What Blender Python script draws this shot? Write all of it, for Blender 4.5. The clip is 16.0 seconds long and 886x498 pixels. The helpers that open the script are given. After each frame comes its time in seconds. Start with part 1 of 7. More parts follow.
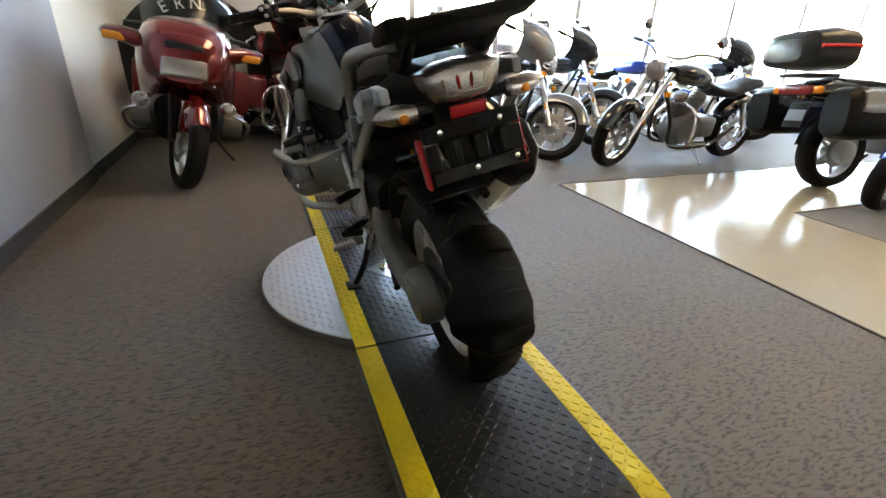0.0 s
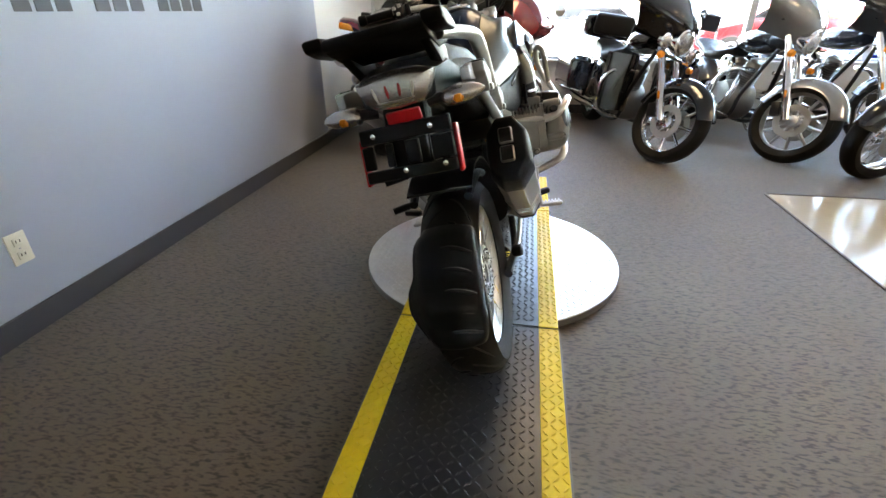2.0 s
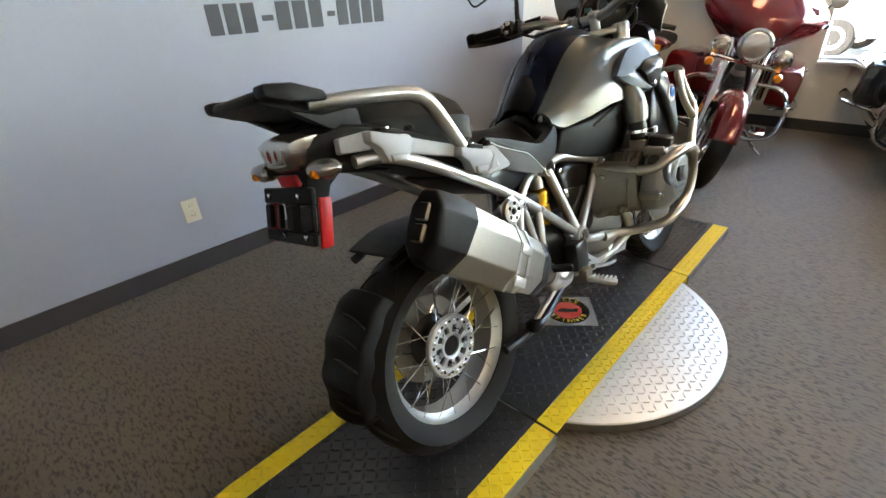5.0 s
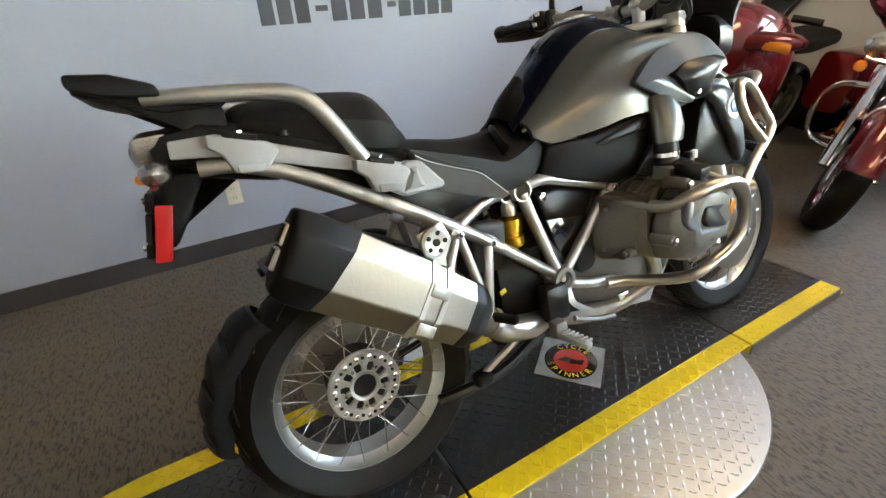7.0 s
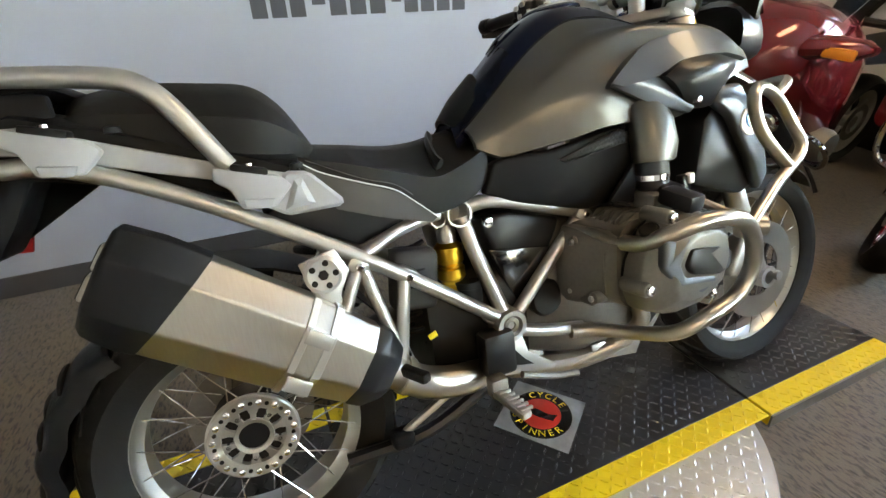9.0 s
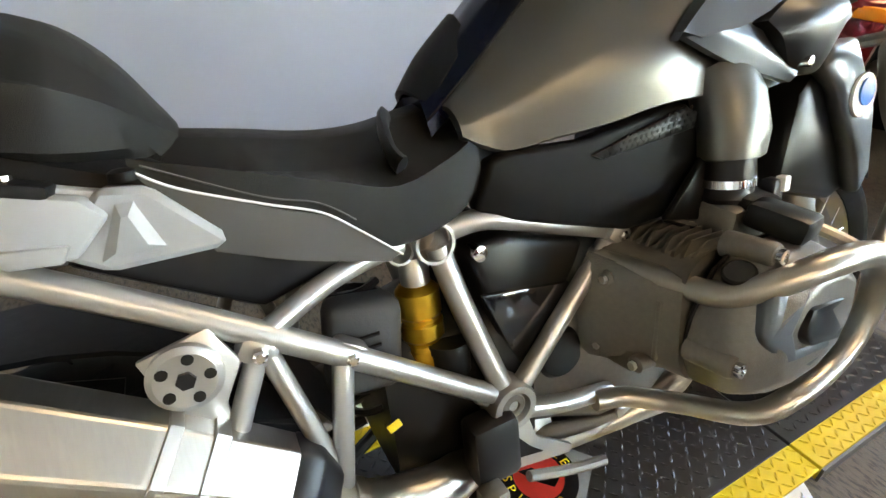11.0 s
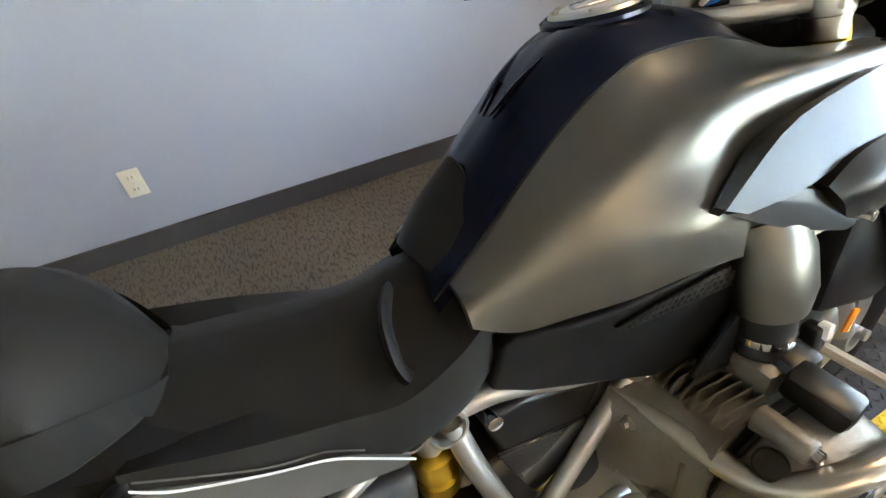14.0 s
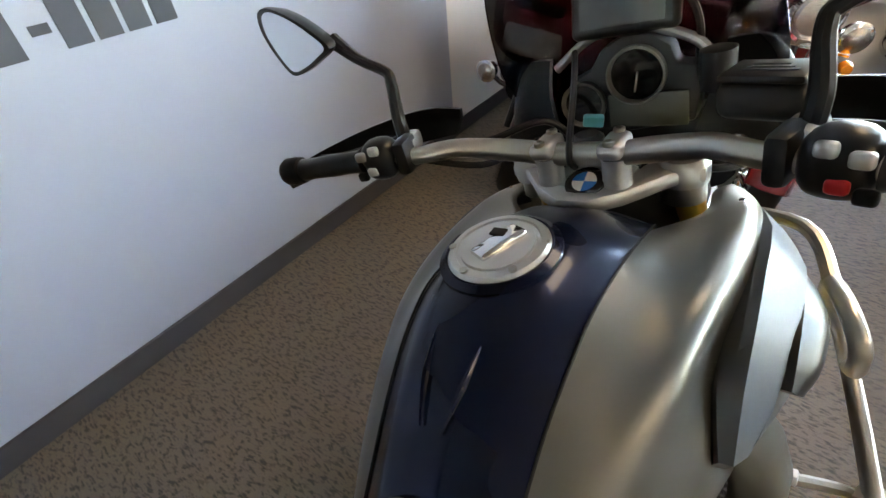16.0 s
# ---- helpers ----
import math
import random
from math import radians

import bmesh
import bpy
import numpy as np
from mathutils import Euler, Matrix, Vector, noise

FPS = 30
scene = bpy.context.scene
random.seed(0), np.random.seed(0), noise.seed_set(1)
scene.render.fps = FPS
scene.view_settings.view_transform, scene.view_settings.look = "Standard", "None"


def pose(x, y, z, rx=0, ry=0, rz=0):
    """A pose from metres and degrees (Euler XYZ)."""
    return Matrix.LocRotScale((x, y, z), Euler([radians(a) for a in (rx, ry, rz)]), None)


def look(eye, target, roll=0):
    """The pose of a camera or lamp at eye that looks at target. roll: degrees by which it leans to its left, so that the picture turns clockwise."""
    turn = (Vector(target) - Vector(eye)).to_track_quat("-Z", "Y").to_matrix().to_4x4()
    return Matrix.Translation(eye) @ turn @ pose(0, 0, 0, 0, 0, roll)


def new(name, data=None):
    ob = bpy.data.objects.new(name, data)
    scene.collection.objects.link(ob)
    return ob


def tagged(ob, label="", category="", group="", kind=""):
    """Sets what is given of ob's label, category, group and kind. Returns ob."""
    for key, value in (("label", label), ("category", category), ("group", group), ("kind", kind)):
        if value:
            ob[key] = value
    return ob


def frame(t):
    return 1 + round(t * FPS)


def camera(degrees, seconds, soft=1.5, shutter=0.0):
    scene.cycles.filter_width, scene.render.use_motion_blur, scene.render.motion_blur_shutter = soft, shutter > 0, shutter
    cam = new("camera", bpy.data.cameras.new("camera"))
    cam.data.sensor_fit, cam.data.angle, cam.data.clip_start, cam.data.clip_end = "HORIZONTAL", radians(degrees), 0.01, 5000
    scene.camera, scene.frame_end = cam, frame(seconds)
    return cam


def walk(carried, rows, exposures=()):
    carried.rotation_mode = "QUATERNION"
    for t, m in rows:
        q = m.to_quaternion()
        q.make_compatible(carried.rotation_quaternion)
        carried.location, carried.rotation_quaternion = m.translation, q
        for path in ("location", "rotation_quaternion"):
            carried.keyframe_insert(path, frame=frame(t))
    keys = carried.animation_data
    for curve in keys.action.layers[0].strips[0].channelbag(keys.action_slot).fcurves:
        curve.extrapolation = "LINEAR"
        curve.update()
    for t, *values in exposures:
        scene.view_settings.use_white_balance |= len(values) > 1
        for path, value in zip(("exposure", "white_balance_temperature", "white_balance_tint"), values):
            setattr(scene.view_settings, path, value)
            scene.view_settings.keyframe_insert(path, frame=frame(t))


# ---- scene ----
cam = camera(87.0, 16.0)
PATH = [
    (0, (-0.466, -1.159, 1.007), (0.215, 0.543, 0.208), 2.4),
    (0.5, (-0.274, -1.25, 1.034), (0.173, 0.507, 0.19), 2.4),
    (1, (-0.132, -1.287, 1.06), (0.084, 0.496, 0.181), 1.4),
    (1.5, (0.043, -1.273, 1.058), (-0.015, 0.519, 0.171), 0.1),
    (2, (0.183, -1.276, 1.095), (-0.124, 0.479, 0.186), -0.4),
    (2.5, (0.367, -1.266, 1.118), (-0.195, 0.426, 0.212), -2.3),
    (3, (0.506, -1.255, 1.168), (-0.225, 0.346, 0.218), -2.4),
    (3.5, (0.579, -1.172, 1.189), (-0.284, 0.377, 0.264), -2.2),
    (4, (0.652, -1.036, 1.225), (-0.324, 0.439, 0.293), -2.2),
    (6.5, (0.943, -0.333, 1.205), (-0.553, 0.597, 0.257), -3.5),
    (7, (0.947, -0.221, 1.18), (-0.593, 0.635, 0.232), -3.2),
    (7.5, (0.945, -0.1, 1.16), (-0.629, 0.692, 0.214), -2.3),
    (8, (0.947, 0.01, 1.145), (-0.661, 0.751, 0.215), -1.9),
    (8.5, (0.937, 0.069, 1.137), (-0.692, 0.778, 0.218), -2.5),
    (9, (0.882, 0.12, 1.117), (-0.756, 0.806, 0.198), -2.5),
    (11.5, (0.489, 0.312, 1.039), (-0.988, 1.092, -0.061), -0.8),
    (12, (0.458, 0.354, 1.052), (-0.962, 1.104, -0.14), -1.5),
    (12.5, (0.443, 0.368, 1.097), (-0.906, 1.082, -0.195), -1.6),
    (13, (0.435, 0.371, 1.159), (-0.89, 1.008, -0.197), -3.3),
    (13.5, (0.408, 0.375, 1.217), (-0.932, 0.978, -0.14), -3.9),
    (14, (0.348, 0.389, 1.281), (-1.013, 1.001, -0.051), -5.0),
    (14.5, (0.266, 0.401, 1.327), (-1.081, 1.1, 0.024), -7.5),
    (15, (0.154, 0.432, 1.384), (-1.101, 1.285, 0.081), -8.9),
    (15.5, (0.077, 0.456, 1.409), (-1.035, 1.504, 0.119), -7.8),
    (16, (0.056, 0.504, 1.425), (-0.903, 1.713, 0.153), -5.7),
]
STOPS = [(0, 3.37, 8350, 10), (2, 3.41, 7950, 10), (4, 3.26, 8150, 10), (6.5, 3.28, 8650, 10), (9, 3.28, 8650, 10), (11.5, 3.58, 8650, 10), (12.5, 3.73, 8650, 10), (14, 3.59, 8350, 10), (14.5, 3.54, 8150, 10), (16, 3.59, 7950, 10)]
walk(cam, [(t, look(eye, target, roll)) for t, eye, target, roll in PATH], STOPS)

# ---- world, sun and exposure ----
world = bpy.data.worlds.new("sky")
scene.world = world
world.use_nodes = True
wn, wl = world.node_tree.nodes, world.node_tree.links
sky = wn.new("ShaderNodeTexSky")
sky.sky_type, sky.sun_disc = "NISHITA", False
sky.sun_elevation, sky.sun_rotation = radians(48), radians(200)
wl.new(sky.outputs[0], wn["Background"].inputs[0])
wn["Background"].inputs[1].default_value = 0.68
sun = new("sun", bpy.data.lights.new("sun", "SUN"))
sun.data.energy, sun.data.angle, sun.data.color = 2.5, radians(0.5), (1, 0.95, 0.88)
sun.matrix_world = look((3, -14, 16), (4, 8, 0))


# ---- materials ----
def mat(name, color, rough=0.5, metal=0.0, vary=0.12, scale=30.0, bump=0.0, bump_scale=200.0, coat=0.0, color2=None, big=3.0, aniso=None, emit=0.0, spec=None):
    """A surface with colour varied at two scales and fine relief."""
    m = bpy.data.materials.new(name)
    m.use_nodes = True
    n, l = m.node_tree.nodes, m.node_tree.links
    b = n["Principled BSDF"]
    tc = n.new("ShaderNodeTexCoord")
    mp = n.new("ShaderNodeMapping")
    l.new(tc.outputs["Object"], mp.inputs[0])
    if aniso:
        mp.inputs["Scale"].default_value = aniso
    n1, n2 = n.new("ShaderNodeTexNoise"), n.new("ShaderNodeTexNoise")
    n1.inputs["Scale"].default_value, n2.inputs["Scale"].default_value = scale, big
    n1.inputs["Detail"].default_value, n2.inputs["Detail"].default_value = 4, 3
    l.new(mp.outputs[0], n1.inputs[0]), l.new(tc.outputs["Object"], n2.inputs[0])
    add = n.new("ShaderNodeMath")
    add.operation = "ADD"
    l.new(n1.outputs[0], add.inputs[0]), l.new(n2.outputs[0], add.inputs[1])
    ramp = n.new("ShaderNodeMapRange")
    ramp.inputs[1].default_value, ramp.inputs[2].default_value = 0.6, 1.4
    l.new(add.outputs[0], ramp.inputs[0])
    mix = n.new("ShaderNodeMix")
    mix.data_type = "RGBA"
    c1 = [c * (1 - vary) for c in color]
    c2 = color2 or [min(1, c * (1 + vary)) for c in color]
    mix.inputs[6].default_value, mix.inputs[7].default_value = (*c1, 1), (*c2, 1)
    l.new(ramp.outputs[0], mix.inputs[0])
    l.new(mix.outputs[2], b.inputs["Base Color"])
    rr = n.new("ShaderNodeMapRange")
    rr.inputs[3].default_value, rr.inputs[4].default_value = max(0.02, rough * 0.85), min(1, rough * 1.2)
    l.new(n1.outputs[0], rr.inputs[0])
    l.new(rr.outputs[0], b.inputs["Roughness"])
    b.inputs["Metallic"].default_value = metal
    b.inputs["Coat Weight"].default_value, b.inputs["Coat Roughness"].default_value = coat, 0.06
    if spec is not None:
        b.inputs["Specular IOR Level"].default_value = spec
    if bump:
        n3 = n.new("ShaderNodeTexNoise")
        n3.inputs["Scale"].default_value, n3.inputs["Detail"].default_value = bump_scale, 3
        l.new(mp.outputs[0], n3.inputs[0])
        bp = n.new("ShaderNodeBump")
        bp.inputs["Strength"].default_value, bp.inputs["Distance"].default_value = bump, 0.002
        l.new(n3.outputs[0], bp.inputs["Height"])
        l.new(bp.outputs[0], b.inputs["Normal"])
    if emit:
        b.inputs["Emission Color"].default_value, b.inputs["Emission Strength"].default_value = (*color, 1), emit
    return m


def glass(name, color=(1, 1, 1), rough=0.02, alpha=None):
    m = bpy.data.materials.new(name)
    m.use_nodes = True
    b = m.node_tree.nodes["Principled BSDF"]
    b.inputs["Base Color"].default_value = (*color, 1)
    b.inputs["Roughness"].default_value, b.inputs["Transmission Weight"].default_value = rough, 1.0
    b.inputs["IOR"].default_value = 1.2
    if alpha is not None:
        b.inputs["Alpha"].default_value = alpha
    return m


def carpet_material():
    """Short-pile carpet: warm grey ground with dark flecks that run two ways."""
    m = mat("carpet", (0.120, 0.092, 0.062), 0.66, vary=0.2, scale=160, big=1.2, bump=0.5, bump_scale=420, spec=0.5)
    n, l = m.node_tree.nodes, m.node_tree.links
    b = n["Principled BSDF"]
    tc = n.new("ShaderNodeTexCoord")
    warp = n.new("ShaderNodeTexNoise")
    warp.inputs["Scale"].default_value = 9
    l.new(tc.outputs["Object"], warp.inputs[0])
    mixv = n.new("ShaderNodeMix")
    mixv.data_type = "VECTOR"
    mixv.inputs[0].default_value = 0.02
    l.new(tc.outputs["Object"], mixv.inputs[4]), l.new(warp.outputs["Color"], mixv.inputs[5])
    b.inputs["Sheen Weight"].default_value, b.inputs["Sheen Roughness"].default_value = 0.3, 0.45
    old = b.inputs["Base Color"].links[0].from_socket
    flecks = None
    for angle, sx, sy in ((38, 34, 100), (-52, 32, 92)):
        mp = n.new("ShaderNodeMapping")
        mp.inputs["Rotation"].default_value = (0, 0, radians(angle))
        mp.inputs["Scale"].default_value = (sx, sy, 10)
        l.new(mixv.outputs[1], mp.inputs[0])
        t = n.new("ShaderNodeTexNoise")
        t.inputs["Scale"].default_value, t.inputs["Detail"].default_value = 1.0, 1.5
        l.new(mp.outputs[0], t.inputs[0])
        r = n.new("ShaderNodeMapRange")
        r.inputs[1].default_value, r.inputs[2].default_value = 0.54, 0.68
        l.new(t.outputs[0], r.inputs[0])
        if flecks is None:
            flecks = r
        else:
            mx = n.new("ShaderNodeMath")
            mx.operation = "MAXIMUM"
            l.new(flecks.outputs[0], mx.inputs[0]), l.new(r.outputs[0], mx.inputs[1])
            flecks = mx
    mix = n.new("ShaderNodeMix")
    mix.data_type = "RGBA"
    mix.inputs[7].default_value = (0.032, 0.025, 0.018, 1)
    l.new(flecks.outputs[0], mix.inputs[0]), l.new(old, mix.inputs[6])
    l.new(mix.outputs[2], b.inputs["Base Color"])
    return m


CARPET = carpet_material()
WALL_BLUE = mat("painted_wall", (0.35, 0.385, 0.47), 0.62, vary=0.02, scale=4, bump=0.12, bump_scale=160)
WALL_WHITE = mat("white_wall", (0.74, 0.73, 0.70), 0.6, vary=0.02, scale=4, bump=0.1, bump_scale=160)
CEILING = mat("ceiling_tile", (0.75, 0.74, 0.72), 0.9, vary=0.03, bump=0.3)
BASEBOARD = mat("vinyl_baseboard", (0.055, 0.052, 0.055), 0.5, vary=0.1)
TILE = mat("polished_vinyl_tile", (0.46, 0.40, 0.295), 0.16, vary=0.05, scale=14, big=2)
SKIRT = mat("scuffed_ramp_edge", (0.16, 0.15, 0.135), 0.5, 0.4, vary=0.2, scale=40, bump=0.3)
STRIP = mat("rubber_edge_strip", (0.08, 0.06, 0.05), 0.6)
MATBLACK = mat("black_tread_mat", (0.019, 0.0195, 0.021), 0.29, vary=0.25, scale=60, bump=0.2)
YELLOW = mat("yellow_safety_border", (0.78, 0.56, 0.012), 0.48, vary=0.08, scale=40, bump=0.15)
CHECKER = mat("aluminium_tread_plate", (0.6, 0.605, 0.615), 0.36, 1.0, vary=0.1, scale=25, bump=0.1)
RUBBER = mat("tyre_rubber", (0.0068, 0.0062, 0.0056), 0.6, vary=0.35, scale=50, bump=0.2, spec=0.3)
BLACKP = mat("black_plastic", (0.0055, 0.0055, 0.0062), 0.44, vary=0.25, scale=90, bump=0.3, bump_scale=900, spec=0.17)
BLACKS = mat("satin_black_plastic", (0.007, 0.007, 0.008), 0.34, vary=0.15, spec=0.35)
BLACKG = mat("gloss_black", (0.006, 0.006, 0.007), 0.12, vary=0.1, coat=1.0)
SILVER = mat("silver_painted_steel", (0.41, 0.405, 0.395), 0.34, 0.9, vary=0.05, scale=60)
RAIL = mat("silver_rail_paint", (0.30, 0.305, 0.312), 0.5, 0.15, vary=0.05, scale=60)
BRUSHED = mat("brushed_steel", (0.41, 0.385, 0.345), 0.3, 1.0, vary=0.08, scale=40, aniso=(1, 8, 1), bump=0.05)
SATIN = mat("satin_stainless_tube", (0.42, 0.385, 0.335), 0.3, 1.0, vary=0.07, scale=50)
ALU = mat("bare_aluminium", (0.50, 0.49, 0.47), 0.36, 1.0, vary=0.06)
CASTING = mat("engine_casting", (0.19, 0.178, 0.16), 0.42, 0.75, vary=0.15, scale=120, bump=0.3, bump_scale=500)
TANKGREY = mat("grey_metallic_paint", (0.128, 0.125, 0.114), 0.35, 0.92, vary=0.03, scale=300, coat=0.1)
TANKBLUE = mat("dark_blue_paint", (0.0013, 0.0042, 0.02), 0.27, 0.8, vary=0.1, scale=4, coat=0.2)
# wing paint: tank grey with the window's blue sheen put into its colour
WINGSHEEN = mat("grey_paint_blue_sheen", (0.10, 0.112, 0.128), 0.42, 0.85, vary=0.03, scale=300, coat=0.4)
SEATTOP = mat("seat_vinyl_black", (0.0092, 0.0086, 0.0082), 0.46, vary=0.15, scale=60, bump=0.35, bump_scale=1100, spec=0.22)
SEATSIDE = mat("seat_vinyl_grey", (0.07, 0.067, 0.063), 0.6, vary=0.08, scale=60, bump=0.35, bump_scale=1100)
PIPING = mat("white_piping", (0.7, 0.7, 0.7), 0.5)
GOLD = mat("gold_anodised", (0.72, 0.42, 0.05), 0.28, 1.0, vary=0.1)
CHROME = mat("chrome", (0.75, 0.75, 0.76), 0.07, 1.0, vary=0.03)
RED = mat("red_reflector", (0.42, 0.008, 0.010), 0.4, vary=0.1, coat=0.1, spec=0.25)
AMBER = mat("amber_lens", (0.85, 0.26, 0.02), 0.2, vary=0.1, coat=0.6)
LENS = mat("clear_lens_over_reflector", (0.42, 0.375, 0.35), 0.1, 0.85, vary=0.35, scale=300, coat=0.9, bump=0.5, bump_scale=340)
REDLENS = mat("red_lens", (0.22, 0.012, 0.012), 0.15, vary=0.2, coat=0.8)
REDPAINT = mat("red_pearl_paint", (0.17, 0.009, 0.011), 0.16, 0.35, vary=0.06, scale=200, coat=1.0)
BLACKPAINT = mat("black_gloss_paint", (0.008, 0.009, 0.013), 0.12, 0.2, vary=0.1, coat=1.0)
GREYPAINT = mat("grey_gloss_paint", (0.30, 0.30, 0.30), 0.18, 0.6, vary=0.06, coat=0.8)
BLUEPAINT = mat("blue_gloss_paint", (0.01, 0.04, 0.30), 0.15, 0.3, vary=0.06, coat=1.0)
CREAM = mat("cream_plastic", (0.70, 0.66, 0.54), 0.35, vary=0.03)
# near-black solids of this paint in the shade of holes, grooves and gaps
GAPSHADE = mat("painted_shade_of_gaps_and_holes", (0.006, 0.006, 0.006), 0.9)
LETTER = mat("wall_lettering", (0.055, 0.06, 0.075), 0.6, vary=0.05)
WHITE = mat("white_enamel", (0.8, 0.8, 0.8), 0.3, vary=0.03)
BLUE = mat("blue_enamel", (0.02, 0.16, 0.55), 0.2, vary=0.03)
SCREEN = mat("lcd_screen", (0.085, 0.09, 0.075), 0.15, vary=0.1, coat=0.6)
TEAL = mat("teal_label", (0.06, 0.30, 0.34), 0.4)
MIRROR = mat("mirror_glass", (0.85, 0.86, 0.87), 0.015, 1.0, vary=0.0)
GLASS = glass("window_glass")
SMOKE = glass("smoked_screen", (0.10, 0.10, 0.11), 0.05)
CLEARSCREEN = glass("clear_screen", (0.8, 0.82, 0.84), 0.03)
CONCRETE = mat("outdoor_concrete", (0.34, 0.335, 0.325), 0.9, vary=0.1, scale=8)
FRAMEMET = mat("window_frame_aluminium", (0.55, 0.56, 0.58), 0.4, 0.6, vary=0.04)
GRATING = mat("label_red", (0.55, 0.03, 0.02), 0.35, vary=0.1, coat=0.6)
LABELY = mat("label_yellow", (0.85, 0.62, 0.03), 0.4, vary=0.05, coat=0.5)


# ---- mesh tools ----
def part(name, bm, material, parent=None, label="", smooth=True):
    """Links a bmesh as one mesh object under a thing or a part."""
    if smooth:
        for f in bm.faces:
            f.smooth = True
        for e in bm.edges:
            if len(e.link_faces) == 2 and e.calc_face_angle(0) > 0.62:
                e.smooth = False
    me = bpy.data.meshes.new(name)
    bm.to_mesh(me)
    bm.free()
    me.materials.append(material)
    ob = new(name, me)
    ob.parent = parent
    if label:
        tagged(ob, label)
    return ob


def thing(name, label, category, m=None, group="", kind=""):
    e = new(name)
    e.empty_display_size = 0.1
    if m is not None:
        e.matrix_world = m
    return tagged(e, label, category, group, kind)


def spline(pts, n=6, closed=False):
    """Catmull-Rom through the points."""
    p = [Vector(q) for q in pts]
    k = len(p)
    if k < 3 or n < 2:
        return p
    out = []
    for i in range(k if closed else k - 1):
        a, b, c, d = (p[(i + j) % k] if closed else p[min(max(i + j, 0), k - 1)] for j in (-1, 0, 1, 2))
        for s in range(n):
            t = s / n
            out.append(0.5 * (2 * b + (c - a) * t + (2 * a - 5 * b + 4 * c - d) * t * t + (3 * b - a - 3 * c + d) * t**3))
    if not closed:
        out.append(p[-1])
    return out


def sides(bm, rings, closed=True, caps=True, loop=False):
    vs = [[bm.verts.new(q) for q in r] for r in rings]
    m = len(vs[0])
    for i in range(len(vs) if loop else len(vs) - 1):
        a, b = vs[i], vs[(i + 1) % len(vs)]
        for j in range(m if closed else m - 1):
            k = (j + 1) % m
            bm.faces.new((a[j], a[k], b[k], b[j]))
    if caps and not loop and closed:
        bm.faces.new(vs[0][::-1])
        bm.faces.new(vs[-1])
    return vs


def loft(rings, caps=True, closed=True, loop=False, bm=None):
    bm = bm or bmesh.new()
    sides(bm, rings, closed, caps, loop)
    bmesh.ops.recalc_face_normals(bm, faces=bm.faces)
    return bm


def tube(pts, r, seg=10, n=6, closed=False, flat=1.0, bm=None):
    """A tube along a smooth path; r one radius or one for each given point; flat squeezes it across."""
    path = spline(pts, n, closed)
    rs = [r] * len(pts) if not hasattr(r, "__len__") else list(r)
    rings, up = [], Vector((0, 0, 1))
    last = None
    for i, q in enumerate(path):
        a = path[i - 1] if i or closed else q
        b = path[(i + 1) % len(path)] if i < len(path) - 1 or closed else q
        t = (b - a).normalized()
        if last is None:
            x = t.orthogonal().normalized() if abs(t.dot(up)) > 0.95 else t.cross(up).normalized()
        else:
            x = (last - t * last.dot(t)).normalized()
        last = x
        y = t.cross(x)
        f = i / max(1, len(path) - 1) * (len(rs) - 1)
        k = min(int(f), len(rs) - 2) if len(rs) > 1 else 0
        rad = rs[k] + (rs[min(k + 1, len(rs) - 1)] - rs[k]) * (f - k)
        rings.append([q + rad * (math.cos(w) * x * flat + math.sin(w) * y) for w in (2 * math.pi * j / seg for j in range(seg))])
    return loft(rings, loop=closed, bm=bm)


def lathe(profile, seg=48, m=Matrix(), bm=None, closed=False):
    """A turned body round the local x axis: profile of (radius, x)."""
    rings = [[m @ Vector((x, r * math.cos(w), r * math.sin(w))) for w in (2 * math.pi * j / seg for j in range(seg))] for r, x in profile]
    return loft(rings, caps=not closed, loop=closed, bm=bm)


def bevelled(bm, w, seg=2):
    if w:
        es = [e for e in bm.edges if len(e.link_faces) == 2 and e.calc_face_angle(0) > 0.35]
        bmesh.ops.bevel(bm, geom=es, offset=w, segments=seg, profile=0.5, affect="EDGES", clamp_overlap=True)
    return bm


def box(sx, sy, sz, m=Matrix(), bev=0.004, seg=2):
    bm = bmesh.new()
    bmesh.ops.create_cube(bm, size=1, matrix=Matrix.Diagonal((sx, sy, sz, 1)))
    bevelled(bm, min(bev, 0.45 * min(sx, sy, sz)), seg)
    bm.transform(m)
    return bm


def at(x, y, z, rx=0, ry=0, rz=0):
    return pose(x, y, z, rx, ry, rz)


def slab(poly, u0, u1, bev=0.004, f=None, seg=2):
    """A plate from a side outline of (v, w), between u0 and u1; f(v, w) adds to u."""
    f = f or (lambda v, w: 0)
    bm = bmesh.new()
    a = [bm.verts.new((u0 + f(v, w), v, w)) for v, w in poly]
    b = [bm.verts.new((u1 + f(v, w), v, w)) for v, w in poly]
    n = len(poly)
    bm.faces.new(a), bm.faces.new(b[::-1])
    for i in range(n):
        bm.faces.new((a[i], b[i], b[(i + 1) % n], a[(i + 1) % n]))
    bmesh.ops.recalc_face_normals(bm, faces=bm.faces)
    return bevelled(bm, bev, seg)


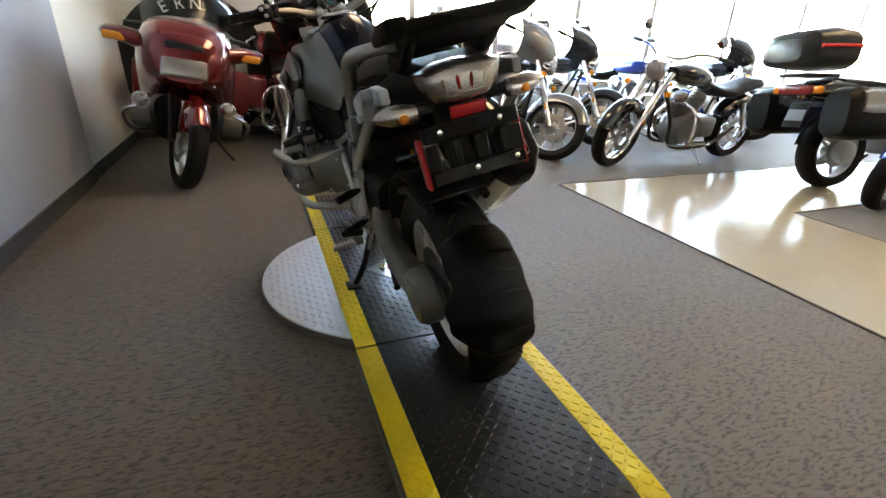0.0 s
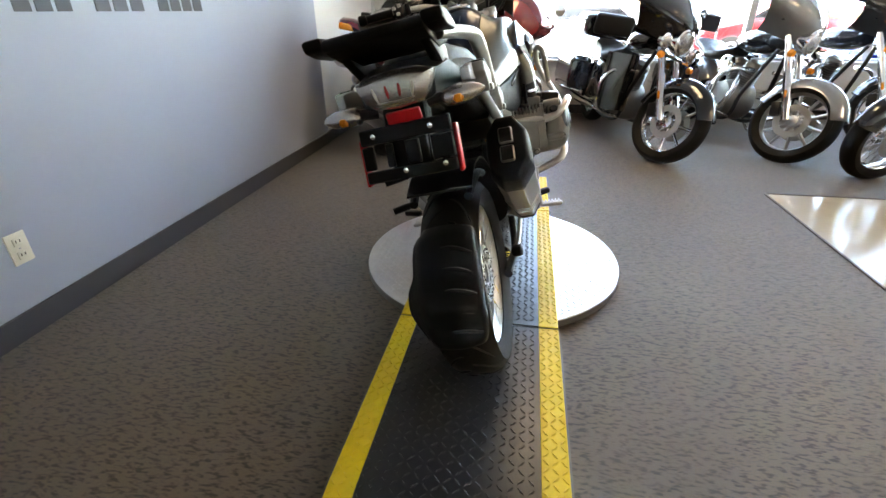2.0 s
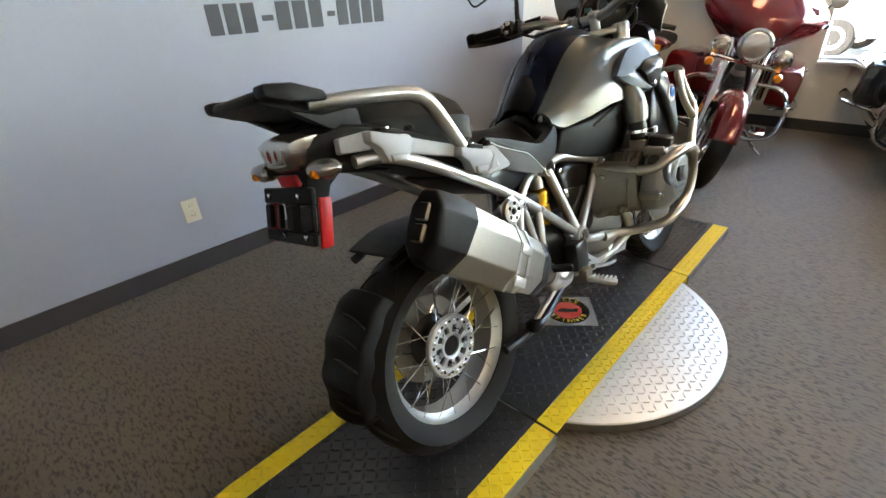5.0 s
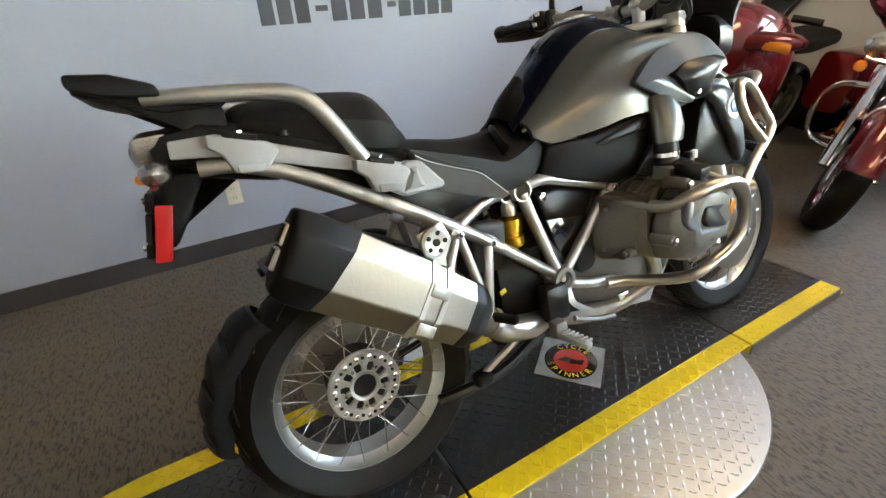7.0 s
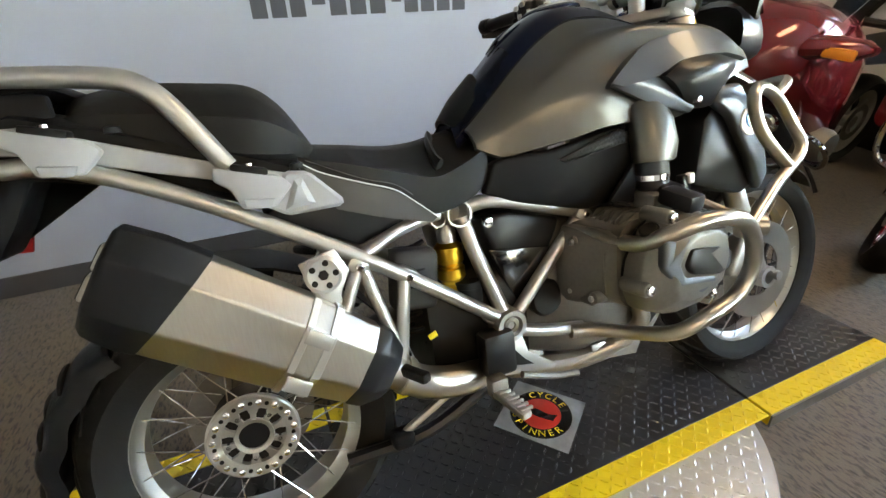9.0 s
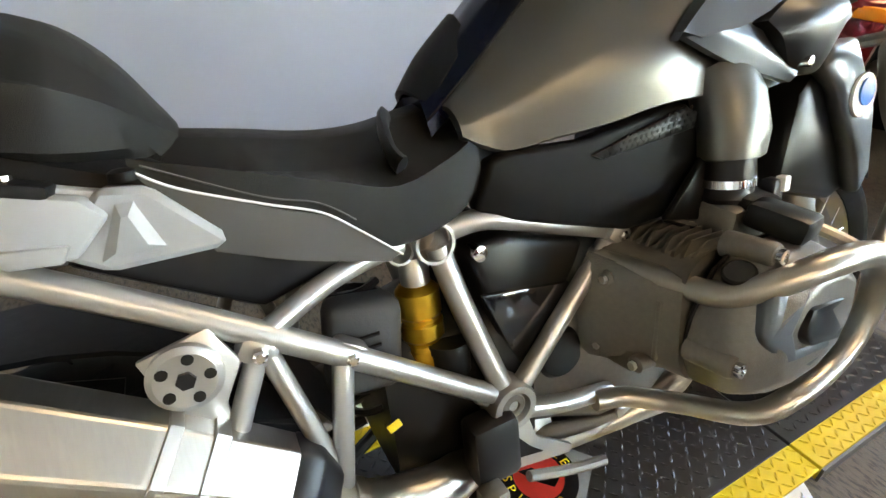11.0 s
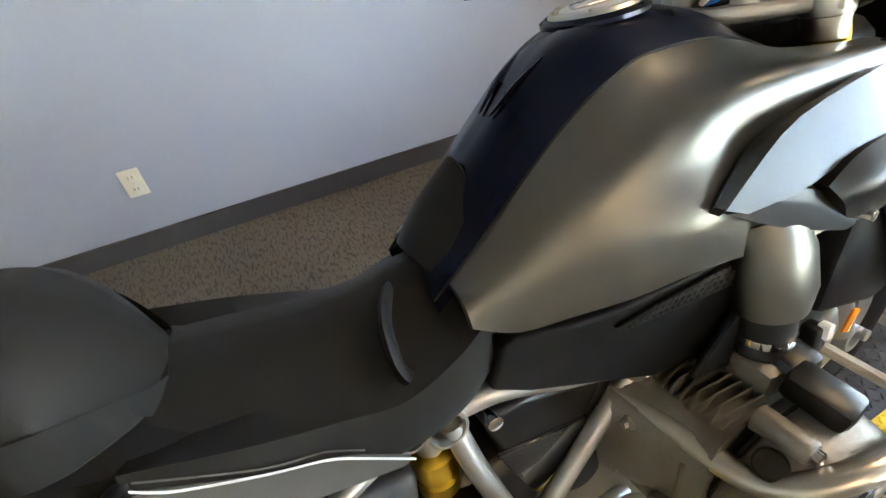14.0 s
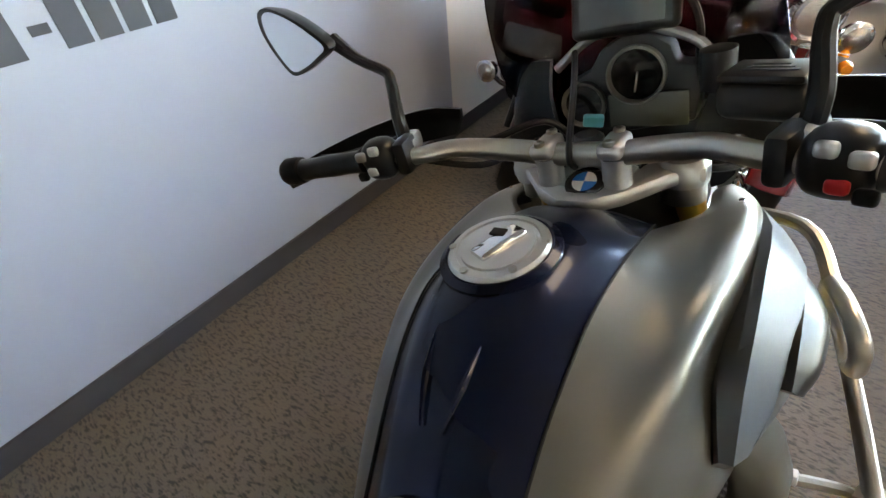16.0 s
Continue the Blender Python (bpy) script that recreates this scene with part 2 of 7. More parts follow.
def shell(rows, thick, n=4, inward=None):
    """A curved panel through a grid of points, with thickness; inward: the way it grows thick."""
    cols = [spline(r, n) for r in rows]
    grid = [spline([c[j] for c in cols], n) for j in range(len(cols[0]))]
    inward = Vector(inward or (-1, 0, 0)).normalized() * thick
    bm = bmesh.new()
    a = [[bm.verts.new(q) for q in g] for g in grid]
    b = [[bm.verts.new(q + inward) for q in g] for g in grid]
    nj, ni = len(a), len(a[0])
    for j in range(nj - 1):
        for i in range(ni - 1):
            bm.faces.new((a[j][i], a[j][i + 1], a[j + 1][i + 1], a[j + 1][i]))
            bm.faces.new((b[j][i], b[j + 1][i], b[j + 1][i + 1], b[j][i + 1]))
    for j in range(nj - 1):
        for i in (0, ni - 1):
            bm.faces.new((a[j][i], a[j + 1][i], b[j + 1][i], b[j][i]))
    for i in range(ni - 1):
        for j in (0, nj - 1):
            bm.faces.new((a[j][i], b[j][i], b[j][i + 1], a[j][i + 1]))
    bmesh.ops.recalc_face_normals(bm, faces=bm.faces)
    return bm


def mirrored(bm):
    c = bm.copy()
    c.transform(Matrix.Diagonal((-1, 1, 1, 1)))
    bmesh.ops.reverse_faces(c, faces=c.faces)
    return c


def both(name, bm, material, parent, label=""):
    """The same part on both sides of a machine."""
    c = mirrored(bm)
    return part(name, bm, material, parent, label), part(name, c, material, parent, label)


def oval(cu, cw, a, b, v, n=20, power=2.0, flat_bottom=0.0):
    """A ring across the machine at station v: a rounded box of half width a and half height b."""
    out = []
    for i in range(n):
        w = 2 * math.pi * i / n
        c, s = math.cos(w), math.sin(w)
        e = 2 / power
        out.append((cu + a * math.copysign(abs(c) ** e, c), v, cw + b * math.copysign(abs(s) ** e, s) * (1 - flat_bottom if s < 0 else 1)))
    return out


def strip(poly, z0, z1, bev=0.0):
    """A slab from a plan outline of (x, y)."""
    bm = bmesh.new()
    a = [bm.verts.new((x, y, z0)) for x, y in poly]
    b = [bm.verts.new((x, y, z1)) for x, y in poly]
    n = len(poly)
    bm.faces.new(a[::-1]), bm.faces.new(b)
    for i in range(n):
        bm.faces.new((a[i], a[(i + 1) % n], b[(i + 1) % n], b[i]))
    bmesh.ops.recalc_face_normals(bm, faces=bm.faces)
    return bevelled(bm, bev)


def rect(x0, y0, x1, y1):
    return [(x0, y0), (x1, y0), (x1, y1), (x0, y1)]


def struct(name, bm, material, label, smooth=False, category=""):
    return tagged(part(name, bm, material, None, label, smooth), label, category or name.split("_")[0], kind="structure")


def writing(text, size, m, material, name, parent, depth=0.002):
    c = bpy.data.curves.new(name, "FONT")
    c.body, c.size, c.extrude, c.align_x, c.align_y = text, size, depth, "CENTER", "CENTER"
    tmp = new(name + "_curve", c)
    bpy.context.view_layer.update()
    me = bpy.data.meshes.new_from_object(tmp.evaluated_get(bpy.context.evaluated_depsgraph_get()))
    bpy.data.objects.remove(tmp)
    bpy.data.curves.remove(c)
    me.materials.clear()
    me.materials.append(material)
    me.transform(m)
    ob = new(name, me)
    ob.parent = parent
    return ob

# ---- the room ----
WX, BY, H, EX, SY = -1.617, 4.6, 2.95, 11.0, -5.0
struct("floor", strip(rect(WX - 0.3, SY - 0.3, EX + 0.3, BY + 0.2), -0.2, 0.0), CARPET, "warm grey short-pile carpet with dark flecks")
struct("tiled_aisle", strip([(1.79, SY), (3.05, SY), (3.05, 0.9), (EX, 0.9), (EX, 1.97), (1.79, 1.95)], -0.01, 0.004), TILE, "polished beige vinyl tile walkway between carpets", category="floor")
edge = thing("edge_strip", "thin dark rubber strip where tile meets carpet", "trim", kind="structure")
for p in (rect(1.775, SY, 1.79, 1.962), rect(1.79, 1.953, EX, 1.968), rect(3.05, SY, 3.062, 0.9), rect(3.05, 0.888, EX, 0.9)):
    part("strip", strip(p, 0.0, 0.007, 0.002), STRIP, edge)
struct("ceiling", strip(rect(WX - 0.3, SY - 0.3, EX + 0.3, BY + 0.2), H, H + 0.2), CEILING, "white acoustic tile ceiling")
struct("wall_west", strip(rect(WX - 0.2, SY, WX, 2.86), 0, H), WALL_BLUE, "pale blue-grey painted wall")
struct("wall_west_white", strip(rect(WX - 0.2, 2.86, WX - 0.012, BY + 0.2), 0, H), WALL_WHITE, "white painted wall beyond the corner", category="wall")
struct("wall_south", strip(rect(WX - 0.2, SY - 0.2, EX + 0.2, SY), 0, H), WALL_WHITE, "white painted back wall")


def window_wall(name, a, b, axis, place, sill, head, posts, out):
    """A wall with a long shop window: parapet, head, posts, frame and panes."""
    sgn = 1 if out > 0 else -1
    d0, d1 = sorted((place, place + 0.18 * sgn))
    lay = (lambda p, q: rect(p, d0, q, d1)) if axis == "x" else (lambda p, q: rect(d0, p, d1, q))
    struct("wall_" + name, strip(lay(a, b), 0, sill), WALL_WHITE, "white parapet wall under shop windows")
    struct("wall_" + name + "_head", strip(lay(a, b), head, H), WALL_WHITE, "white wall above shop windows", category="wall")
    w = thing("window_" + name, "large shop window with slim aluminium frame", "window", kind="structure")
    mid = place + 0.09 * sgn
    f0, f1 = mid - 0.035, mid + 0.035
    fr = (lambda p, q: rect(p, f0, q, f1)) if axis == "x" else (lambda p, q: rect(f0, p, f1, q))
    part("frame", strip(fr(a, b), sill, sill + 0.05, 0.003), FRAMEMET, w, smooth=False)
    part("frame", strip(fr(a, b), head - 0.05, head, 0.003), FRAMEMET, w, smooth=False)
    s0, s1 = sorted((place - 0.07 * sgn, mid - 0.035 * sgn))
    part("window_sill", strip(rect(a, s0, b, s1) if axis == "x" else rect(s0, a, s1, b), sill, sill + 0.025, 0.004), WALL_WHITE, w, smooth=False)
    for p in posts:
        part("post", strip(fr(p - 0.035, p + 0.035), sill + 0.05, head - 0.05, 0.003), FRAMEMET, w, smooth=False)
    cuts = [a] + list(posts) + [b]
    for p, q in zip(cuts, cuts[1:]):
        g = (lambda p, q: rect(p, mid - 0.004, q, mid + 0.004)) if axis == "x" else (lambda p, q: rect(mid - 0.004, p, mid + 0.004, q))
        pane = part("pane", strip(g(p + 0.03, q - 0.03), sill + 0.05, head - 0.05), GLASS, w, smooth=False)
        pane.visible_shadow = False
    return w


struct("wall_north", strip(rect(WX - 0.2, BY, 0.25, BY + 0.18), 0, H), WALL_WHITE, "white painted wall behind the parked motorcycles")
window_wall("north", 0.25, EX, "x", BY, 0.57, 2.6, (1.35, 2.45, 3.64, 4.9, 6.4, 7.97, 9.5), 1)
# unseen wall, kept windowless so no light comes from the east
struct("wall_east", strip(rect(EX, SY, EX + 0.18, BY), 0, H), WALL_WHITE, "white painted wall at the far side of the shop")
base = thing("baseboard", "dark grey vinyl baseboard along the walls", "baseboard", kind="structure")
part("baseboard_run", strip(rect(WX, SY, WX + 0.014, 2.86), 0, 0.1, 0.003), BASEBOARD, base, smooth=False)
part("baseboard_run", strip(rect(WX - 0.012, 2.86, WX, BY), 0, 0.1, 0.003), BASEBOARD, base, smooth=False)
part("baseboard_run", strip(rect(WX, BY - 0.012, EX, BY), 0, 0.1, 0.003), BASEBOARD, base, smooth=False)

# unseen ceiling panels, assumed from warm tank glints and placed for brightness
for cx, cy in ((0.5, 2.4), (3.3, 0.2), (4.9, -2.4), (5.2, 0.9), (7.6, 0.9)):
    lt = thing("assumed_ceiling_light", "assumed ceiling light panel out of view, switched on", "ceiling light", at(cx, cy, H - 0.03), "ceiling panels")
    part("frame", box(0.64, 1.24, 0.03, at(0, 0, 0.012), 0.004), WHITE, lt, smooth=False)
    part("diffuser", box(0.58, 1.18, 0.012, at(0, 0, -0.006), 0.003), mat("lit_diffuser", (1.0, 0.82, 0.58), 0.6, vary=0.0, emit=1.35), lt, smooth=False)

# outlet
ou = thing("wall_outlet", "cream duplex power outlet on the blue-grey wall", "outlet", at(WX + 0.004, -0.035, 0.329))
part("plate", box(0.008, 0.075, 0.118, Matrix(), 0.003), CREAM, ou)
for dz in (-0.026, 0.026):
    part("socket", box(0.006, 0.034, 0.03, at(0.005, 0, dz), 0.0025), CREAM, ou)
    for dy in (-0.007, 0.007):
        part("slot", box(0.002, 0.0025, 0.009, at(0.0085, dy, dz + 0.003), 0), GAPSHADE, ou)
part("screw", lathe([(0.003, 0), (0.003, 0.006)], 10), ALU, ou)

# wall lettering: a number, as plain bars
bars = thing("wall_lettering", "row of dark painted bars on the blue-grey wall", "lettering", at(WX + 0.0015, 0, 1.168))
digits = [(0.285 + 0.086 * i, 0.068) for i in range(3)] + [(0.64 + 0.098 * i, 0.078) for i in range(3)] + [(1.015 + 0.088 * i, 0.072) for i in range(4)]
for y0, wd in digits:
    part("bar", box(0.002, wd, 0.132, at(0, y0 + wd / 2, 0), 0), LETTER, bars, smooth=False)
for y0, wd in ((0.558, 0.062), (0.948, 0.05)):
    part("dash", box(0.002, wd, 0.026, at(0, y0 + wd / 2, -0.005), 0), LETTER, bars, smooth=False)

# ---- outdoors ----
struct("ground", strip(rect(-200, BY + 0.18, 200, 300), -0.3, -0.12), CONCRETE, "sunlit pale concrete forecourt")


def parked_car(paint, label, m, h=1.45, hood=1.0):
    car = thing("parked_car", label, "car", m)
    prof = [(-2.2, 0.35), (-2.25, 0.75), (-2.1, 0.95), (-1.5, 1.0), (-0.95, h), (0.6, h), (1.25, hood), (2.05, 0.85), (2.2, 0.6), (2.15, 0.32)]
    part("body", slab(prof, -0.85, 0.85, 0.09, seg=3), paint, car)
    win = [(-1.35, 1.0), (-0.9, h - 0.07), (0.55, h - 0.07), (1.1, hood + 0.02)]
    both("side_window", slab(win, 0.845, 0.86, 0.004), BLACKG, car)
    for v in (-1.4, 1.4):
        for s in (-1, 1):
            w = part("wheel", lathe([(0.2, -0.1), (0.31, -0.1), (0.33, -0.06), (0.33, 0.06), (0.31, 0.1), (0.2, 0.1)], 28, at(s * 0.8, v, 0.33)), RUBBER, car)
            part("rim", lathe([(0.02, -0.09), (0.2, -0.105), (0.21, 0.0), (0.2, 0.105), (0.02, 0.09)], 20, at(s * 0.8, v, 0.33)), ALU, w)
    return car


parked_car(REDPAINT, "red car parked outside beyond the shop window", at(6.2, 12.5, -0.12, 0, 0, 90))
parked_car(mat("teal_paint", (0.05, 0.30, 0.38), 0.2, 0.3, coat=1.0), "teal blue car parked outside beyond the shop window", at(11.0, 13.0, -0.12, 0, 0, 90), 1.75)
parked_car(mat("silver_car_paint", (0.45, 0.46, 0.48), 0.2, 0.6, coat=1.0), "silver car parked outside beyond the shop window", at(1.2, 11.8, -0.12, 0, 0, 80))

# ---- ramp and turntable ----
RX0, RX1, YW, RZ = -0.238, 0.36, 0.072, 0.047
RAMP0, KINK, SEAM1, SEAM2, RAMP1 = -0.86, -0.565, 0.175, 1.33, 1.97
DX, DY, DR, DZ = 0.066, 0.755, 0.592, 0.04


def ramp_piece(name, y0, y1, label, slope=False, front=False):
    r = thing(name, label, "ramp")
    y0, y1 = y0 + 0.0045, y1 - 0.0045

    def run(xa, xb, za, zb, mate, nm):
        if slope:
            poly = [(y0, 0.001), (KINK, za), (y1, za), (y1, zb), (KINK, zb), (y0, 0.006)]
        elif front:
            poly = [(y0, za), (y1, za), (y1 + 0.05, 0.001), (y1 + 0.055, 0.004), (y1, zb), (y0, zb)]
        else:
            poly = [(y0, za), (y1, za), (y1, zb), (y0, zb)]
        part(nm, slab(poly, xa, xb, 0.0015, seg=1), mate, r, smooth=False)

    low = 0.0415 if not slope and not front else 0.002
    run(RX0 + YW, RX1 - YW, low, RZ, MATBLACK, "deck")
    run(RX0, RX0 + YW, low, RZ, YELLOW, "border")
    run(RX1 - YW, RX1, low, RZ, YELLOW, "border")
    if low < 0.01:
        for x in (RX0 - 0.0035, RX1 + 0.0035):
            poly = [(y0, 0), (y1, 0), (y1, RZ - 0.004), ((KINK, RZ - 0.004) if slope else (y0, RZ - 0.004))]
            part("side_skirt", slab(poly, x - 0.003, x + 0.003, 0), SKIRT, r, smooth=False)
    return r


ramp_rear = ramp_piece("ramp_section", RAMP0, SEAM1, "black tread-plate ramp with yellow borders sloping to the carpet", slope=True)
ramp_mid = ramp_piece("ramp_section", SEAM1, SEAM2, "black tread-plate deck with yellow borders over the turntable")
ramp_front = ramp_piece("ramp_section", SEAM2, RAMP1, "black tread-plate ramp end with yellow borders on carpet", front=True)
for o in (ramp_rear, ramp_mid, ramp_front):
    tagged(o, group="ramp sections")
turntable = thing("turntable", "round aluminium tread-plate turntable under the ramp", "turntable")
part("top", lathe([(0.001, 0.004), (DR - 0.004, 0.004), (DR, 0.006), (DR, DZ - 0.003), (DR - 0.003, DZ), (0.001, DZ)], 96, at(DX, DY, 0) @ Matrix(((0, 0, 1, 0), (0, 1, 0, 0), (1, 0, 0, 0), (0, 0, 0, 1)))), CHECKER, turntable)
# edge band in a darker grey than the plate's top
part("edge_band", lathe([(DR - 0.001, 0.007), (DR + 0.0025, 0.007), (DR + 0.0025, DZ - 0.004), (DR - 0.001, DZ - 0.004)], 96, at(DX, DY, 0) @ Matrix(((0, 0, 1, 0), (0, 1, 0, 0), (1, 0, 0, 0), (0, 0, 0, 1))), closed=True), CASTING, turntable, "darker grey metal edge")
part("foot_ring", lathe([(0.3, 0.0), (DR - 0.012, 0.0), (DR - 0.012, 0.006), (0.3, 0.006)], 64, at(DX, DY, 0) @ Matrix(((0, 0, 1, 0), (0, 1, 0, 0), (1, 0, 0, 0), (0, 0, 0, 1)))), BLACKP, turntable)

# dealer sticker pack lying on the deck
dec = thing("sticker_pack", "red and yellow sticker in a clear sleeve on the deck", "sticker", at(0.075, 0.745, RZ + 0.0025, 0, 0, 38))
part("sleeve", box(0.215, 0.2, 0.0014, Matrix(), 0), mat("clear_sleeve", (0.35, 0.36, 0.37), 0.12, 0.3, vary=0.3, scale=25), dec, smooth=False)
ROT = Matrix(((0, 0, 1, 0), (0, 1, 0, 0), (1, 0, 0, 0), (0, 0, 0, 1)))
part("rim", lathe([(0.001, 0.0008), (0.089, 0.0008), (0.089, 0.0018), (0.001, 0.0018)], 40, ROT), BLACKG, dec)
part("disc", lathe([(0.001, 0.0018), (0.058, 0.0018), (0.058, 0.0026), (0.001, 0.0026)], 40, ROT), GRATING, dec)
part("silhouette", strip([(-0.045, -0.01), (-0.02, 0.012), (0.02, 0.006), (0.045, 0.014), (0.04, -0.012), (0.0, -0.016)], 0.0026, 0.0032), BLACKG, dec, smooth=False)


def arc_words(text, radius, start, step, size, parent, material, z, up=1):
    for i, ch in enumerate(text):
        a = radians(start + step * i)
        writing(ch, size, at(radius * math.cos(a), radius * math.sin(a), z) @ at(0, 0, 0, 0, 0, math.degrees(a) - 90 * up), material, "letter", parent, 0.0004)


arc_words("CYCLE", 0.073, 128, -19, 0.03, dec, LABELY, 0.0026)
arc_words("SPINNER", 0.073, 210, 20, 0.03, dec, LABELY, 0.0026, -1)

# ---- the adventure motorcycle on the ramp ----
bike = thing("motorcycle", "grey and dark blue adventure motorcycle leaning on its stand", "motorcycle", at(0.122, 0, 0.045, 0, -13.3, 0))
UP = at(0, 0, 0, 0, -90)
STEER = at(0, 1.12, 1.0) @ Matrix.Rotation(radians(0.5), 4, Vector((0, -0.42, 0.9)).normalized()) @ at(0, -1.12, -1.0)


def tyre_profile(R, rim, W):
    p = [(rim - 0.004, 0.36 * W), (rim + 0.012, 0.44 * W), (rim + 0.045, 0.5 * W), (R - 0.04, 0.485 * W), (R - 0.018, 0.40 * W), (R - 0.006, 0.26 * W), (R - 0.001, 0.12 * W), (R, 0)]
    return p + [(r, -x) for r, x in p[-2::-1]]


def grooves(R, W, n, seed):
    """Slanted tread grooves: dark half-sunk tubes stand in for their shade, following the crown."""
    rnd = random.Random(seed)
    bm = bmesh.new()
    for i in range(n):
        a0 = 2 * math.pi * i / n
        for s in (-1, 1):
            pts = []
            for k in range(5):
                t = k / 4
                x = s * W * (0.05 + 0.36 * t)
                rr = R - 0.02 * (abs(x) / (0.42 * W)) ** 2.2 + 0.0006
                a = a0 + (0.5 if s > 0 else 0) * 2 * math.pi / n + 0.28 * t * t
                pts.append((x, rr * math.cos(a), rr * math.sin(a)))
            tube(pts, [0.0015, 0.0042, 0.005, 0.0042, 0.002], 5, 1, bm=bm)
    return bm


def spoked_wheel(parent, v, w, R, rim, W, m, front):
    c = m @ at(0, v, w)
    wheel = part("wheel", lathe(tyre_profile(R, rim, W), 72, c, closed=True), RUBBER, parent, "black road tyre")
    g = grooves(R, W, 26 if front else 22, 3)
    g.transform(c)
    part("tread_groove", g, GAPSHADE, wheel)
    h = 0.36 * W
    prof = [(rim + 0.007, h + 0.006), (rim + 0.009, h), (rim - 0.006, h - 0.004), (rim - 0.012, h - 0.018), (rim - 0.026, h - 0.03), (rim - 0.028, 0.0)]
    prof = prof + [(r, -x) for r, x in prof[-2::-1]] + [(rim + 0.004, -h), (rim - 0.002, 0), (rim + 0.004, h)]
    part("rim", lathe(prof, 72, c, closed=True), ALU, wheel, "silver anodised rim")
    hubs = 0.045 if not front else 0.05
    part("hub", lathe([(0.02, -hubs), (0.075, -hubs), (0.08, -hubs + 0.006), (0.045, -0.02), (0.045, 0.02), (0.078, hubs - 0.012), (0.078, hubs - 0.006), (0.03, hubs - 0.004)], 40, c), BLACKS, wheel)
    for i in range(20):
        for s in (-1, 1):
            for d in (-1, 1):
                if (i + (d > 0)) % 2:
                    continue
                a = 2 * math.pi * (i + (0.25 if s > 0 else 0)) / 20
                b = a + d * 0.42
                p = c @ Vector((s * hubs * 0.9, 0.072 * math.cos(b), 0.072 * math.sin(b)))
                q = c @ Vector((s * h * 0.8, (rim - 0.016) * math.cos(a), (rim - 0.016) * math.sin(a)))
                part("spoke", tube([p, q], 0.0017, 5, 1), CHROME, wheel)
    if not front:
        # pierced hub plate of the single-sided drive
        X = hubs
        bm = bmesh.new()
        lathe([(0.03, X - 0.012), (0.036, X - 0.012), (0.040, X + 0.002), (0.038, X + 0.004), (0.03, X + 0.002)], 40, c, bm, closed=True)
        lathe([(0.061, X - 0.012), (0.088, X - 0.012), (0.092, X - 0.006), (0.092, X + 0.004), (0.088, X + 0.007), (0.063, X + 0.004)], 60, c, bm, closed=True)
        part("hub_ring", bm, ALU, wheel, "machined aluminium hub ring")
        # black ring behind the bridges paints the shade inside the hub
        part("hub_shade", lathe([(0.03, X - 0.014), (0.07, X - 0.014), (0.07, X - 0.011), (0.03, X - 0.011)], 40, c, closed=True), BLACKS, wheel)
        for i in range(10):
            a = 2 * math.pi * i / 10 + 0.15
            part("hub_bridge", loft([[c @ Matrix.Rotation(a, 4, "X") @ Vector((x, r, h)) for r, h in ((0.037, -0.0055), (0.037, 0.0055), (0.05, 0.006), (0.064, 0.0125), (0.064, -0.0125), (0.05, -0.006))] for x in (X - 0.011, X + 0.003)]), ALU, wheel)
        for i in range(5):
            a = 2 * math.pi * (i + 0.5) / 5 + 0.15
            part("wheel_bolt", lathe([(0.0075, X - 0.012), (0.0075, X + 0.002), (0.005, X + 0.003)], 10, c @ Matrix.Rotation(a, 4, "X") @ at(0, 0.0515, 0)), BLACKS, wheel)
        for i in range(15):
            a = 2 * math.pi * i / 15
            part("hub_stud", lathe([(0.0065, X), (0.0065, X + 0.010), (0.0035, X + 0.0115)], 8, c @ Matrix.Rotation(a, 4, "X") @ at(0, 0.078, 0)), CHROME, wheel)
            part("stud_pocket", lathe([(0.0045, X), (0.0045, X + 0.0073)], 8, c @ Matrix.Rotation(a + math.pi / 15, 4, "X") @ at(0, 0.076, 0)), GAPSHADE, wheel)
        # disc coloured dark as well, to imitate the hub's shaded inside
        part("brake_disc", lathe([(0.075, -0.056), (0.132, -0.056), (0.132, -0.051), (0.075, -0.051)], 48, c, closed=True), CASTING, wheel)
    else:
        for s in (-1, 1):
            part("brake_disc", lathe([(0.085, s * 0.068 - 0.0025), (0.152, s * 0.068 - 0.0025), (0.152, s * 0.068 + 0.0025), (0.085, s * 0.068 + 0.0025)], 48, c, closed=True), BRUSHED, wheel)
            for i in range(6):
                a = 2 * math.pi * i / 6
                part("disc_carrier", box(0.006, 0.05, 0.014, c @ Matrix.Rotation(a, 4, "X") @ at(s * 0.066, 0.075, 0), 0.002), BLACKS, wheel)
    return wheel


I4 = Matrix()
spoked_wheel(bike, 0.012, 0.304, 0.308, 0.222, 0.166, I4, False)
FV, FW = 1.495, 0.305
spoked_wheel(bike, FV, FW, 0.318, 0.247, 0.122, STEER, True)

# final drive and swing arm (left side)
part("final_drive", lathe([(0.03, -0.155), (0.075, -0.15), (0.088, -0.13), (0.09, -0.085), (0.075, -0.065)], 36, at(0, 0, 0.308)), CASTING, bike, "dark cast final drive housing")
part("swing_arm", tube([(-0.105, 0.03, 0.32), (-0.12, 0.2, 0.345), (-0.10, 0.42, 0.40), (-0.05, 0.52, 0.42)], [0.055, 0.045, 0.05, 0.055], 12), CASTING, bike)
part("torque_arm", tube([(-0.09, 0.0, 0.245), (-0.09, 0.4, 0.31)], 0.011, 8, 1), BLACKS, bike)
part("swing_arm_guard", tube([(0.09, 0.18, 0.20), (0.11, 0.36, 0.215), (0.10, 0.52, 0.27)], 0.016, 8), BLACKS, bike)

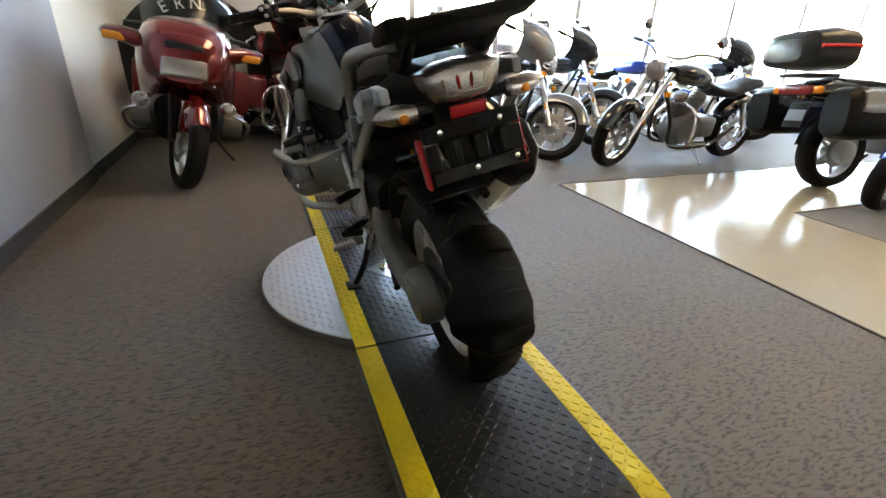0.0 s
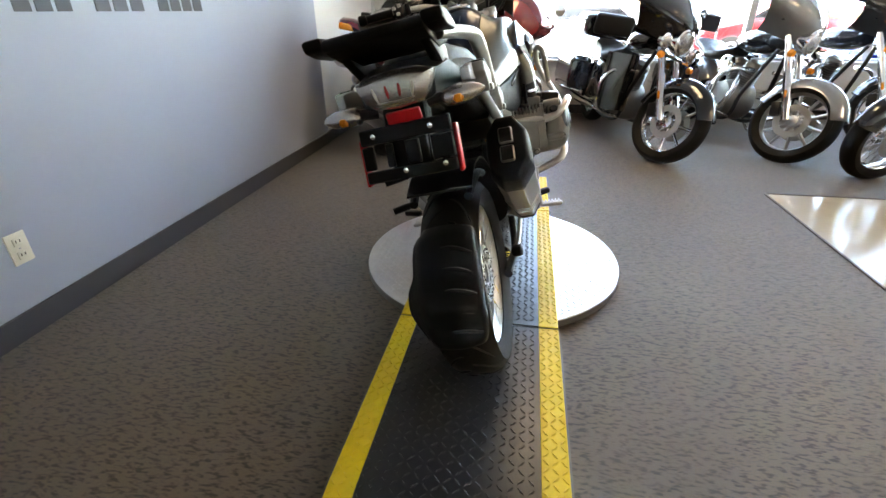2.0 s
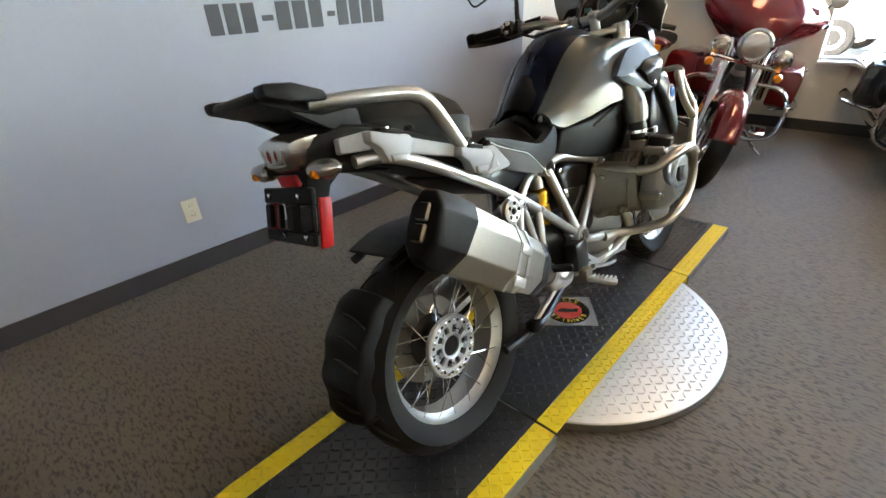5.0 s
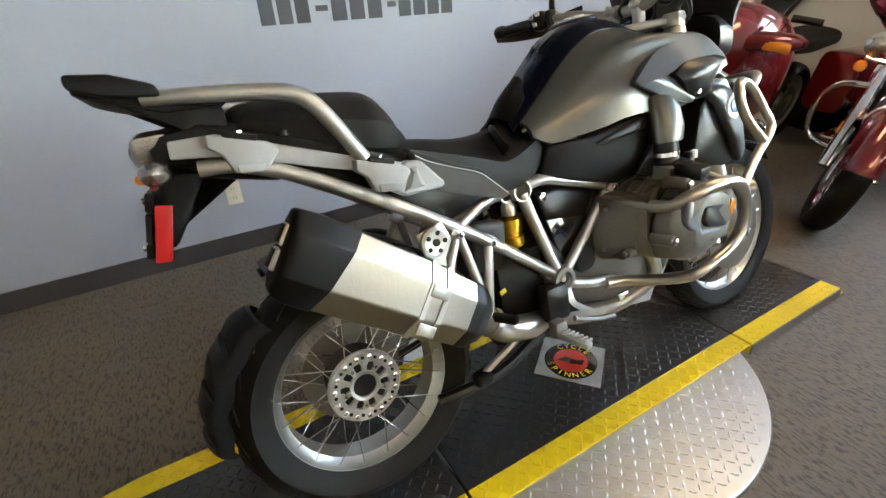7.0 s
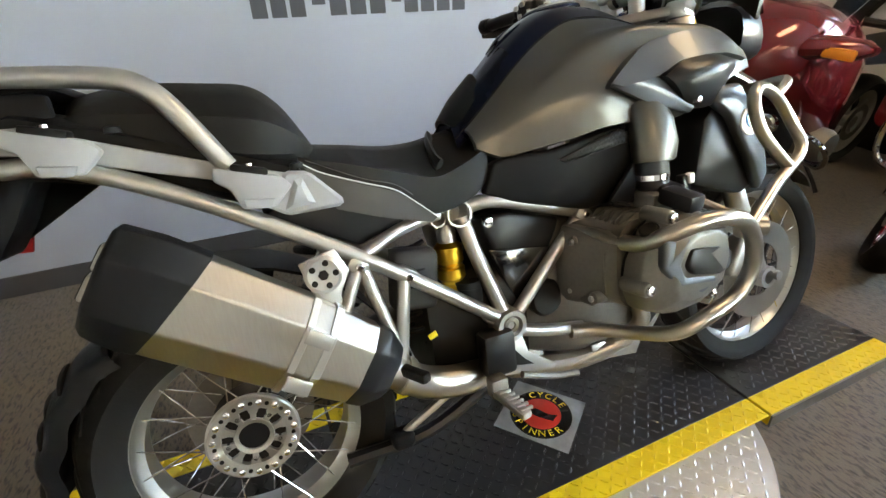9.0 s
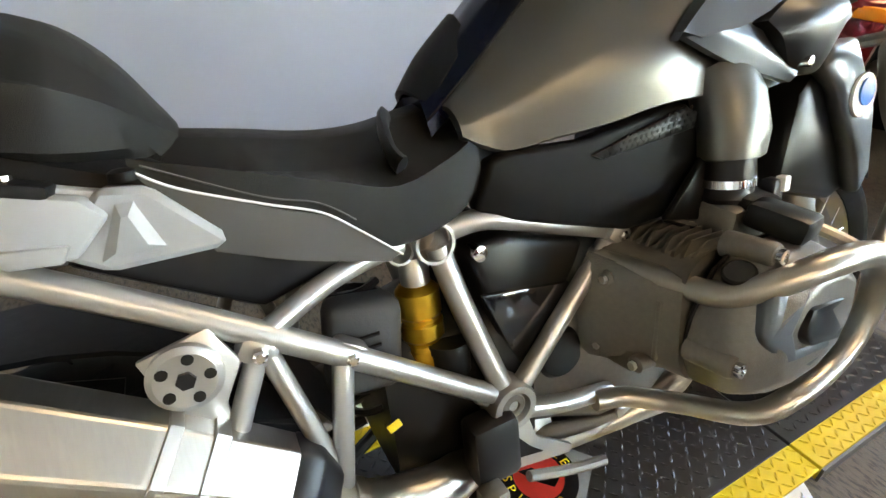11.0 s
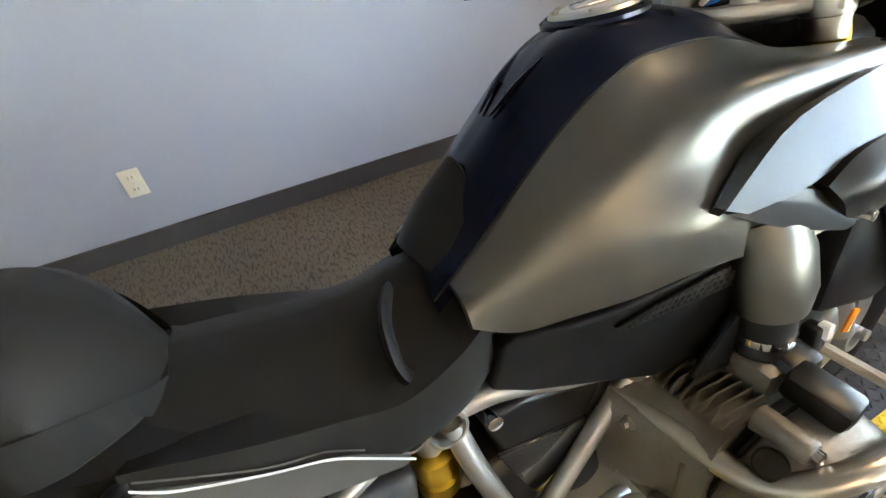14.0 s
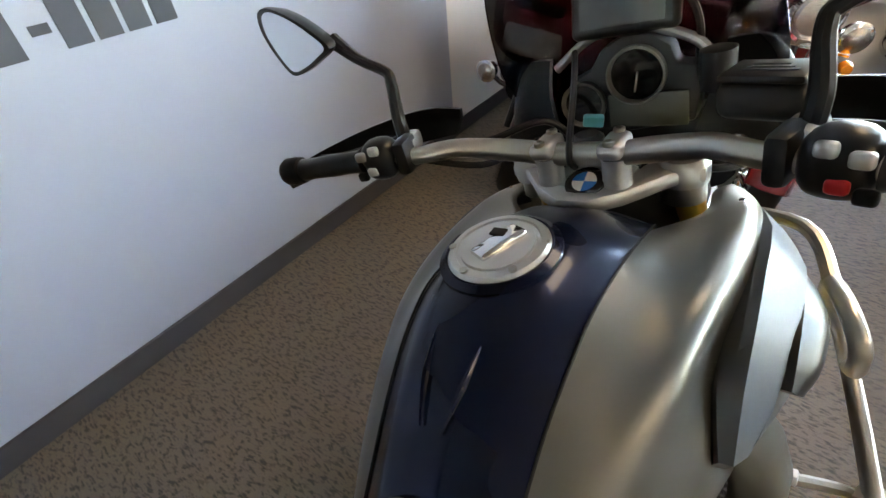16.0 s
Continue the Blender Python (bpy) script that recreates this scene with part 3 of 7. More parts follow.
# rear mud flap on the tyre
FLAP = (126, 133, 141, 149, 157, 165, 173, 180, 184)
FLAP_R = (0.326, 0.340, 0.338, 0.346, 0.340, 0.350, 0.340, 0.347, 0.338)
FLAP_W = (0.86, 0.95, 1.0, 1.0, 1.0, 1.0, 0.98, 0.92, 0.85)
rows = []
for deg, r0, k in zip(FLAP, FLAP_R, FLAP_W):
    a = radians(deg)
    row = []
    for x in ((-0.122, -0.108) if 150 < deg < 176 else (-0.094, -0.088)) + (-0.06, -0.03, 0, 0.03, 0.06, 0.082, 0.088):
        rr = r0 - 0.022 * (abs(x) / 0.085) ** 2.4 - (0.018 if abs(x) > 0.087 else 0)
        row.append((x * k, rr * math.cos(a), 0.308 + rr * math.sin(a)))
    rows.append(row)
flap = part("mud_flap", shell(rows, 0.01, 3, (0, 0.8, -0.4)), BLACKP, bike, "black moulded rear mud flap with slanted grooves")
# dark raised tubes in place of the shade inside the flap's grooves
for deg in (138, 147, 156, 165, 174):
    pts = []
    for k in range(5):
        x = 0.0 + 0.075 * k / 4
        a = radians(deg + 3.0 * (k / 4) ** 2)
        rr = 0.3435 - 0.022 * (abs(x) / 0.085) ** 2.4
        pts.append((x, rr * math.cos(a), 0.308 + rr * math.sin(a)))
    part("flap_groove", tube(pts, [0.002, 0.005, 0.006, 0.0055, 0.003], 6, 2), GAPSHADE, flap)
for s in (-1, 1):
    part("flap_stay", tube([(s * 0.075, -0.14, 0.62), (s * 0.085, -0.02, 0.64), (s * 0.08, 0.12, 0.60)], 0.012, 8), BLACKP, bike)
part("inner_fender", shell([[(x, 0.365 * math.cos(radians(d)), 0.308 + 0.365 * math.sin(radians(d))) for x in (-0.09, -0.05, 0, 0.05, 0.09)] for d in (20, 45, 70, 95, 112)], 0.006, 3, (0, 0, -1)), BLACKP, bike)

# muffler: faceted body between a black end cap and a black front ring
MA = Vector((0.192, -0.095, 0.706))
MB = Vector((0.19, 0.262, 0.446))
md = (MB - MA).normalized()
mu = Vector((1, 0, 0)); mu = (mu - md * mu.dot(md)).normalized()
mw = md.cross(mu) * -1
if mw.z < 0:
    mw = -mw


MPTS = [(-0.05, 0.05), (-0.022, 0.086), (0.022, 0.086), (0.053, 0.045), (0.057, -0.035), (0.024, -0.086), (-0.022, -0.086), (-0.052, -0.05), (-0.055, 0.0)]


def muffler_ring(t, k=1.0, lift=0.0, slant=0.0):
    return [MA + (MB - MA) * (t + slant * b / 0.086) + mw * lift + mu * a * k + mw * b * k for a, b in MPTS]


muff = part("muffler", bevelled(loft([muffler_ring(0.12), muffler_ring(0.22, 1.0), muffler_ring(0.6, 0.98), muffler_ring(0.95, 0.86)]), 0.0035, 2), BRUSHED, bike, "brushed steel silencer body", smooth=False)
capm = loft([muffler_ring(-0.058, 0.80, -0.002, -0.01), muffler_ring(-0.045, 0.93, -0.002, -0.02), muffler_ring(-0.015, 0.99, -0.002, -0.04), muffler_ring(0.08, 1.04, 0.0, -0.01), muffler_ring(0.19, 1.035, 0.001, 0.045)])
part("end_cap", bevelled(capm, 0.007, 2), BLACKP, muff, "black plastic silencer end cap")
part("front_cap", bevelled(loft([muffler_ring(0.91, 0.9), muffler_ring(0.98, 0.88), muffler_ring(1.06, 0.6)]), 0.005), BLACKS, muff)
for t0, t1 in ((0.615, 0.645), (0.71, 0.745)):
    part("strap", loft([muffler_ring(t0, 0.99 - 0.03 * (t0 > 0.7)), muffler_ring(t0 + 0.002, 1.018 - 0.03 * (t0 > 0.7)), muffler_ring(t1 - 0.002, 1.014 - 0.034 * (t0 > 0.7)), muffler_ring(t1, 0.985 - 0.034 * (t0 > 0.7))]), ALU, muff, smooth=False)
for b in (0.03, -0.055):
    q = MA + (MB - MA) * 0.68 + mu * 0.0545 + mw * b
    part("strap_bridge", box(0.006, 0.026, 0.045, Matrix.Translation(q) @ Matrix((mu, mw, md)).transposed().to_4x4(), 0.002), ALU, muff)
face = Matrix((mu, md, mw)).transposed().to_4x4()
for b in (0.031, -0.017):
    m = Matrix.Translation(MA + (MB - MA) * (-0.062) + mw * b) @ face
    part("tailpipe", box(0.036, 0.016, 0.042, m, 0.006, 3), BRUSHED, muff, "rectangular twin outlet")
    part("outlet", box(0.030, 0.004, 0.036, m @ at(0, -0.0068, 0), 0.0015), GAPSHADE, muff)
part("exhaust_pipe", tube([MB + md * -0.01, MB + md * 0.05, (0.165, 0.36, 0.365), (0.15, 0.45, 0.335), (0.10, 0.55, 0.31), (0.06, 0.68, 0.28)], [0.034, 0.032, 0.034, 0.034, 0.03, 0.03], 16), SATIN, bike, "stainless exhaust link pipe")
part("clamp", lathe([(0.037, -0.008), (0.037, 0.008)], 20, Matrix.Translation(MB + md * 0.06) @ md.to_track_quat("X", "Z").to_matrix().to_4x4()), BRUSHED, bike)
for s in (0.10, -0.10):
    part("header_pipe", tube([(s * 1.5, 0.90, 0.44), (s * 1.6, 0.93, 0.33), (s * 1.3, 0.82, 0.27), (s, 0.68, 0.27), (s * 0.8, 0.58, 0.29)], 0.021, 12), SATIN, bike, "heat-tinted stainless header pipe")
# hanger with round rubber mount
part("muffler_hanger", slab([(0.16, 0.67), (0.225, 0.685), (0.245, 0.64), (0.222, 0.60), (0.225, 0.55), (0.17, 0.55), (0.178, 0.60)], 0.176, 0.184, 0.003), ALU, bike)
part("mount_ring", lathe([(0.012, 0.183), (0.03, 0.184), (0.033, 0.189), (0.033, 0.197), (0.027, 0.201), (0.012, 0.199)], 32, at(0, 0.197, 0.647)), ALU, bike, "round machined silencer mount")
for i in range(5):
    a = 2 * math.pi * i / 5
    part("mount_pocket", lathe([(0.0055, 0.196), (0.0055, 0.2015)], 10, at(0, 0.197 + 0.021 * math.cos(a), 0.647 + 0.021 * math.sin(a))), GAPSHADE, bike)
part("mount_bolt", lathe([(0.009, 0.196), (0.009, 0.203), (0.005, 0.204)], 6, at(0, 0.197, 0.647)), BLACKS, bike)
part("hanger_bumper", box(0.03, 0.07, 0.035, at(0.20, 0.165, 0.575, -35), 0.008), BLACKP, bike)

# frame tubes, painted silver
IN = 0.03
FRAME = [
    ([(0.135, -0.2, 0.885), (0.148, -0.12, 0.875), (0.155, 0.027, 0.806), (0.178, 0.277, 0.650), (0.19, 0.545, 0.450)], 0.0145),
    ([(0.176, 0.272, 0.655), (0.155, 0.36, 0.683), (0.14, 0.45, 0.693)], 0.0125),
    ([(0.145, 0.50, 0.675), (0.165, 0.515, 0.596), (0.188, 0.552, 0.464)], 0.0165),
    ([(0.172, 0.775, 0.632), (0.188, 0.584, 0.452)], 0.0145),
    ([(0.145, 0.512, 0.695), (0.155, 0.57, 0.70), (0.165, 0.66, 0.675), (0.172, 0.775, 0.640)], 0.0155),
    ([(0.195, 0.585, 0.415), (0.195, 0.66, 0.392), (0.185, 0.755, 0.368)], 0.0145),
    ([(0.178, 0.262, 0.640), (0.19, 0.215, 0.545), (0.197, 0.225, 0.515)], 0.0115),
    ([(0.18, 0.27, 0.632), (0.195, 0.312, 0.45)], 0.0115),
    ([(0.182, 0.345, 0.600), (0.19, 0.335, 0.56), (0.197, 0.312, 0.445)], 0.0125),
    ([(0.19, 0.21, 0.535), (0.197, 0.305, 0.455)], 0.014),
]
for pts, r in FRAME:
    both("frame_tube", tube([(u - IN * min(1, max(0, (v - 0.2) / 0.28)), v, w) for u, v, w in pts], r, 12), SILVER, bike)
both("frame_socket", lathe([(0.026, 0.10), (0.0275, 0.10), (0.0275, 0.165), (0.0235, 0.165), (0.0235, 0.11)], 28, at(-IN, 0.49, 0.687)), SILVER, bike, "open cross tube end")
both("frame_socket", lathe([(0.018, 0.10), (0.018, 0.152), (0.0145, 0.152), (0.0145, 0.11)], 24, at(-IN, 0.447, 0.684)), SILVER, bike)
both("pivot_boss", lathe([(0.022, 0.165), (0.036, 0.165), (0.037, 0.205), (0.034, 0.211), (0.024, 0.211), (0.02, 0.203)], 32, at(-IN, 0.56, 0.435)), SILVER, bike)
both("pivot_bolt", lathe([(0.018, 0.17), (0.018, 0.205), (0.009, 0.206), (0.008, 0.202)], 20, at(-IN, 0.56, 0.435)), CASTING, bike)
for v, w in ((0.262, 0.642), (0.352, 0.598), (0.53, 0.455), (0.775, 0.635)):
    both("weld_lug", box(0.03, 0.042, 0.032, at((0.176 if v < 0.5 else 0.18) - IN * min(1, max(0, (v - 0.2) / 0.28)), v, w, -35), 0.009), SILVER, bike)
    both("frame_bolt", lathe([(0.008, 0.19), (0.008, 0.2), (0.005, 0.202)], 6, at(-IN * min(1, max(0, (v - 0.2) / 0.28)), v, w)), CHROME, bike)

# footpeg hangers and pegs
both("peg_hanger", slab([(0.535, 0.415), (0.585, 0.415), (0.602, 0.355), (0.67, 0.305), (0.665, 0.292), (0.575, 0.31), (0.50, 0.325), (0.49, 0.345), (0.545, 0.365)], 0.186 - IN, 0.196 - IN, 0.003), ALU, bike, "machined aluminium footpeg hanger")
both("hanger_window", slab([(0.565, 0.375), (0.588, 0.345), (0.61, 0.325), (0.565, 0.335)], 0.1955 - IN, 0.1985 - IN, 0), GAPSHADE, bike)
for s in (1, -1):
    pg = part("footpeg", box(0.095, 0.024, 0.016, at(s * 0.262, 0.495, 0.318, 0, 6 * s, 10 * s), 0.005), ALU, bike, "serrated aluminium footpeg")
    for i in range(7):
        part("tooth", box(0.006, 0.026, 0.006, at(s * (0.222 + 0.0125 * i), 0.495 + 0.0022 * i, 0.330 - 0.0013 * i), 0.001), ALU, pg)
    part("peg_mount", box(0.035, 0.04, 0.045, at(s * 0.208, 0.495, 0.33), 0.008), CASTING, bike)
for w0, w1 in ((0.50, 0.50), (0.605, 0.60)):
    part("passenger_peg", tube([(-0.185, 0.235, w1), (-0.215, 0.21, w0), (-0.262, 0.19, w0 - 0.004)], [0.008, 0.013, 0.012], 10, 3), BLACKP, bike, "folding passenger footpeg")
part("stand_leg", tube([(0.15, 0.44, 0.33), (0.135, 0.34, 0.27), (0.127, 0.305, 0.245)], 0.009, 8), ALU, bike)
part("stand_foot", box(0.045, 0.05, 0.04, at(0.125, 0.297, 0.232), 0.014, 3), BLACKP, bike, "black rubber stand foot")
part("rear_master_cylinder", box(0.05, 0.075, 0.10, at(0.17, 0.52, 0.385), 0.012), BLACKS, bike)
part("brake_pedal", tube([(0.20, 0.56, 0.33), (0.20, 0.64, 0.30), (0.205, 0.70, 0.29)], 0.008, 8), CASTING, bike)

# engine block, gearbox and boxer cylinders
part("crankcase", bevelled(loft([oval(0, 0.44, 0.10, 0.15, 0.60, 20, 4), oval(0, 0.45, 0.115, 0.17, 0.69, 20, 4), oval(0, 0.455, 0.16, 0.185, 0.765, 20, 4), oval(0, 0.46, 0.165, 0.19, 0.86, 20, 4), oval(0, 0.46, 0.13, 0.17, 0.97, 20, 4)]), 0.0), CASTING, bike, "grey cast engine block")
part("gearbox", loft([oval(0, 0.43, 0.11, 0.12, 0.40, 18, 4), oval(0, 0.43, 0.13, 0.14, 0.50, 18, 4), oval(0, 0.43, 0.14, 0.15, 0.62, 18, 4)]), BLACKS, bike)
both("starter_cover", lathe([(0.045, 0.08), (0.045, 0.125), (0.038, 0.132), (0.001, 0.132)], 24, at(0, 0.685, 0.45)), BLACKS, bike)


def cyl_ring(x, v, w, a, b, power=3.5, n=24):
    return [(x, v + a * math.copysign(abs(math.cos(t)) ** (2 / power), math.cos(t)), w + b * math.copysign(abs(math.sin(t)) ** (2 / power), math.sin(t))) for t in (2 * math.pi * i / n for i in range(n))]


both("cylinder", loft([cyl_ring(0.14, 0.825, 0.525, 0.118, 0.105), cyl_ring(0.20, 0.828, 0.53, 0.102, 0.096), cyl_ring(0.25, 0.835, 0.535, 0.092, 0.09), cyl_ring(0.285, 0.845, 0.54, 0.096, 0.097)]), CASTING, bike, "grey cast cylinder with ribs")
for i in range(8):
    u = 0.172 + 0.0145 * i
    fin = loft([[(u - 0.005, 0.775, 0.60), (u + 0.005, 0.775, 0.60), (u + 0.005, 0.89, 0.60), (u - 0.005, 0.89, 0.60)], [(u - 0.0045, 0.785, 0.628), (u + 0.0005, 0.785, 0.628), (u + 0.0035, 0.87, 0.628), (u - 0.0015, 0.87, 0.628)], [(u - 0.004, 0.80 + 0.012 * (i % 2), 0.643), (u - 0.0015, 0.80 + 0.012 * (i % 2), 0.643), (u + 0.0025, 0.855, 0.645), (u, 0.855, 0.645)]])
    both("rib", fin, CASTING, bike)
for i in range(3):
    both("rib", box(0.009, 0.022, 0.12 - 0.012 * i, at(0.185 + 0.034 * i, 0.742 + 0.006 * i, 0.525, 0, 4), 0.004), CASTING, bike)
both("casting_web", slab([(0.735, 0.44), (0.735, 0.50), (0.76, 0.56), (0.78, 0.57), (0.775, 0.45)], 0.15, 0.225, 0.012, seg=2), CASTING, bike)
for u, w in ((0.165, 0.47), (0.235, 0.47), (0.18, 0.585)):
    both("casting_boss", lathe([(0.014, -0.03), (0.013, 0.02), (0.009, 0.023)], 12, at(u, 0.748, w) @ at(0, 0, 0, 0, 0, -90)), CASTING, bike)
    both("casting_bolt", lathe([(0.007, 0.02), (0.007, 0.029), (0.004, 0.03)], 6, at(u, 0.748, w) @ at(0, 0, 0, 0, 0, -90)), ALU, bike)
HEAD = [(0.757, 0.50), (0.762, 0.56), (0.785, 0.62), (0.825, 0.644), (0.90, 0.642), (0.945, 0.615), (0.962, 0.55), (0.945, 0.48), (0.89, 0.445), (0.82, 0.44), (0.775, 0.458)]


def head_ring(u, k, dv=0.0, dw=0.0):
    return [(u + 0.16 * (w - 0.545) * (1 if u < 0.33 else 0.4), 0.857 + (v - 0.857) * k + dv, 0.545 + (w - 0.545) * k + dw) for v, w in HEAD]


both("valve_cover", bevelled(loft([head_ring(0.290, 1.0), head_ring(0.305, 1.02), head_ring(0.340, 0.985), head_ring(0.362, 0.90, 0.006), head_ring(0.384, 0.66, 0.012)]), 0.005, 2), CASTING, bike, "grey cast valve cover")
both("gasket_line", loft([head_ring(0.286, 1.005), head_ring(0.2905, 1.022)]), GAPSHADE, bike)
cover = [(0.776, 0.555), (0.788, 0.61), (0.845, 0.632), (0.925, 0.612), (0.925, 0.582), (0.83, 0.592), (0.812, 0.56), (0.822, 0.532), (0.915, 0.518), (0.92, 0.498), (0.872, 0.48), (0.81, 0.508)]
both("ignition_cover", slab(cover, 0.345, 0.392, 0.009, lambda v, w: 0.03 * (((v - 0.86) / 0.09) ** 2 + ((w - 0.555) / 0.09) ** 2) * -0.6, 3), WINGSHEEN, bike, "light silver cylinder head cover")
both("cover_inset", slab([(0.816, 0.556), (0.828, 0.588), (0.90, 0.578), (0.965, 0.552), (0.96, 0.518), (0.905, 0.52), (0.832, 0.536)], 0.35, 0.398, 0.008, lambda v, w: -0.02 * ((v - 0.86) / 0.09) ** 2), BLACKS, bike, "black cylinder head inset")
for v, w, x in ((0.765, 0.512, 0.356), (0.822, 0.642, 0.356), (0.93, 0.465, 0.356)):
    both("bolt_boss", lathe([(0.018, 0.29), (0.016, x - 0.008), (0.013, x - 0.004)], 14, at(0, v, w)), CASTING, bike)
    both("head_bolt", lathe([(0.0095, x - 0.02), (0.0095, x + 0.004), (0.005, x + 0.005), (0.004, x + 0.001)], 12, at(0, v, w)), CHROME, bike)
both("plug_hole", lathe([(0.019, -0.01), (0.019, 0.003), (0.016, 0.005), (0.001, 0.0045)], 20, at(0.329, 0.79, 0.622, 28, 12) @ UP), GAPSHADE, bike)
both("injector", box(0.06, 0.055, 0.035, at(0.265, 0.905, 0.672, 0, 12), 0.012), BLACKS, bike)
both("coil_cap", box(0.075, 0.05, 0.036, at(0.318, 0.885, 0.664, 0, 14, 8), 0.01), BLACKS, bike)
part("skid_plate", shell([[(-0.14, v, w + 0.05), (-0.11, v, w), (0, v, w - 0.012), (0.11, v, w), (0.14, v, w + 0.05)] for v, w in ((0.58, 0.27), (0.7, 0.235), (0.85, 0.225), (0.98, 0.25), (1.05, 0.33))], 0.005, 3, (0, 0, 1)), ALU, bike, "aluminium skid plate")
both("skid_bracket", slab([(0.80, 0.255), (0.93, 0.235), (0.95, 0.27), (0.90, 0.285), (0.87, 0.265), (0.83, 0.30), (0.79, 0.30)], 0.135, 0.142, 0.003), ALU, bike)

# cooling hose, shock and small parts in the frame triangle
shock = part("shock_absorber", lathe([(0.02, 0), (0.022, 0.01), (0.027, 0.015), (0.027, 0.04), (0.0235, 0.045), (0.0235, 0.05), (0.027, 0.055), (0.027, 0.075), (0.0235, 0.078), (0.0235, 0.083), (0.027, 0.088), (0.027, 0.12), (0.02, 0.128), (0.014, 0.13)], 24, at(0.09, 0.472, 0.49) @ at(0, 0, 0, 0, -90) @ Matrix.Diagonal((1.05, 1.15, 1.15, 1))), GOLD, bike, "gold anodised shock reservoir")
part("shock_top", lathe([(0.012, 0.125), (0.018, 0.13), (0.018, 0.15), (0.012, 0.165), (0.001, 0.166)], 20, at(0.09, 0.472, 0.49) @ at(0, 0, 0, 0, -90) @ Matrix.Diagonal((1.05, 1.15, 1.15, 1))), ALU, shock)
part("shock_spring", tube([(0.03 + 0.038 * math.cos(a * 0.7), 0.40 + 0.038 * math.sin(a * 0.7), 0.40 + 0.0042 * a) for a in range(0, 56)], 0.006, 6, 2), BLACKS, bike)
part("brake_fluid_cup", lathe([(0.028, 0), (0.029, 0.035), (0.031, 0.036), (0.031, 0.05), (0.001, 0.052)], 24, at(0.115, 0.498, 0.49) @ at(0, 0, 0, 0, -90)), BLACKS, bike)
part("exhaust_flap_motor", box(0.06, 0.10, 0.13, at(0.09, 0.385, 0.565, -8), 0.018, 3), mat("dark_grey_plastic", (0.035, 0.036, 0.038), 0.5, bump=0.2), bike, "dark grey plastic actuator housing")
for i in range(3):
    part("rib", box(0.004, 0.05, 0.004, at(0.131, 0.375, 0.56 + 0.016 * i), 0.001), BLACKP, bike)
part("battery_cover", slab([(0.20, 0.775), (0.30, 0.755), (0.43, 0.71), (0.36, 0.69), (0.28, 0.665), (0.12, 0.76)], -0.135, 0.135, 0.012), BLACKS, bike, "black plastic under-seat panel")
part("tag", box(0.002, 0.02, 0.014, at(0.12, 0.40, 0.44, 20), 0.001), LABELY, bike)
both("intake_cover", slab([(0.535, 0.665), (0.60, 0.672), (0.735, 0.632), (0.72, 0.60), (0.655, 0.49), (0.60, 0.455), (0.575, 0.50), (0.555, 0.60)], 0.07, 0.132, 0.012, seg=3), BLACKS, bike, "black plastic cover inside the frame")
both("cover_step", slab([(0.545, 0.60), (0.70, 0.575), (0.65, 0.50), (0.60, 0.47), (0.58, 0.51)], 0.127, 0.139, 0.008), BLACKG, bike)
both("cover_bolt", lathe([(0.011, 0.11), (0.011, 0.135), (0.006, 0.136)], 16, at(0, 0.542 + 0.01, 0.657)), CHROME, bike)

# black side covers under the tank, with perforated grille
side = [(0.575, 0.778), (0.552, 0.715), (0.60, 0.692), (0.77, 0.648), (0.85, 0.662), (0.885, 0.715), (0.88, 0.79), (0.84, 0.815), (0.70, 0.785), (0.60, 0.785)]
SF = lambda v, w: 0.135 + 0.075 * max(0, min(1, (v - 0.55) / 0.3)) - 0.25 * max(0, 0.72 - w) * 0.4
both("side_cover", slab(side, -0.03, 0.0, 0.008, SF, 3), BLACKP, bike, "black textured side cover")
both("deflector", slab([(0.79, 0.665), (0.885, 0.645), (0.905, 0.70), (0.89, 0.77)], 0.212, 0.226, 0.006), BLACKP, bike)
for s in (1, -1):
    gp = [(0.705, 0.765), (0.72, 0.757), (0.85, 0.78), (0.855, 0.80), (0.835, 0.809)]
    g = slab(gp, 0.0, 0.006, 0.002, SF)
    if s < 0:
        g = mirrored(g)
    gr = part("grille", g, BLACKS, bike, "perforated black grille")
    # raised dark dots, painted as the shade in the grille's holes
    bm = bmesh.new()
    for i in range(17):
        for j in range(5):
            v = 0.722 + 0.0078 * i + (0.0039 if j % 2 else 0)
            w = 0.7615 + 0.0075 * j + (v - 0.72) * 0.19
            if w < 0.768 + (v - 0.705) * 0.32 and v < 0.85:
                lathe([(0.0027, SF(v, w) + 0.0058), (0.0027, SF(v, w) + 0.0066)], 6, at(0, v, w), bm)
    if s < 0:
        c = mirrored(bm)
        bm.free()
        bm = c
    tagged(part("hole_dot", bm, GAPSHADE, gr), "rows of small raised dark dots in place of shaded holes", kind="stuff")

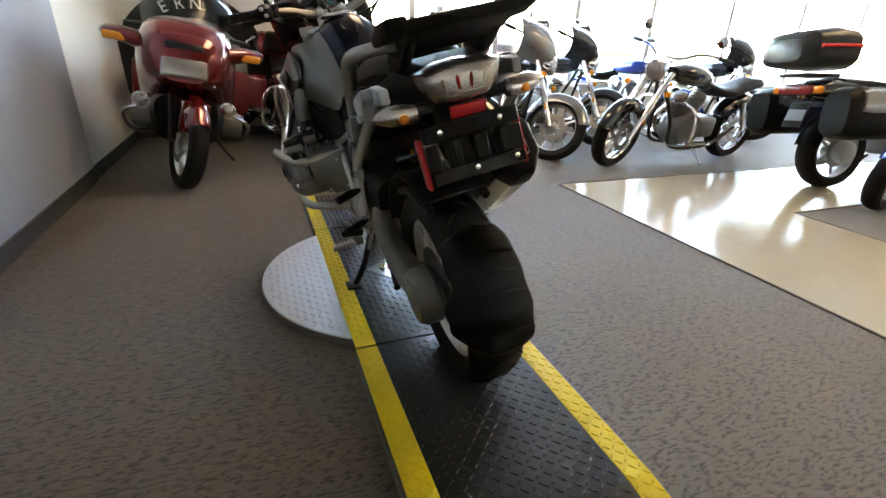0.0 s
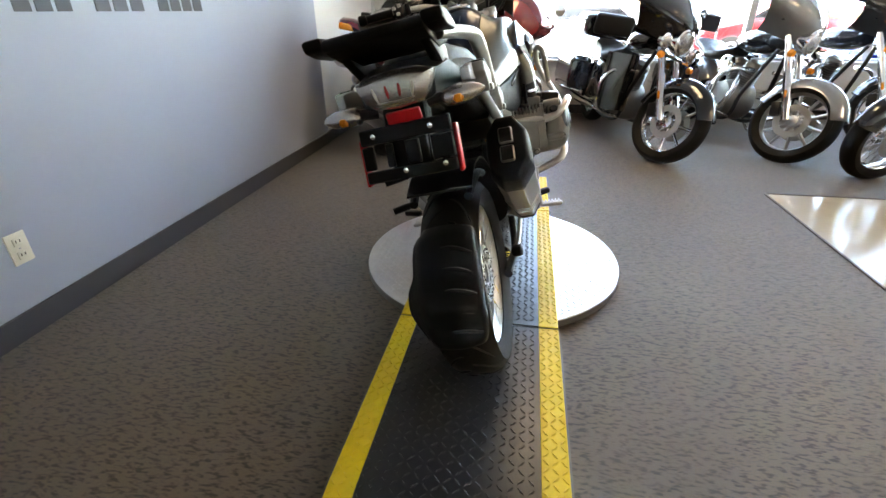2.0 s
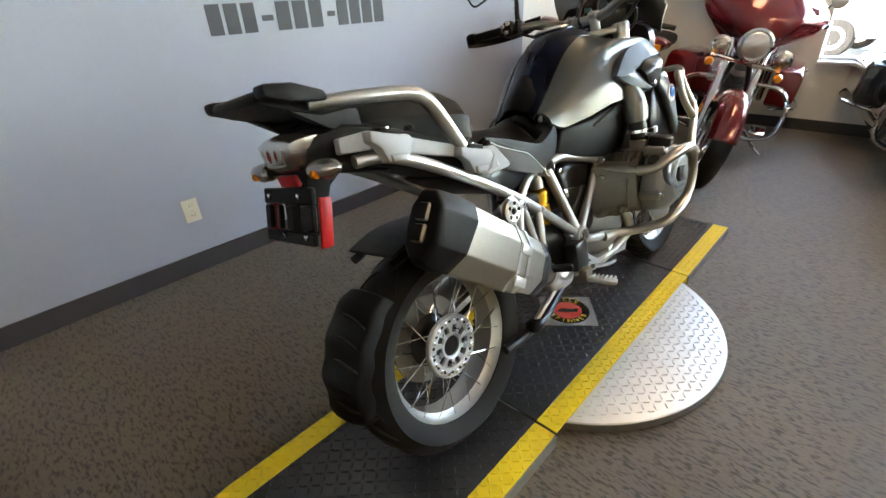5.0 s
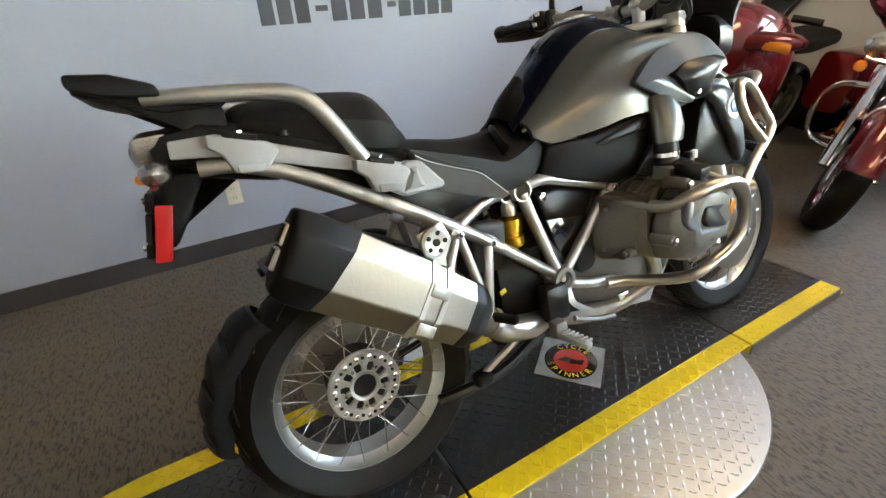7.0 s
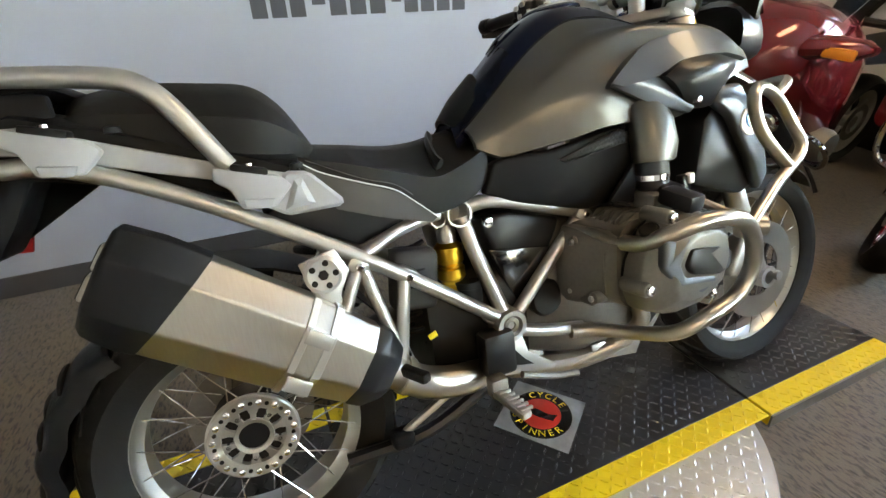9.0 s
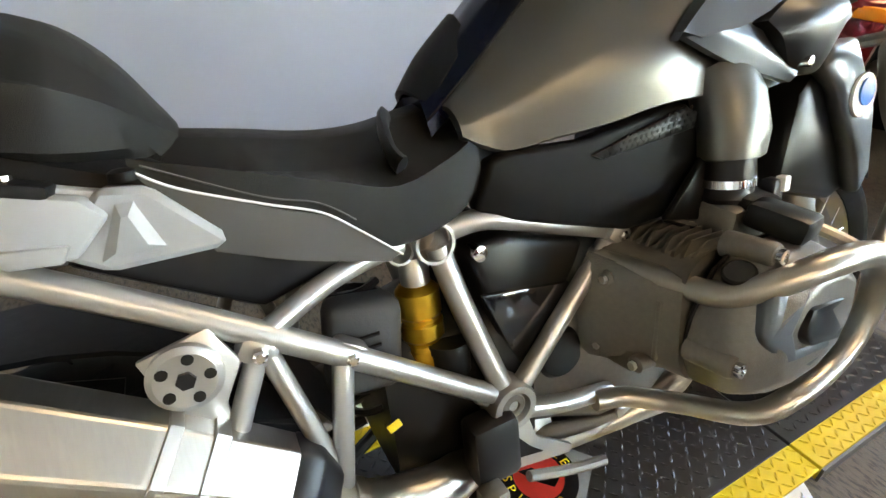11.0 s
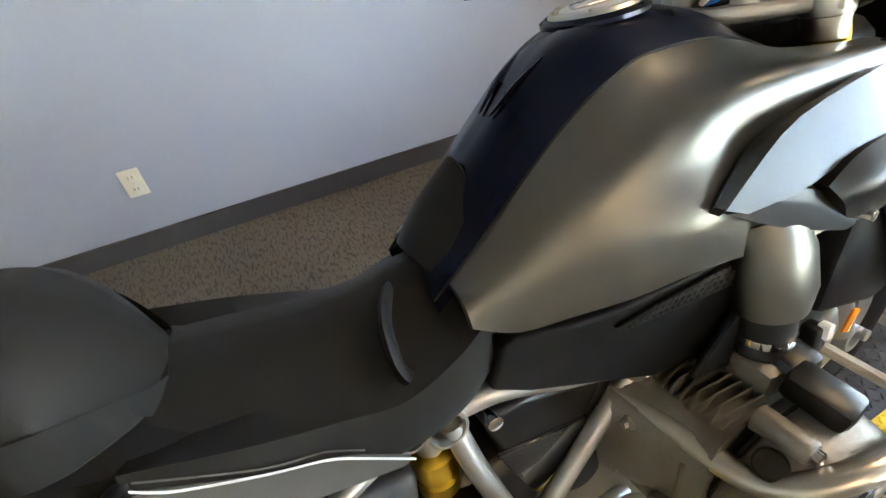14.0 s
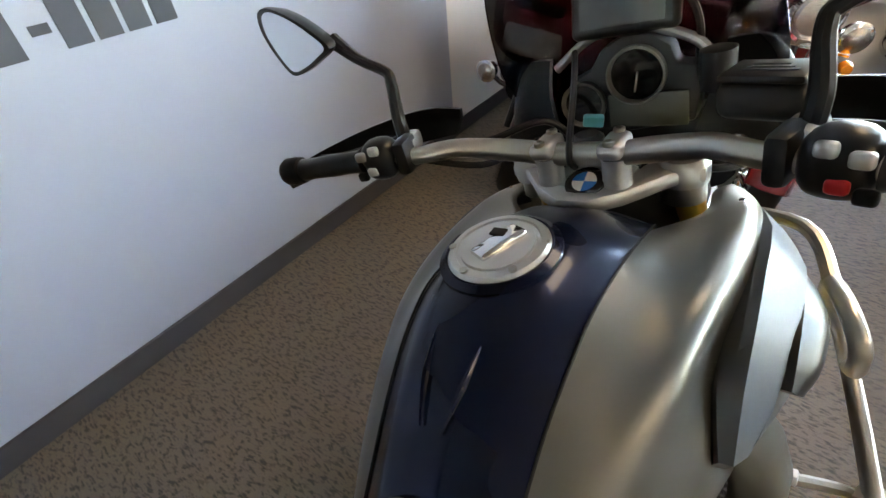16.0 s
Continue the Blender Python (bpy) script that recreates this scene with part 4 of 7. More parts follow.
# tank: blue centre panel, grey side panels
CEN = [(0.525, 0.862), (0.57, 0.915), (0.62, 0.958), (0.673, 1.005), (0.724, 1.048), (0.77, 1.074), (0.82, 1.086), (0.90, 1.084), (0.98, 1.058), (1.05, 1.015)]
SEAM = [(0.076, 0.83), (0.081, 0.868), (0.085, 0.912), (0.089, 0.96), (0.093, 1.0), (0.097, 1.026), (0.099, 1.043), (0.099, 1.042), (0.097, 1.026), (0.09, 0.998)]
rows = []
for (v, wc), (us, ws) in zip(CEN, SEAM):
    row = []
    for f in (-1, -0.82, -0.6, -0.4, -0.2, 0, 0.2, 0.4, 0.6, 0.82, 1):
        a = abs(f)
        drop = 0.1 * a if a < 0.4 else 0.04 + (a - 0.4) / 0.6 * 0.96
        groove = 0.004 if abs(a - 0.4) < 0.05 and 0.6 < v < 0.95 else 0
        row.append((us * f, v + 0.012 * (1 - a * a) * (v < 0.6), wc + (ws - wc) * drop ** 1.25 - groove))
    rows.append(row)
part("tank_centre", shell(rows, 0.02, 4, (0, 0.2, -1)), TANKBLUE, bike, "dark blue painted tank centre")
part("tank_core", loft([oval(0, 0.86, 0.055, 0.03, 0.60), oval(0, 0.88, 0.08, 0.05, 0.75, 20, 3), oval(0, 0.90, 0.085, 0.06, 0.9, 20, 3), oval(0, 0.90, 0.06, 0.05, 1.03, 20, 3)]), BLACKS, bike)
for s in (1, -1):
    crease = tube([(s * 0.012, 0.665, 1.003), (s * 0.022, 0.70, 1.032), (s * 0.027, 0.735, 1.055)], [0.0012, 0.004, 0.001], 6)
    part("crease", crease, TANKBLUE, bike)
# tank rear pad
rows = []
for v, wc, hw in ((0.528, 0.868, 0.058), (0.56, 0.908, 0.06), (0.59, 0.936, 0.055), (0.618, 0.96, 0.036)):
    rows.append([(hw * f, v - 0.006 + 0.018 * f * f * (v < 0.6), wc + 0.005 - 0.022 * f * f) for f in (-1, -0.5, 0, 0.5, 1)])
part("tank_pad", shell(rows, 0.008, 3, (0, 0.6, -0.8)), BLACKP, bike, "matt black tank pad")
SIDE = [
    (0.548, [(0.078, 0.848), (0.095, 0.845), (0.105, 0.84), (0.114, 0.832), (0.12, 0.824), (0.126, 0.81)]),
    (0.60, [(0.083, 0.893), (0.103, 0.879), (0.119, 0.863), (0.129, 0.847), (0.136, 0.826), (0.138, 0.786)]),
    (0.66, [(0.088, 0.948), (0.118, 0.927), (0.139, 0.904), (0.152, 0.878), (0.161, 0.847), (0.160, 0.793)]),
    (0.73, [(0.094, 1.003), (0.128, 0.976), (0.157, 0.948), (0.174, 0.912), (0.188, 0.870), (0.186, 0.803)]),
    (0.80, [(0.099, 1.038), (0.134, 1.008), (0.171, 0.984), (0.187, 0.935), (0.209, 0.880), (0.206, 0.817)]),
    (0.86, [(0.10, 1.043), (0.138, 1.017), (0.180, 1.000), (0.190, 0.950), (0.210, 0.890), (0.220, 0.82)]),
    (0.92, [(0.099, 1.040), (0.142, 1.018), (0.187, 1.006), (0.197, 0.958), (0.214, 0.895), (0.232, 0.815)]),
    (0.98, [(0.097, 1.026), (0.145, 1.012), (0.192, 1.006), (0.204, 0.964), (0.220, 0.902), (0.24, 0.82)]),
    (1.035, [(0.105, 1.006), (0.15, 1.006), (0.194, 1.003), (0.209, 0.966), (0.226, 0.912), (0.243, 0.84)]),
    (1.09, [(0.150, 1.003), (0.17, 1.002), (0.194, 0.998), (0.210, 0.966), (0.228, 0.922), (0.242, 0.87)]),
    (1.16, [(0.148, 0.995), (0.165, 0.992), (0.186, 0.982), (0.202, 0.955), (0.218, 0.925), (0.226, 0.89)]),
    (1.24, [(0.148, 0.962), (0.158, 0.957), (0.17, 0.948), (0.18, 0.937), (0.188, 0.922), (0.195, 0.9)]),
]
both("tank_side_panel", shell([[(u, v, w) for u, w in r] for v, r in SIDE], 0.012, 4, (-0.9, 0, -0.3)), TANKGREY, bike, "grey metallic tank side panel")
both("seam_gap", tube([(u + 0.001, v, w + 0.0015) for (v, _), (u, w) in zip(CEN, SEAM)], 0.0016, 6), GAPSHADE, bike)
both("panel_bolt", lathe([(0.009, 0), (0.009, 0.004), (0.005, 0.0045)], 14, at(0.178, 1.13, 0.991, 0, -62)), CHROME, bike)
# wing round the dark scoop; its blue tint is painted window sheen
inner = [(0.212, 0.806, 0.900), (0.199, 0.86, 0.940), (0.197, 0.91, 0.960), (0.198, 1.0, 0.972), (0.197, 1.09, 0.972), (0.178, 1.19, 0.945)]
ridge = [(0.224, 0.808, 0.899), (0.222, 0.86, 0.942), (0.222, 0.905, 0.970), (0.219, 1.0, 0.985), (0.214, 1.09, 0.987), (0.190, 1.19, 0.957)]
outer = [(0.233, 0.830, 0.890), (0.245, 0.885, 0.897), (0.250, 0.932, 0.912), (0.256, 1.0, 0.930), (0.253, 1.09, 0.932), (0.222, 1.19, 0.918)]
both("wing_panel", shell([inner, ridge], 0.012, 2, (-0.6, 0, -0.8)), WINGSHEEN, bike, "grey inner flank of the wing, blue sheen put into its colour")
both("wing_panel", shell([ridge, outer], 0.012, 2, (-1, 0, -0.3)), WINGSHEEN, bike, "grey wing on the tank side, blue sheen put into its colour")
both("wing_panel", shell([[(0.224, 0.812, 0.893), (0.236, 0.87, 0.862), (0.248, 0.93, 0.838), (0.255, 0.98, 0.822)], [(0.238, 0.85, 0.893), (0.247, 0.90, 0.880), (0.254, 0.94, 0.858), (0.260, 0.985, 0.830)], [(0.243, 0.89, 0.902), (0.248, 0.922, 0.890), (0.254, 0.952, 0.862), (0.258, 0.99, 0.838)]], 0.012, 4, (-1, 0, 0)), WINGSHEEN, bike, "grey lower wing, blue sheen put into its colour")
both("scoop", shell([[(0.258, 0.915, 0.90), (0.258, 0.96, 0.925), (0.254, 1.05, 0.932), (0.231, 1.14, 0.92)], [(0.268, 0.93, 0.88), (0.281, 0.97, 0.895), (0.278, 1.05, 0.905), (0.236, 1.14, 0.905)], [(0.262, 0.955, 0.855), (0.271, 0.99, 0.85), (0.266, 1.05, 0.86), (0.228, 1.13, 0.88)], [(0.254, 0.98, 0.835), (0.258, 1.01, 0.828), (0.254, 1.05, 0.835), (0.221, 1.12, 0.86)]], 0.02, 4, (-1, 0, 0)), BLACKS, bike, "black air scoop")
both("scoop_bolt", lathe([(0.007, 0.26), (0.007, 0.276), (0.004, 0.277)], 12, at(0, 0.985, 0.846)), CHROME, bike)
# intake duct and hose
both("intake_duct", loft([[(cu + a * math.cos(t), cv + b * math.sin(t), cw + 0.02 * math.cos(t) * k) for t in (2 * math.pi * i / 24 for i in range(24))] for cu, cv, cw, a, b, k in ((0.204, 0.905, 0.845, 0.034, 0.046, 1), (0.220, 0.907, 0.81, 0.041, 0.052, 0.5), (0.23, 0.908, 0.77, 0.042, 0.052, 0), (0.232, 0.905, 0.737, 0.039, 0.048, 0), (0.232, 0.905, 0.733, 0.034, 0.043, 0))]), TANKGREY, bike, "grey painted intake duct")
both("intake_hose", lathe([(0.035, 0), (0.037, 0.012), (0.034, 0.02), (0.037, 0.028), (0.034, 0.036), (0.036, 0.05), (0.033, 0.085)], 24, at(0.235, 0.895, 0.655) @ UP), BLACKS, bike, "black rubber intake hose")
both("hose_clamp", lathe([(0.0375, 0), (0.0375, 0.011)], 28, at(0.235, 0.895, 0.698) @ UP), CHROME, bike)
both("throttle_body", box(0.085, 0.09, 0.055, at(0.235, 0.90, 0.652, 0, 8), 0.012), CASTING, bike)
both("sensor", box(0.022, 0.022, 0.045, at(0.262, 0.955, 0.675), 0.004), BLACKS, bike)
both("sensor_plug", box(0.015, 0.014, 0.022, at(0.272, 0.962, 0.69), 0.003), WHITE, bike)
both("hose", tube([(0.19, 0.83, 0.655), (0.23, 0.87, 0.64), (0.29, 0.92, 0.645), (0.31, 0.96, 0.62)], 0.008, 8), BLACKS, bike)
both("fuel_line_clip", lathe([(0.011, 0), (0.011, 0.02), (0.006, 0.021)], 12, at(0.20, 0.855, 0.66)), BRUSHED, bike)

# filler cap
cap = part("filler_cap", lathe([(0.057, -0.012), (0.057, 0.002), (0.054, 0.006), (0.047, 0.007), (0.046, 0.0045), (0.042, 0.0045), (0.041, 0.007), (0.001, 0.0075)], 48, at(-0.008, 0.842, 1.087, 4) @ UP), ALU, bike, "brushed aluminium locking filler cap")
part("key_flap", box(0.026, 0.06, 0.008, at(-0.006, 0.842, 1.096, 4, 0, -25), 0.004), CHROME, cap)
part("key_slot", box(0.018, 0.012, 0.003, at(-0.012, 0.854, 1.1005, 4), 0.001), GAPSHADE, cap)
for i in range(6):
    a = 2 * math.pi * i / 6 + 0.3
    part("cap_bolt", lathe([(0.0045, 0), (0.0045, 0.003), (0.002, 0.0032)], 8, at(-0.008 + 0.0515 * math.cos(a), 0.842 + 0.0515 * math.sin(a), 1.091, 4) @ UP), BRUSHED, cap)
part("cap_bezel", lathe([(0.057, -0.006), (0.068, -0.008), (0.068, -0.003), (0.060, 0.002), (0.057, 0.001)], 48, at(-0.008, 0.842, 1.087, 4) @ UP), TANKBLUE, bike)

# seats
def seat_ring(v, ht, wt, hs, ws, wb):
    half = [(0, wt), (ht * 0.5, wt - 0.009), (ht, wt - 0.042), (hs * 0.96, (wt + ws) / 2 - 0.004), (hs, ws), (hs * 0.97, wb + 0.01), (hs * 0.7, wb)]
    return [(u, v, w) for u, w in half] + [(-u, v, w) for u, w in half[::-1][:-1]]


st = [(0.20, 0.10, 0.868, 0.148, 0.83, 0.77), (0.30, 0.10, 0.853, 0.154, 0.785, 0.735), (0.38, 0.098, 0.839, 0.15, 0.748, 0.705), (0.45, 0.092, 0.838, 0.146, 0.71, 0.69), (0.52, 0.08, 0.85, 0.14, 0.735, 0.705), (0.57, 0.066, 0.856, 0.126, 0.77, 0.735)]
cols = [spline([seat_ring(*s)[k] for s in st], 5) for k in range(len(seat_ring(*st[0])))]
seat = part("rider_seat", loft([[c[i] for c in cols] for i in range(len(cols[0]))]), SEATTOP, bike, "black vinyl rider seat with grey sides")
both("seat_side", shell([[(0.150, 0.205, 0.828), (0.1565, 0.30, 0.782), (0.1535, 0.37, 0.752), (0.149, 0.437, 0.694)], [(0.151, 0.225, 0.795), (0.157, 0.30, 0.757), (0.154, 0.36, 0.73), (0.149, 0.43, 0.69)], [(0.148, 0.25, 0.745), (0.154, 0.31, 0.722), (0.151, 0.36, 0.705), (0.147, 0.425, 0.686)]], 0.006, 4), SEATSIDE, seat, "grey vinyl seat side")
both("piping", tube([(0.152, 0.205, 0.832), (0.1555, 0.236, 0.812), (0.158, 0.303, 0.784), (0.157, 0.356, 0.763), (0.1545, 0.392, 0.735), (0.150, 0.44, 0.692)], 0.0013, 6), PIPING, seat, "white seat piping")
both("stitching", tube([(0.1505, 0.21, 0.838), (0.1565, 0.30, 0.7925), (0.155, 0.356, 0.773), (0.1525, 0.392, 0.746)], 0.001, 5), SEATSIDE, seat)
part("seat_strap", tube([(0.03, 0.488, 0.838), (0.06, 0.472, 0.84), (0.09, 0.46, 0.828), (0.12, 0.456, 0.803), (0.131, 0.462, 0.79)], [0.014, 0.017, 0.019, 0.02, 0.024], 8, flat=0.4), BLACKS, bike, "black webbing strap end")


def pil_ring(v, hw, wt, wb):
    half = [(0, wt), (hw * 0.45, wt - 0.006), (hw * 0.8, wt - 0.03), (hw * 0.98, wt - 0.065), (hw * 1.02, (wt + wb) / 2), (hw * 0.98, wb + 0.012), (hw * 0.85, wb)]
    return [(u, v, w) for u, w in half] + [(-u, v, w) for u, w in half[::-1][:-1]]


st = [(-0.125, 0.09, 0.975, 0.92), (-0.10, 0.105, 0.99, 0.91), (-0.02, 0.12, 1.0, 0.885), (0.08, 0.13, 0.992, 0.86), (0.15, 0.136, 0.98, 0.845), (0.195, 0.108, 0.945, 0.84), (0.228, 0.07, 0.893, 0.84), (0.242, 0.045, 0.868, 0.845)]
cols = [spline([pil_ring(*s)[k] for s in st], 5) for k in range(len(pil_ring(*st[0])))]
part("passenger_seat", loft([[c[i] for c in cols] for i in range(len(cols[0]))]), SEATTOP, bike, "black vinyl passenger seat")

# luggage rails, grab rail and rear rack
rail = [(-0.235, 0.938), (-0.16, 0.938), (0.10, 0.846), (0.20, 0.815), (0.195, 0.795), (0.10, 0.818), (0.02, 0.842), (-0.165, 0.900), (-0.238, 0.908)]
fin = [(0.175, 0.826), (0.212, 0.82), (0.264, 0.762), (0.258, 0.752), (0.165, 0.752), (0.13, 0.775)]
for s in (1, -1):
    flip = (lambda q: q) if s > 0 else mirrored
    rl = part("luggage_rail", flip(slab(rail, 0.135, 0.156, 0.004, seg=2)), RAIL, bike, "silver luggage carrier rail")
    part("rail_fin", flip(slab(fin, 0.138, 0.166, 0.007, seg=1)), RAIL, rl)
    part("fin_facet", flip(loft([[(0.165, 0.185, 0.812), (0.165, 0.20, 0.812), (0.165, 0.215, 0.765), (0.165, 0.16, 0.762)], [(0.176, 0.188, 0.80), (0.176, 0.193, 0.80), (0.172, 0.20, 0.772), (0.172, 0.175, 0.77)]])), RAIL, rl)
    for v, w in ((-0.125, 0.913), (0.12, 0.823)):
        lug = [(v - 0.052, w + 0.026), (v + 0.045, w - 0.002), (v + 0.06, w - 0.02), (v + 0.03, w - 0.05), (v - 0.022, w - 0.046), (v - 0.034, w - 0.012), (v - 0.055, w + 0.004)]
        part("rail_lug", flip(slab(lug, 0.15, 0.182, 0.005)), RAIL, rl)
        part("lug_foot", flip(slab([(v - 0.018, w - 0.03), (v + 0.03, w - 0.036), (v + 0.022, w - 0.05), (v - 0.016, w - 0.046)], 0.178, 0.188, 0.003)), RAIL, rl)
        part("lug_insert", box(0.034, 0.056, 0.014, at(s * 0.164, v + 0.0, w + 0.013, -16), 0.004), BLACKP, rl)
        part("lug_bolt", lathe([(0.007, 0), (0.007, 0.004), (0.004, 0.0045)], 10, at(s * 0.166, v, w + 0.02) @ UP), CHROME, rl)
        part("lug_bump", lathe([(0.012, 0), (0.011, 0.008), (0.006, 0.011)], 14, at(s * 0.15, v + 0.075, w + 0.004) @ UP), BLACKP, rl)
for s in (1, -1):
    part("grab_rail", tube([(s * 0.11, -0.25, 1.012), (s * 0.135, -0.17, 1.006), (s * 0.15, -0.05, 0.994), (s * 0.155, 0.0, 0.978), (s * 0.158, 0.035, 0.94), (s * 0.16, 0.092, 0.846)], [0.012, 0.014, 0.0155, 0.0165, 0.0165, 0.015], 14, flat=1.15), SILVER, bike, "satin silver passenger grab rail")
rack = part("rear_rack", slab([(-0.345, 1.045), (-0.335, 1.052), (-0.24, 1.03), (-0.225, 1.018), (-0.12, 1.005), (-0.12, 0.99), (-0.22, 0.985), (-0.31, 1.015), (-0.345, 1.03)], -0.105, 0.105, 0.006), BLACKP, bike, "black plastic luggage rack")
both("rack_ear", slab([(-0.345, 1.058), (-0.285, 1.052), (-0.225, 1.03), (-0.22, 1.01), (-0.30, 1.02), (-0.345, 1.035)], 0.10, 0.145, 0.008), BLACKP, rack)
both("rack_gusset", slab([(-0.30, 1.015), (-0.13, 0.985), (-0.13, 0.90), (-0.19, 0.945)], 0.075, 0.10, 0.006), BLACKP, rack)
for x, v in ((-0.035, -0.235), (0.04, -0.20), (-0.05, -0.30), (0.05, -0.30)):
    part("rack_slot", box(0.04, 0.014, 0.004, at(x, v, 1.033 - (v + 0.3) * 0.16, 10), 0.002), WINGSHEEN, rack)
part("tail_section", bevelled(loft([oval(0, 0.925, 0.085, 0.035, -0.265, 16, 4), oval(0, 0.925, 0.11, 0.05, -0.18, 16, 4), oval(0, 0.885, 0.125, 0.05, -0.05, 16, 4), oval(0, 0.83, 0.13, 0.055, 0.1, 16, 4), oval(0, 0.77, 0.13, 0.055, 0.25, 16, 4)]), 0), BLACKP, bike, "black plastic tail")
part("rear_fender", slab([(-0.26, 0.895), (-0.10, 0.87), (0.02, 0.84), (-0.06, 0.83), (-0.20, 0.865), (-0.235, 0.80), (-0.275, 0.745), (-0.30, 0.75)], -0.05, 0.05, 0.01), BLACKP, bike)

# tail lamp, signals, plate bracket
def lamp_ring(k, v):
    return [(u * k, v, 0.927 + (w - 0.927) * k) for u, w in ((-0.088, 0.953), (-0.05, 0.963), (0, 0.967), (0.05, 0.963), (0.088, 0.953), (0.086, 0.935), (0.075, 0.908), (0.055, 0.892), (0, 0.886), (-0.055, 0.892), (-0.075, 0.908), (-0.086, 0.935))]


tl = part("tail_lamp", loft([lamp_ring(1.0, -0.235), lamp_ring(1.0, -0.268), lamp_ring(0.97, -0.279), lamp_ring(0.9, -0.287), lamp_ring(0.72, -0.294), lamp_ring(0.4, -0.299)]), LENS, bike, "clear ribbed tail lamp lens")
for x in (-0.042, -0.014, 0.014, 0.042):
    part("lens_rib", tube([(x * 1.12, -0.287, 0.953), (x, -0.300 + 0.1 * abs(x), 0.93), (x * 0.86, -0.290, 0.902)], 0.0042, 6), REDLENS if abs(x) < 0.03 else SATIN, tl)
part("lens_step", tube([(-0.07, -0.283, 0.914), (-0.03, -0.295, 0.907), (0.03, -0.295, 0.907), (0.07, -0.283, 0.914)], 0.0025, 6), SATIN, tl)
part("red_reflector", box(0.078, 0.012, 0.026, at(0.005, -0.282, 0.872, 12), 0.004), RED, bike, "red rear reflector")
for s in (-1, 1):
    sg = part("turn_signal_stalk", tube([(s * 0.06, -0.25, 0.885), (s * 0.10, -0.262, 0.89)], 0.012, 10, 2), BLACKS, bike)
    part("turn_signal", loft([[(s * (0.135 + a), -0.268 + 0.026 * k * math.cos(t), 0.89 + 0.022 * k * math.sin(t) + 0.04 * a) for t in (2 * math.pi * i / 16 for i in range(16))] for a, k in ((-0.042, 0.5), (-0.034, 0.85), (-0.01, 1.0), (0.02, 0.85), (0.04, 0.5), (0.05, 0.1))]), LENS, sg, "clear turn signal lens")
    part("bulb", lathe([(0.001, -0.012), (0.009, -0.006), (0.009, 0.006), (0.001, 0.012)], 12, at(s * 0.13, -0.289, 0.885)), AMBER, sg)
pb = None
for x0, x1, w0, w1 in ((-0.104, 0.104, 0.826, 0.86), (-0.104, 0.104, 0.745, 0.772), (-0.104, -0.078, 0.773, 0.825), (-0.05, -0.032, 0.773, 0.825), (-0.004, 0.028, 0.773, 0.825), (0.054, 0.104, 0.773, 0.825)):
    m = at((x0 + x1) / 2, -0.288 - (0.86 - (w0 + w1) / 2) * 0.26, (w0 + w1) / 2, -14.6)
    ob = part("bracket_bar" if pb else "plate_bracket", box(x1 - x0, 0.012, w1 - w0, m, 0.003, 1), BLACKP, pb or bike, "" if pb else "black slotted number plate bracket, no plate")
    pb = pb or ob
for x, w in ((-0.07, 0.845), (0.06, 0.845), (-0.01, 0.765), (0.08, 0.765)):
    part("bracket_bolt", lathe([(0.006, 0), (0.006, 0.005), (0.003, 0.006)], 10, at(x, -0.295 - (0.86 - w) * 0.26, w) @ at(0, 0, 0, 0, 0, -90)), CHROME, pb)
both("side_reflector", slab([(-0.285, 0.838), (-0.257, 0.832), (-0.285, 0.735), (-0.312, 0.738)], 0.104, 0.113, 0.003), RED, pb, "red side reflector")
part("plate_arm", slab([(-0.285, 0.85), (-0.25, 0.885), (-0.19, 0.87), (-0.24, 0.80), (-0.30, 0.76)], -0.045, 0.045, 0.01), BLACKP, bike)

# crash bars
CB = [(0.134, 0.745, 0.604), (0.216, 0.76, 0.599), (0.313, 0.775, 0.594), (0.362, 0.803, 0.615), (0.388, 0.863, 0.633), (0.392, 0.947, 0.622), (0.373, 1.016, 0.572), (0.362, 1.036, 0.498), (0.356, 0.995, 0.44), (0.352, 0.91, 0.412), (0.325, 0.855, 0.386), (0.24, 0.82, 0.365), (0.185, 0.764, 0.368), (0.169, 0.713, 0.373)]
both("crash_bar", tube(CB, 0.0165, 14, 6), SATIN, bike, "satin stainless engine crash bar")
both("upper_crash_bar", tube([(0.368, 1.02, 0.595), (0.34, 1.13, 0.652), (0.305, 1.265, 0.705), (0.285, 1.26, 0.765), (0.285, 1.20, 0.83), (0.30, 1.125, 0.852), (0.318, 1.085, 0.825), (0.322, 1.11, 0.76), (0.325, 1.19, 0.682)], 0.0125, 12, 5), SATIN, bike, "satin stainless upper crash bar")
both("upper_crash_bar", tube([(0.285, 1.2, 0.83), (0.24, 1.30, 0.86), (0.10, 1.36, 0.85), (0.0, 1.37, 0.85)], 0.0115, 10, 5), SATIN, bike)
both("bar_clamp", lathe([(0.021, 0), (0.022, 0.012), (0.022, 0.025), (0.021, 0.036)], 16, at(0.355, 1.02, 0.585, 0, 0, 60)), SATIN, bike)
both("bar_stay", tube([(0.26, 0.99, 0.64), (0.33, 1.03, 0.60), (0.36, 1.035, 0.58)], 0.009, 8), BRUSHED, bike)

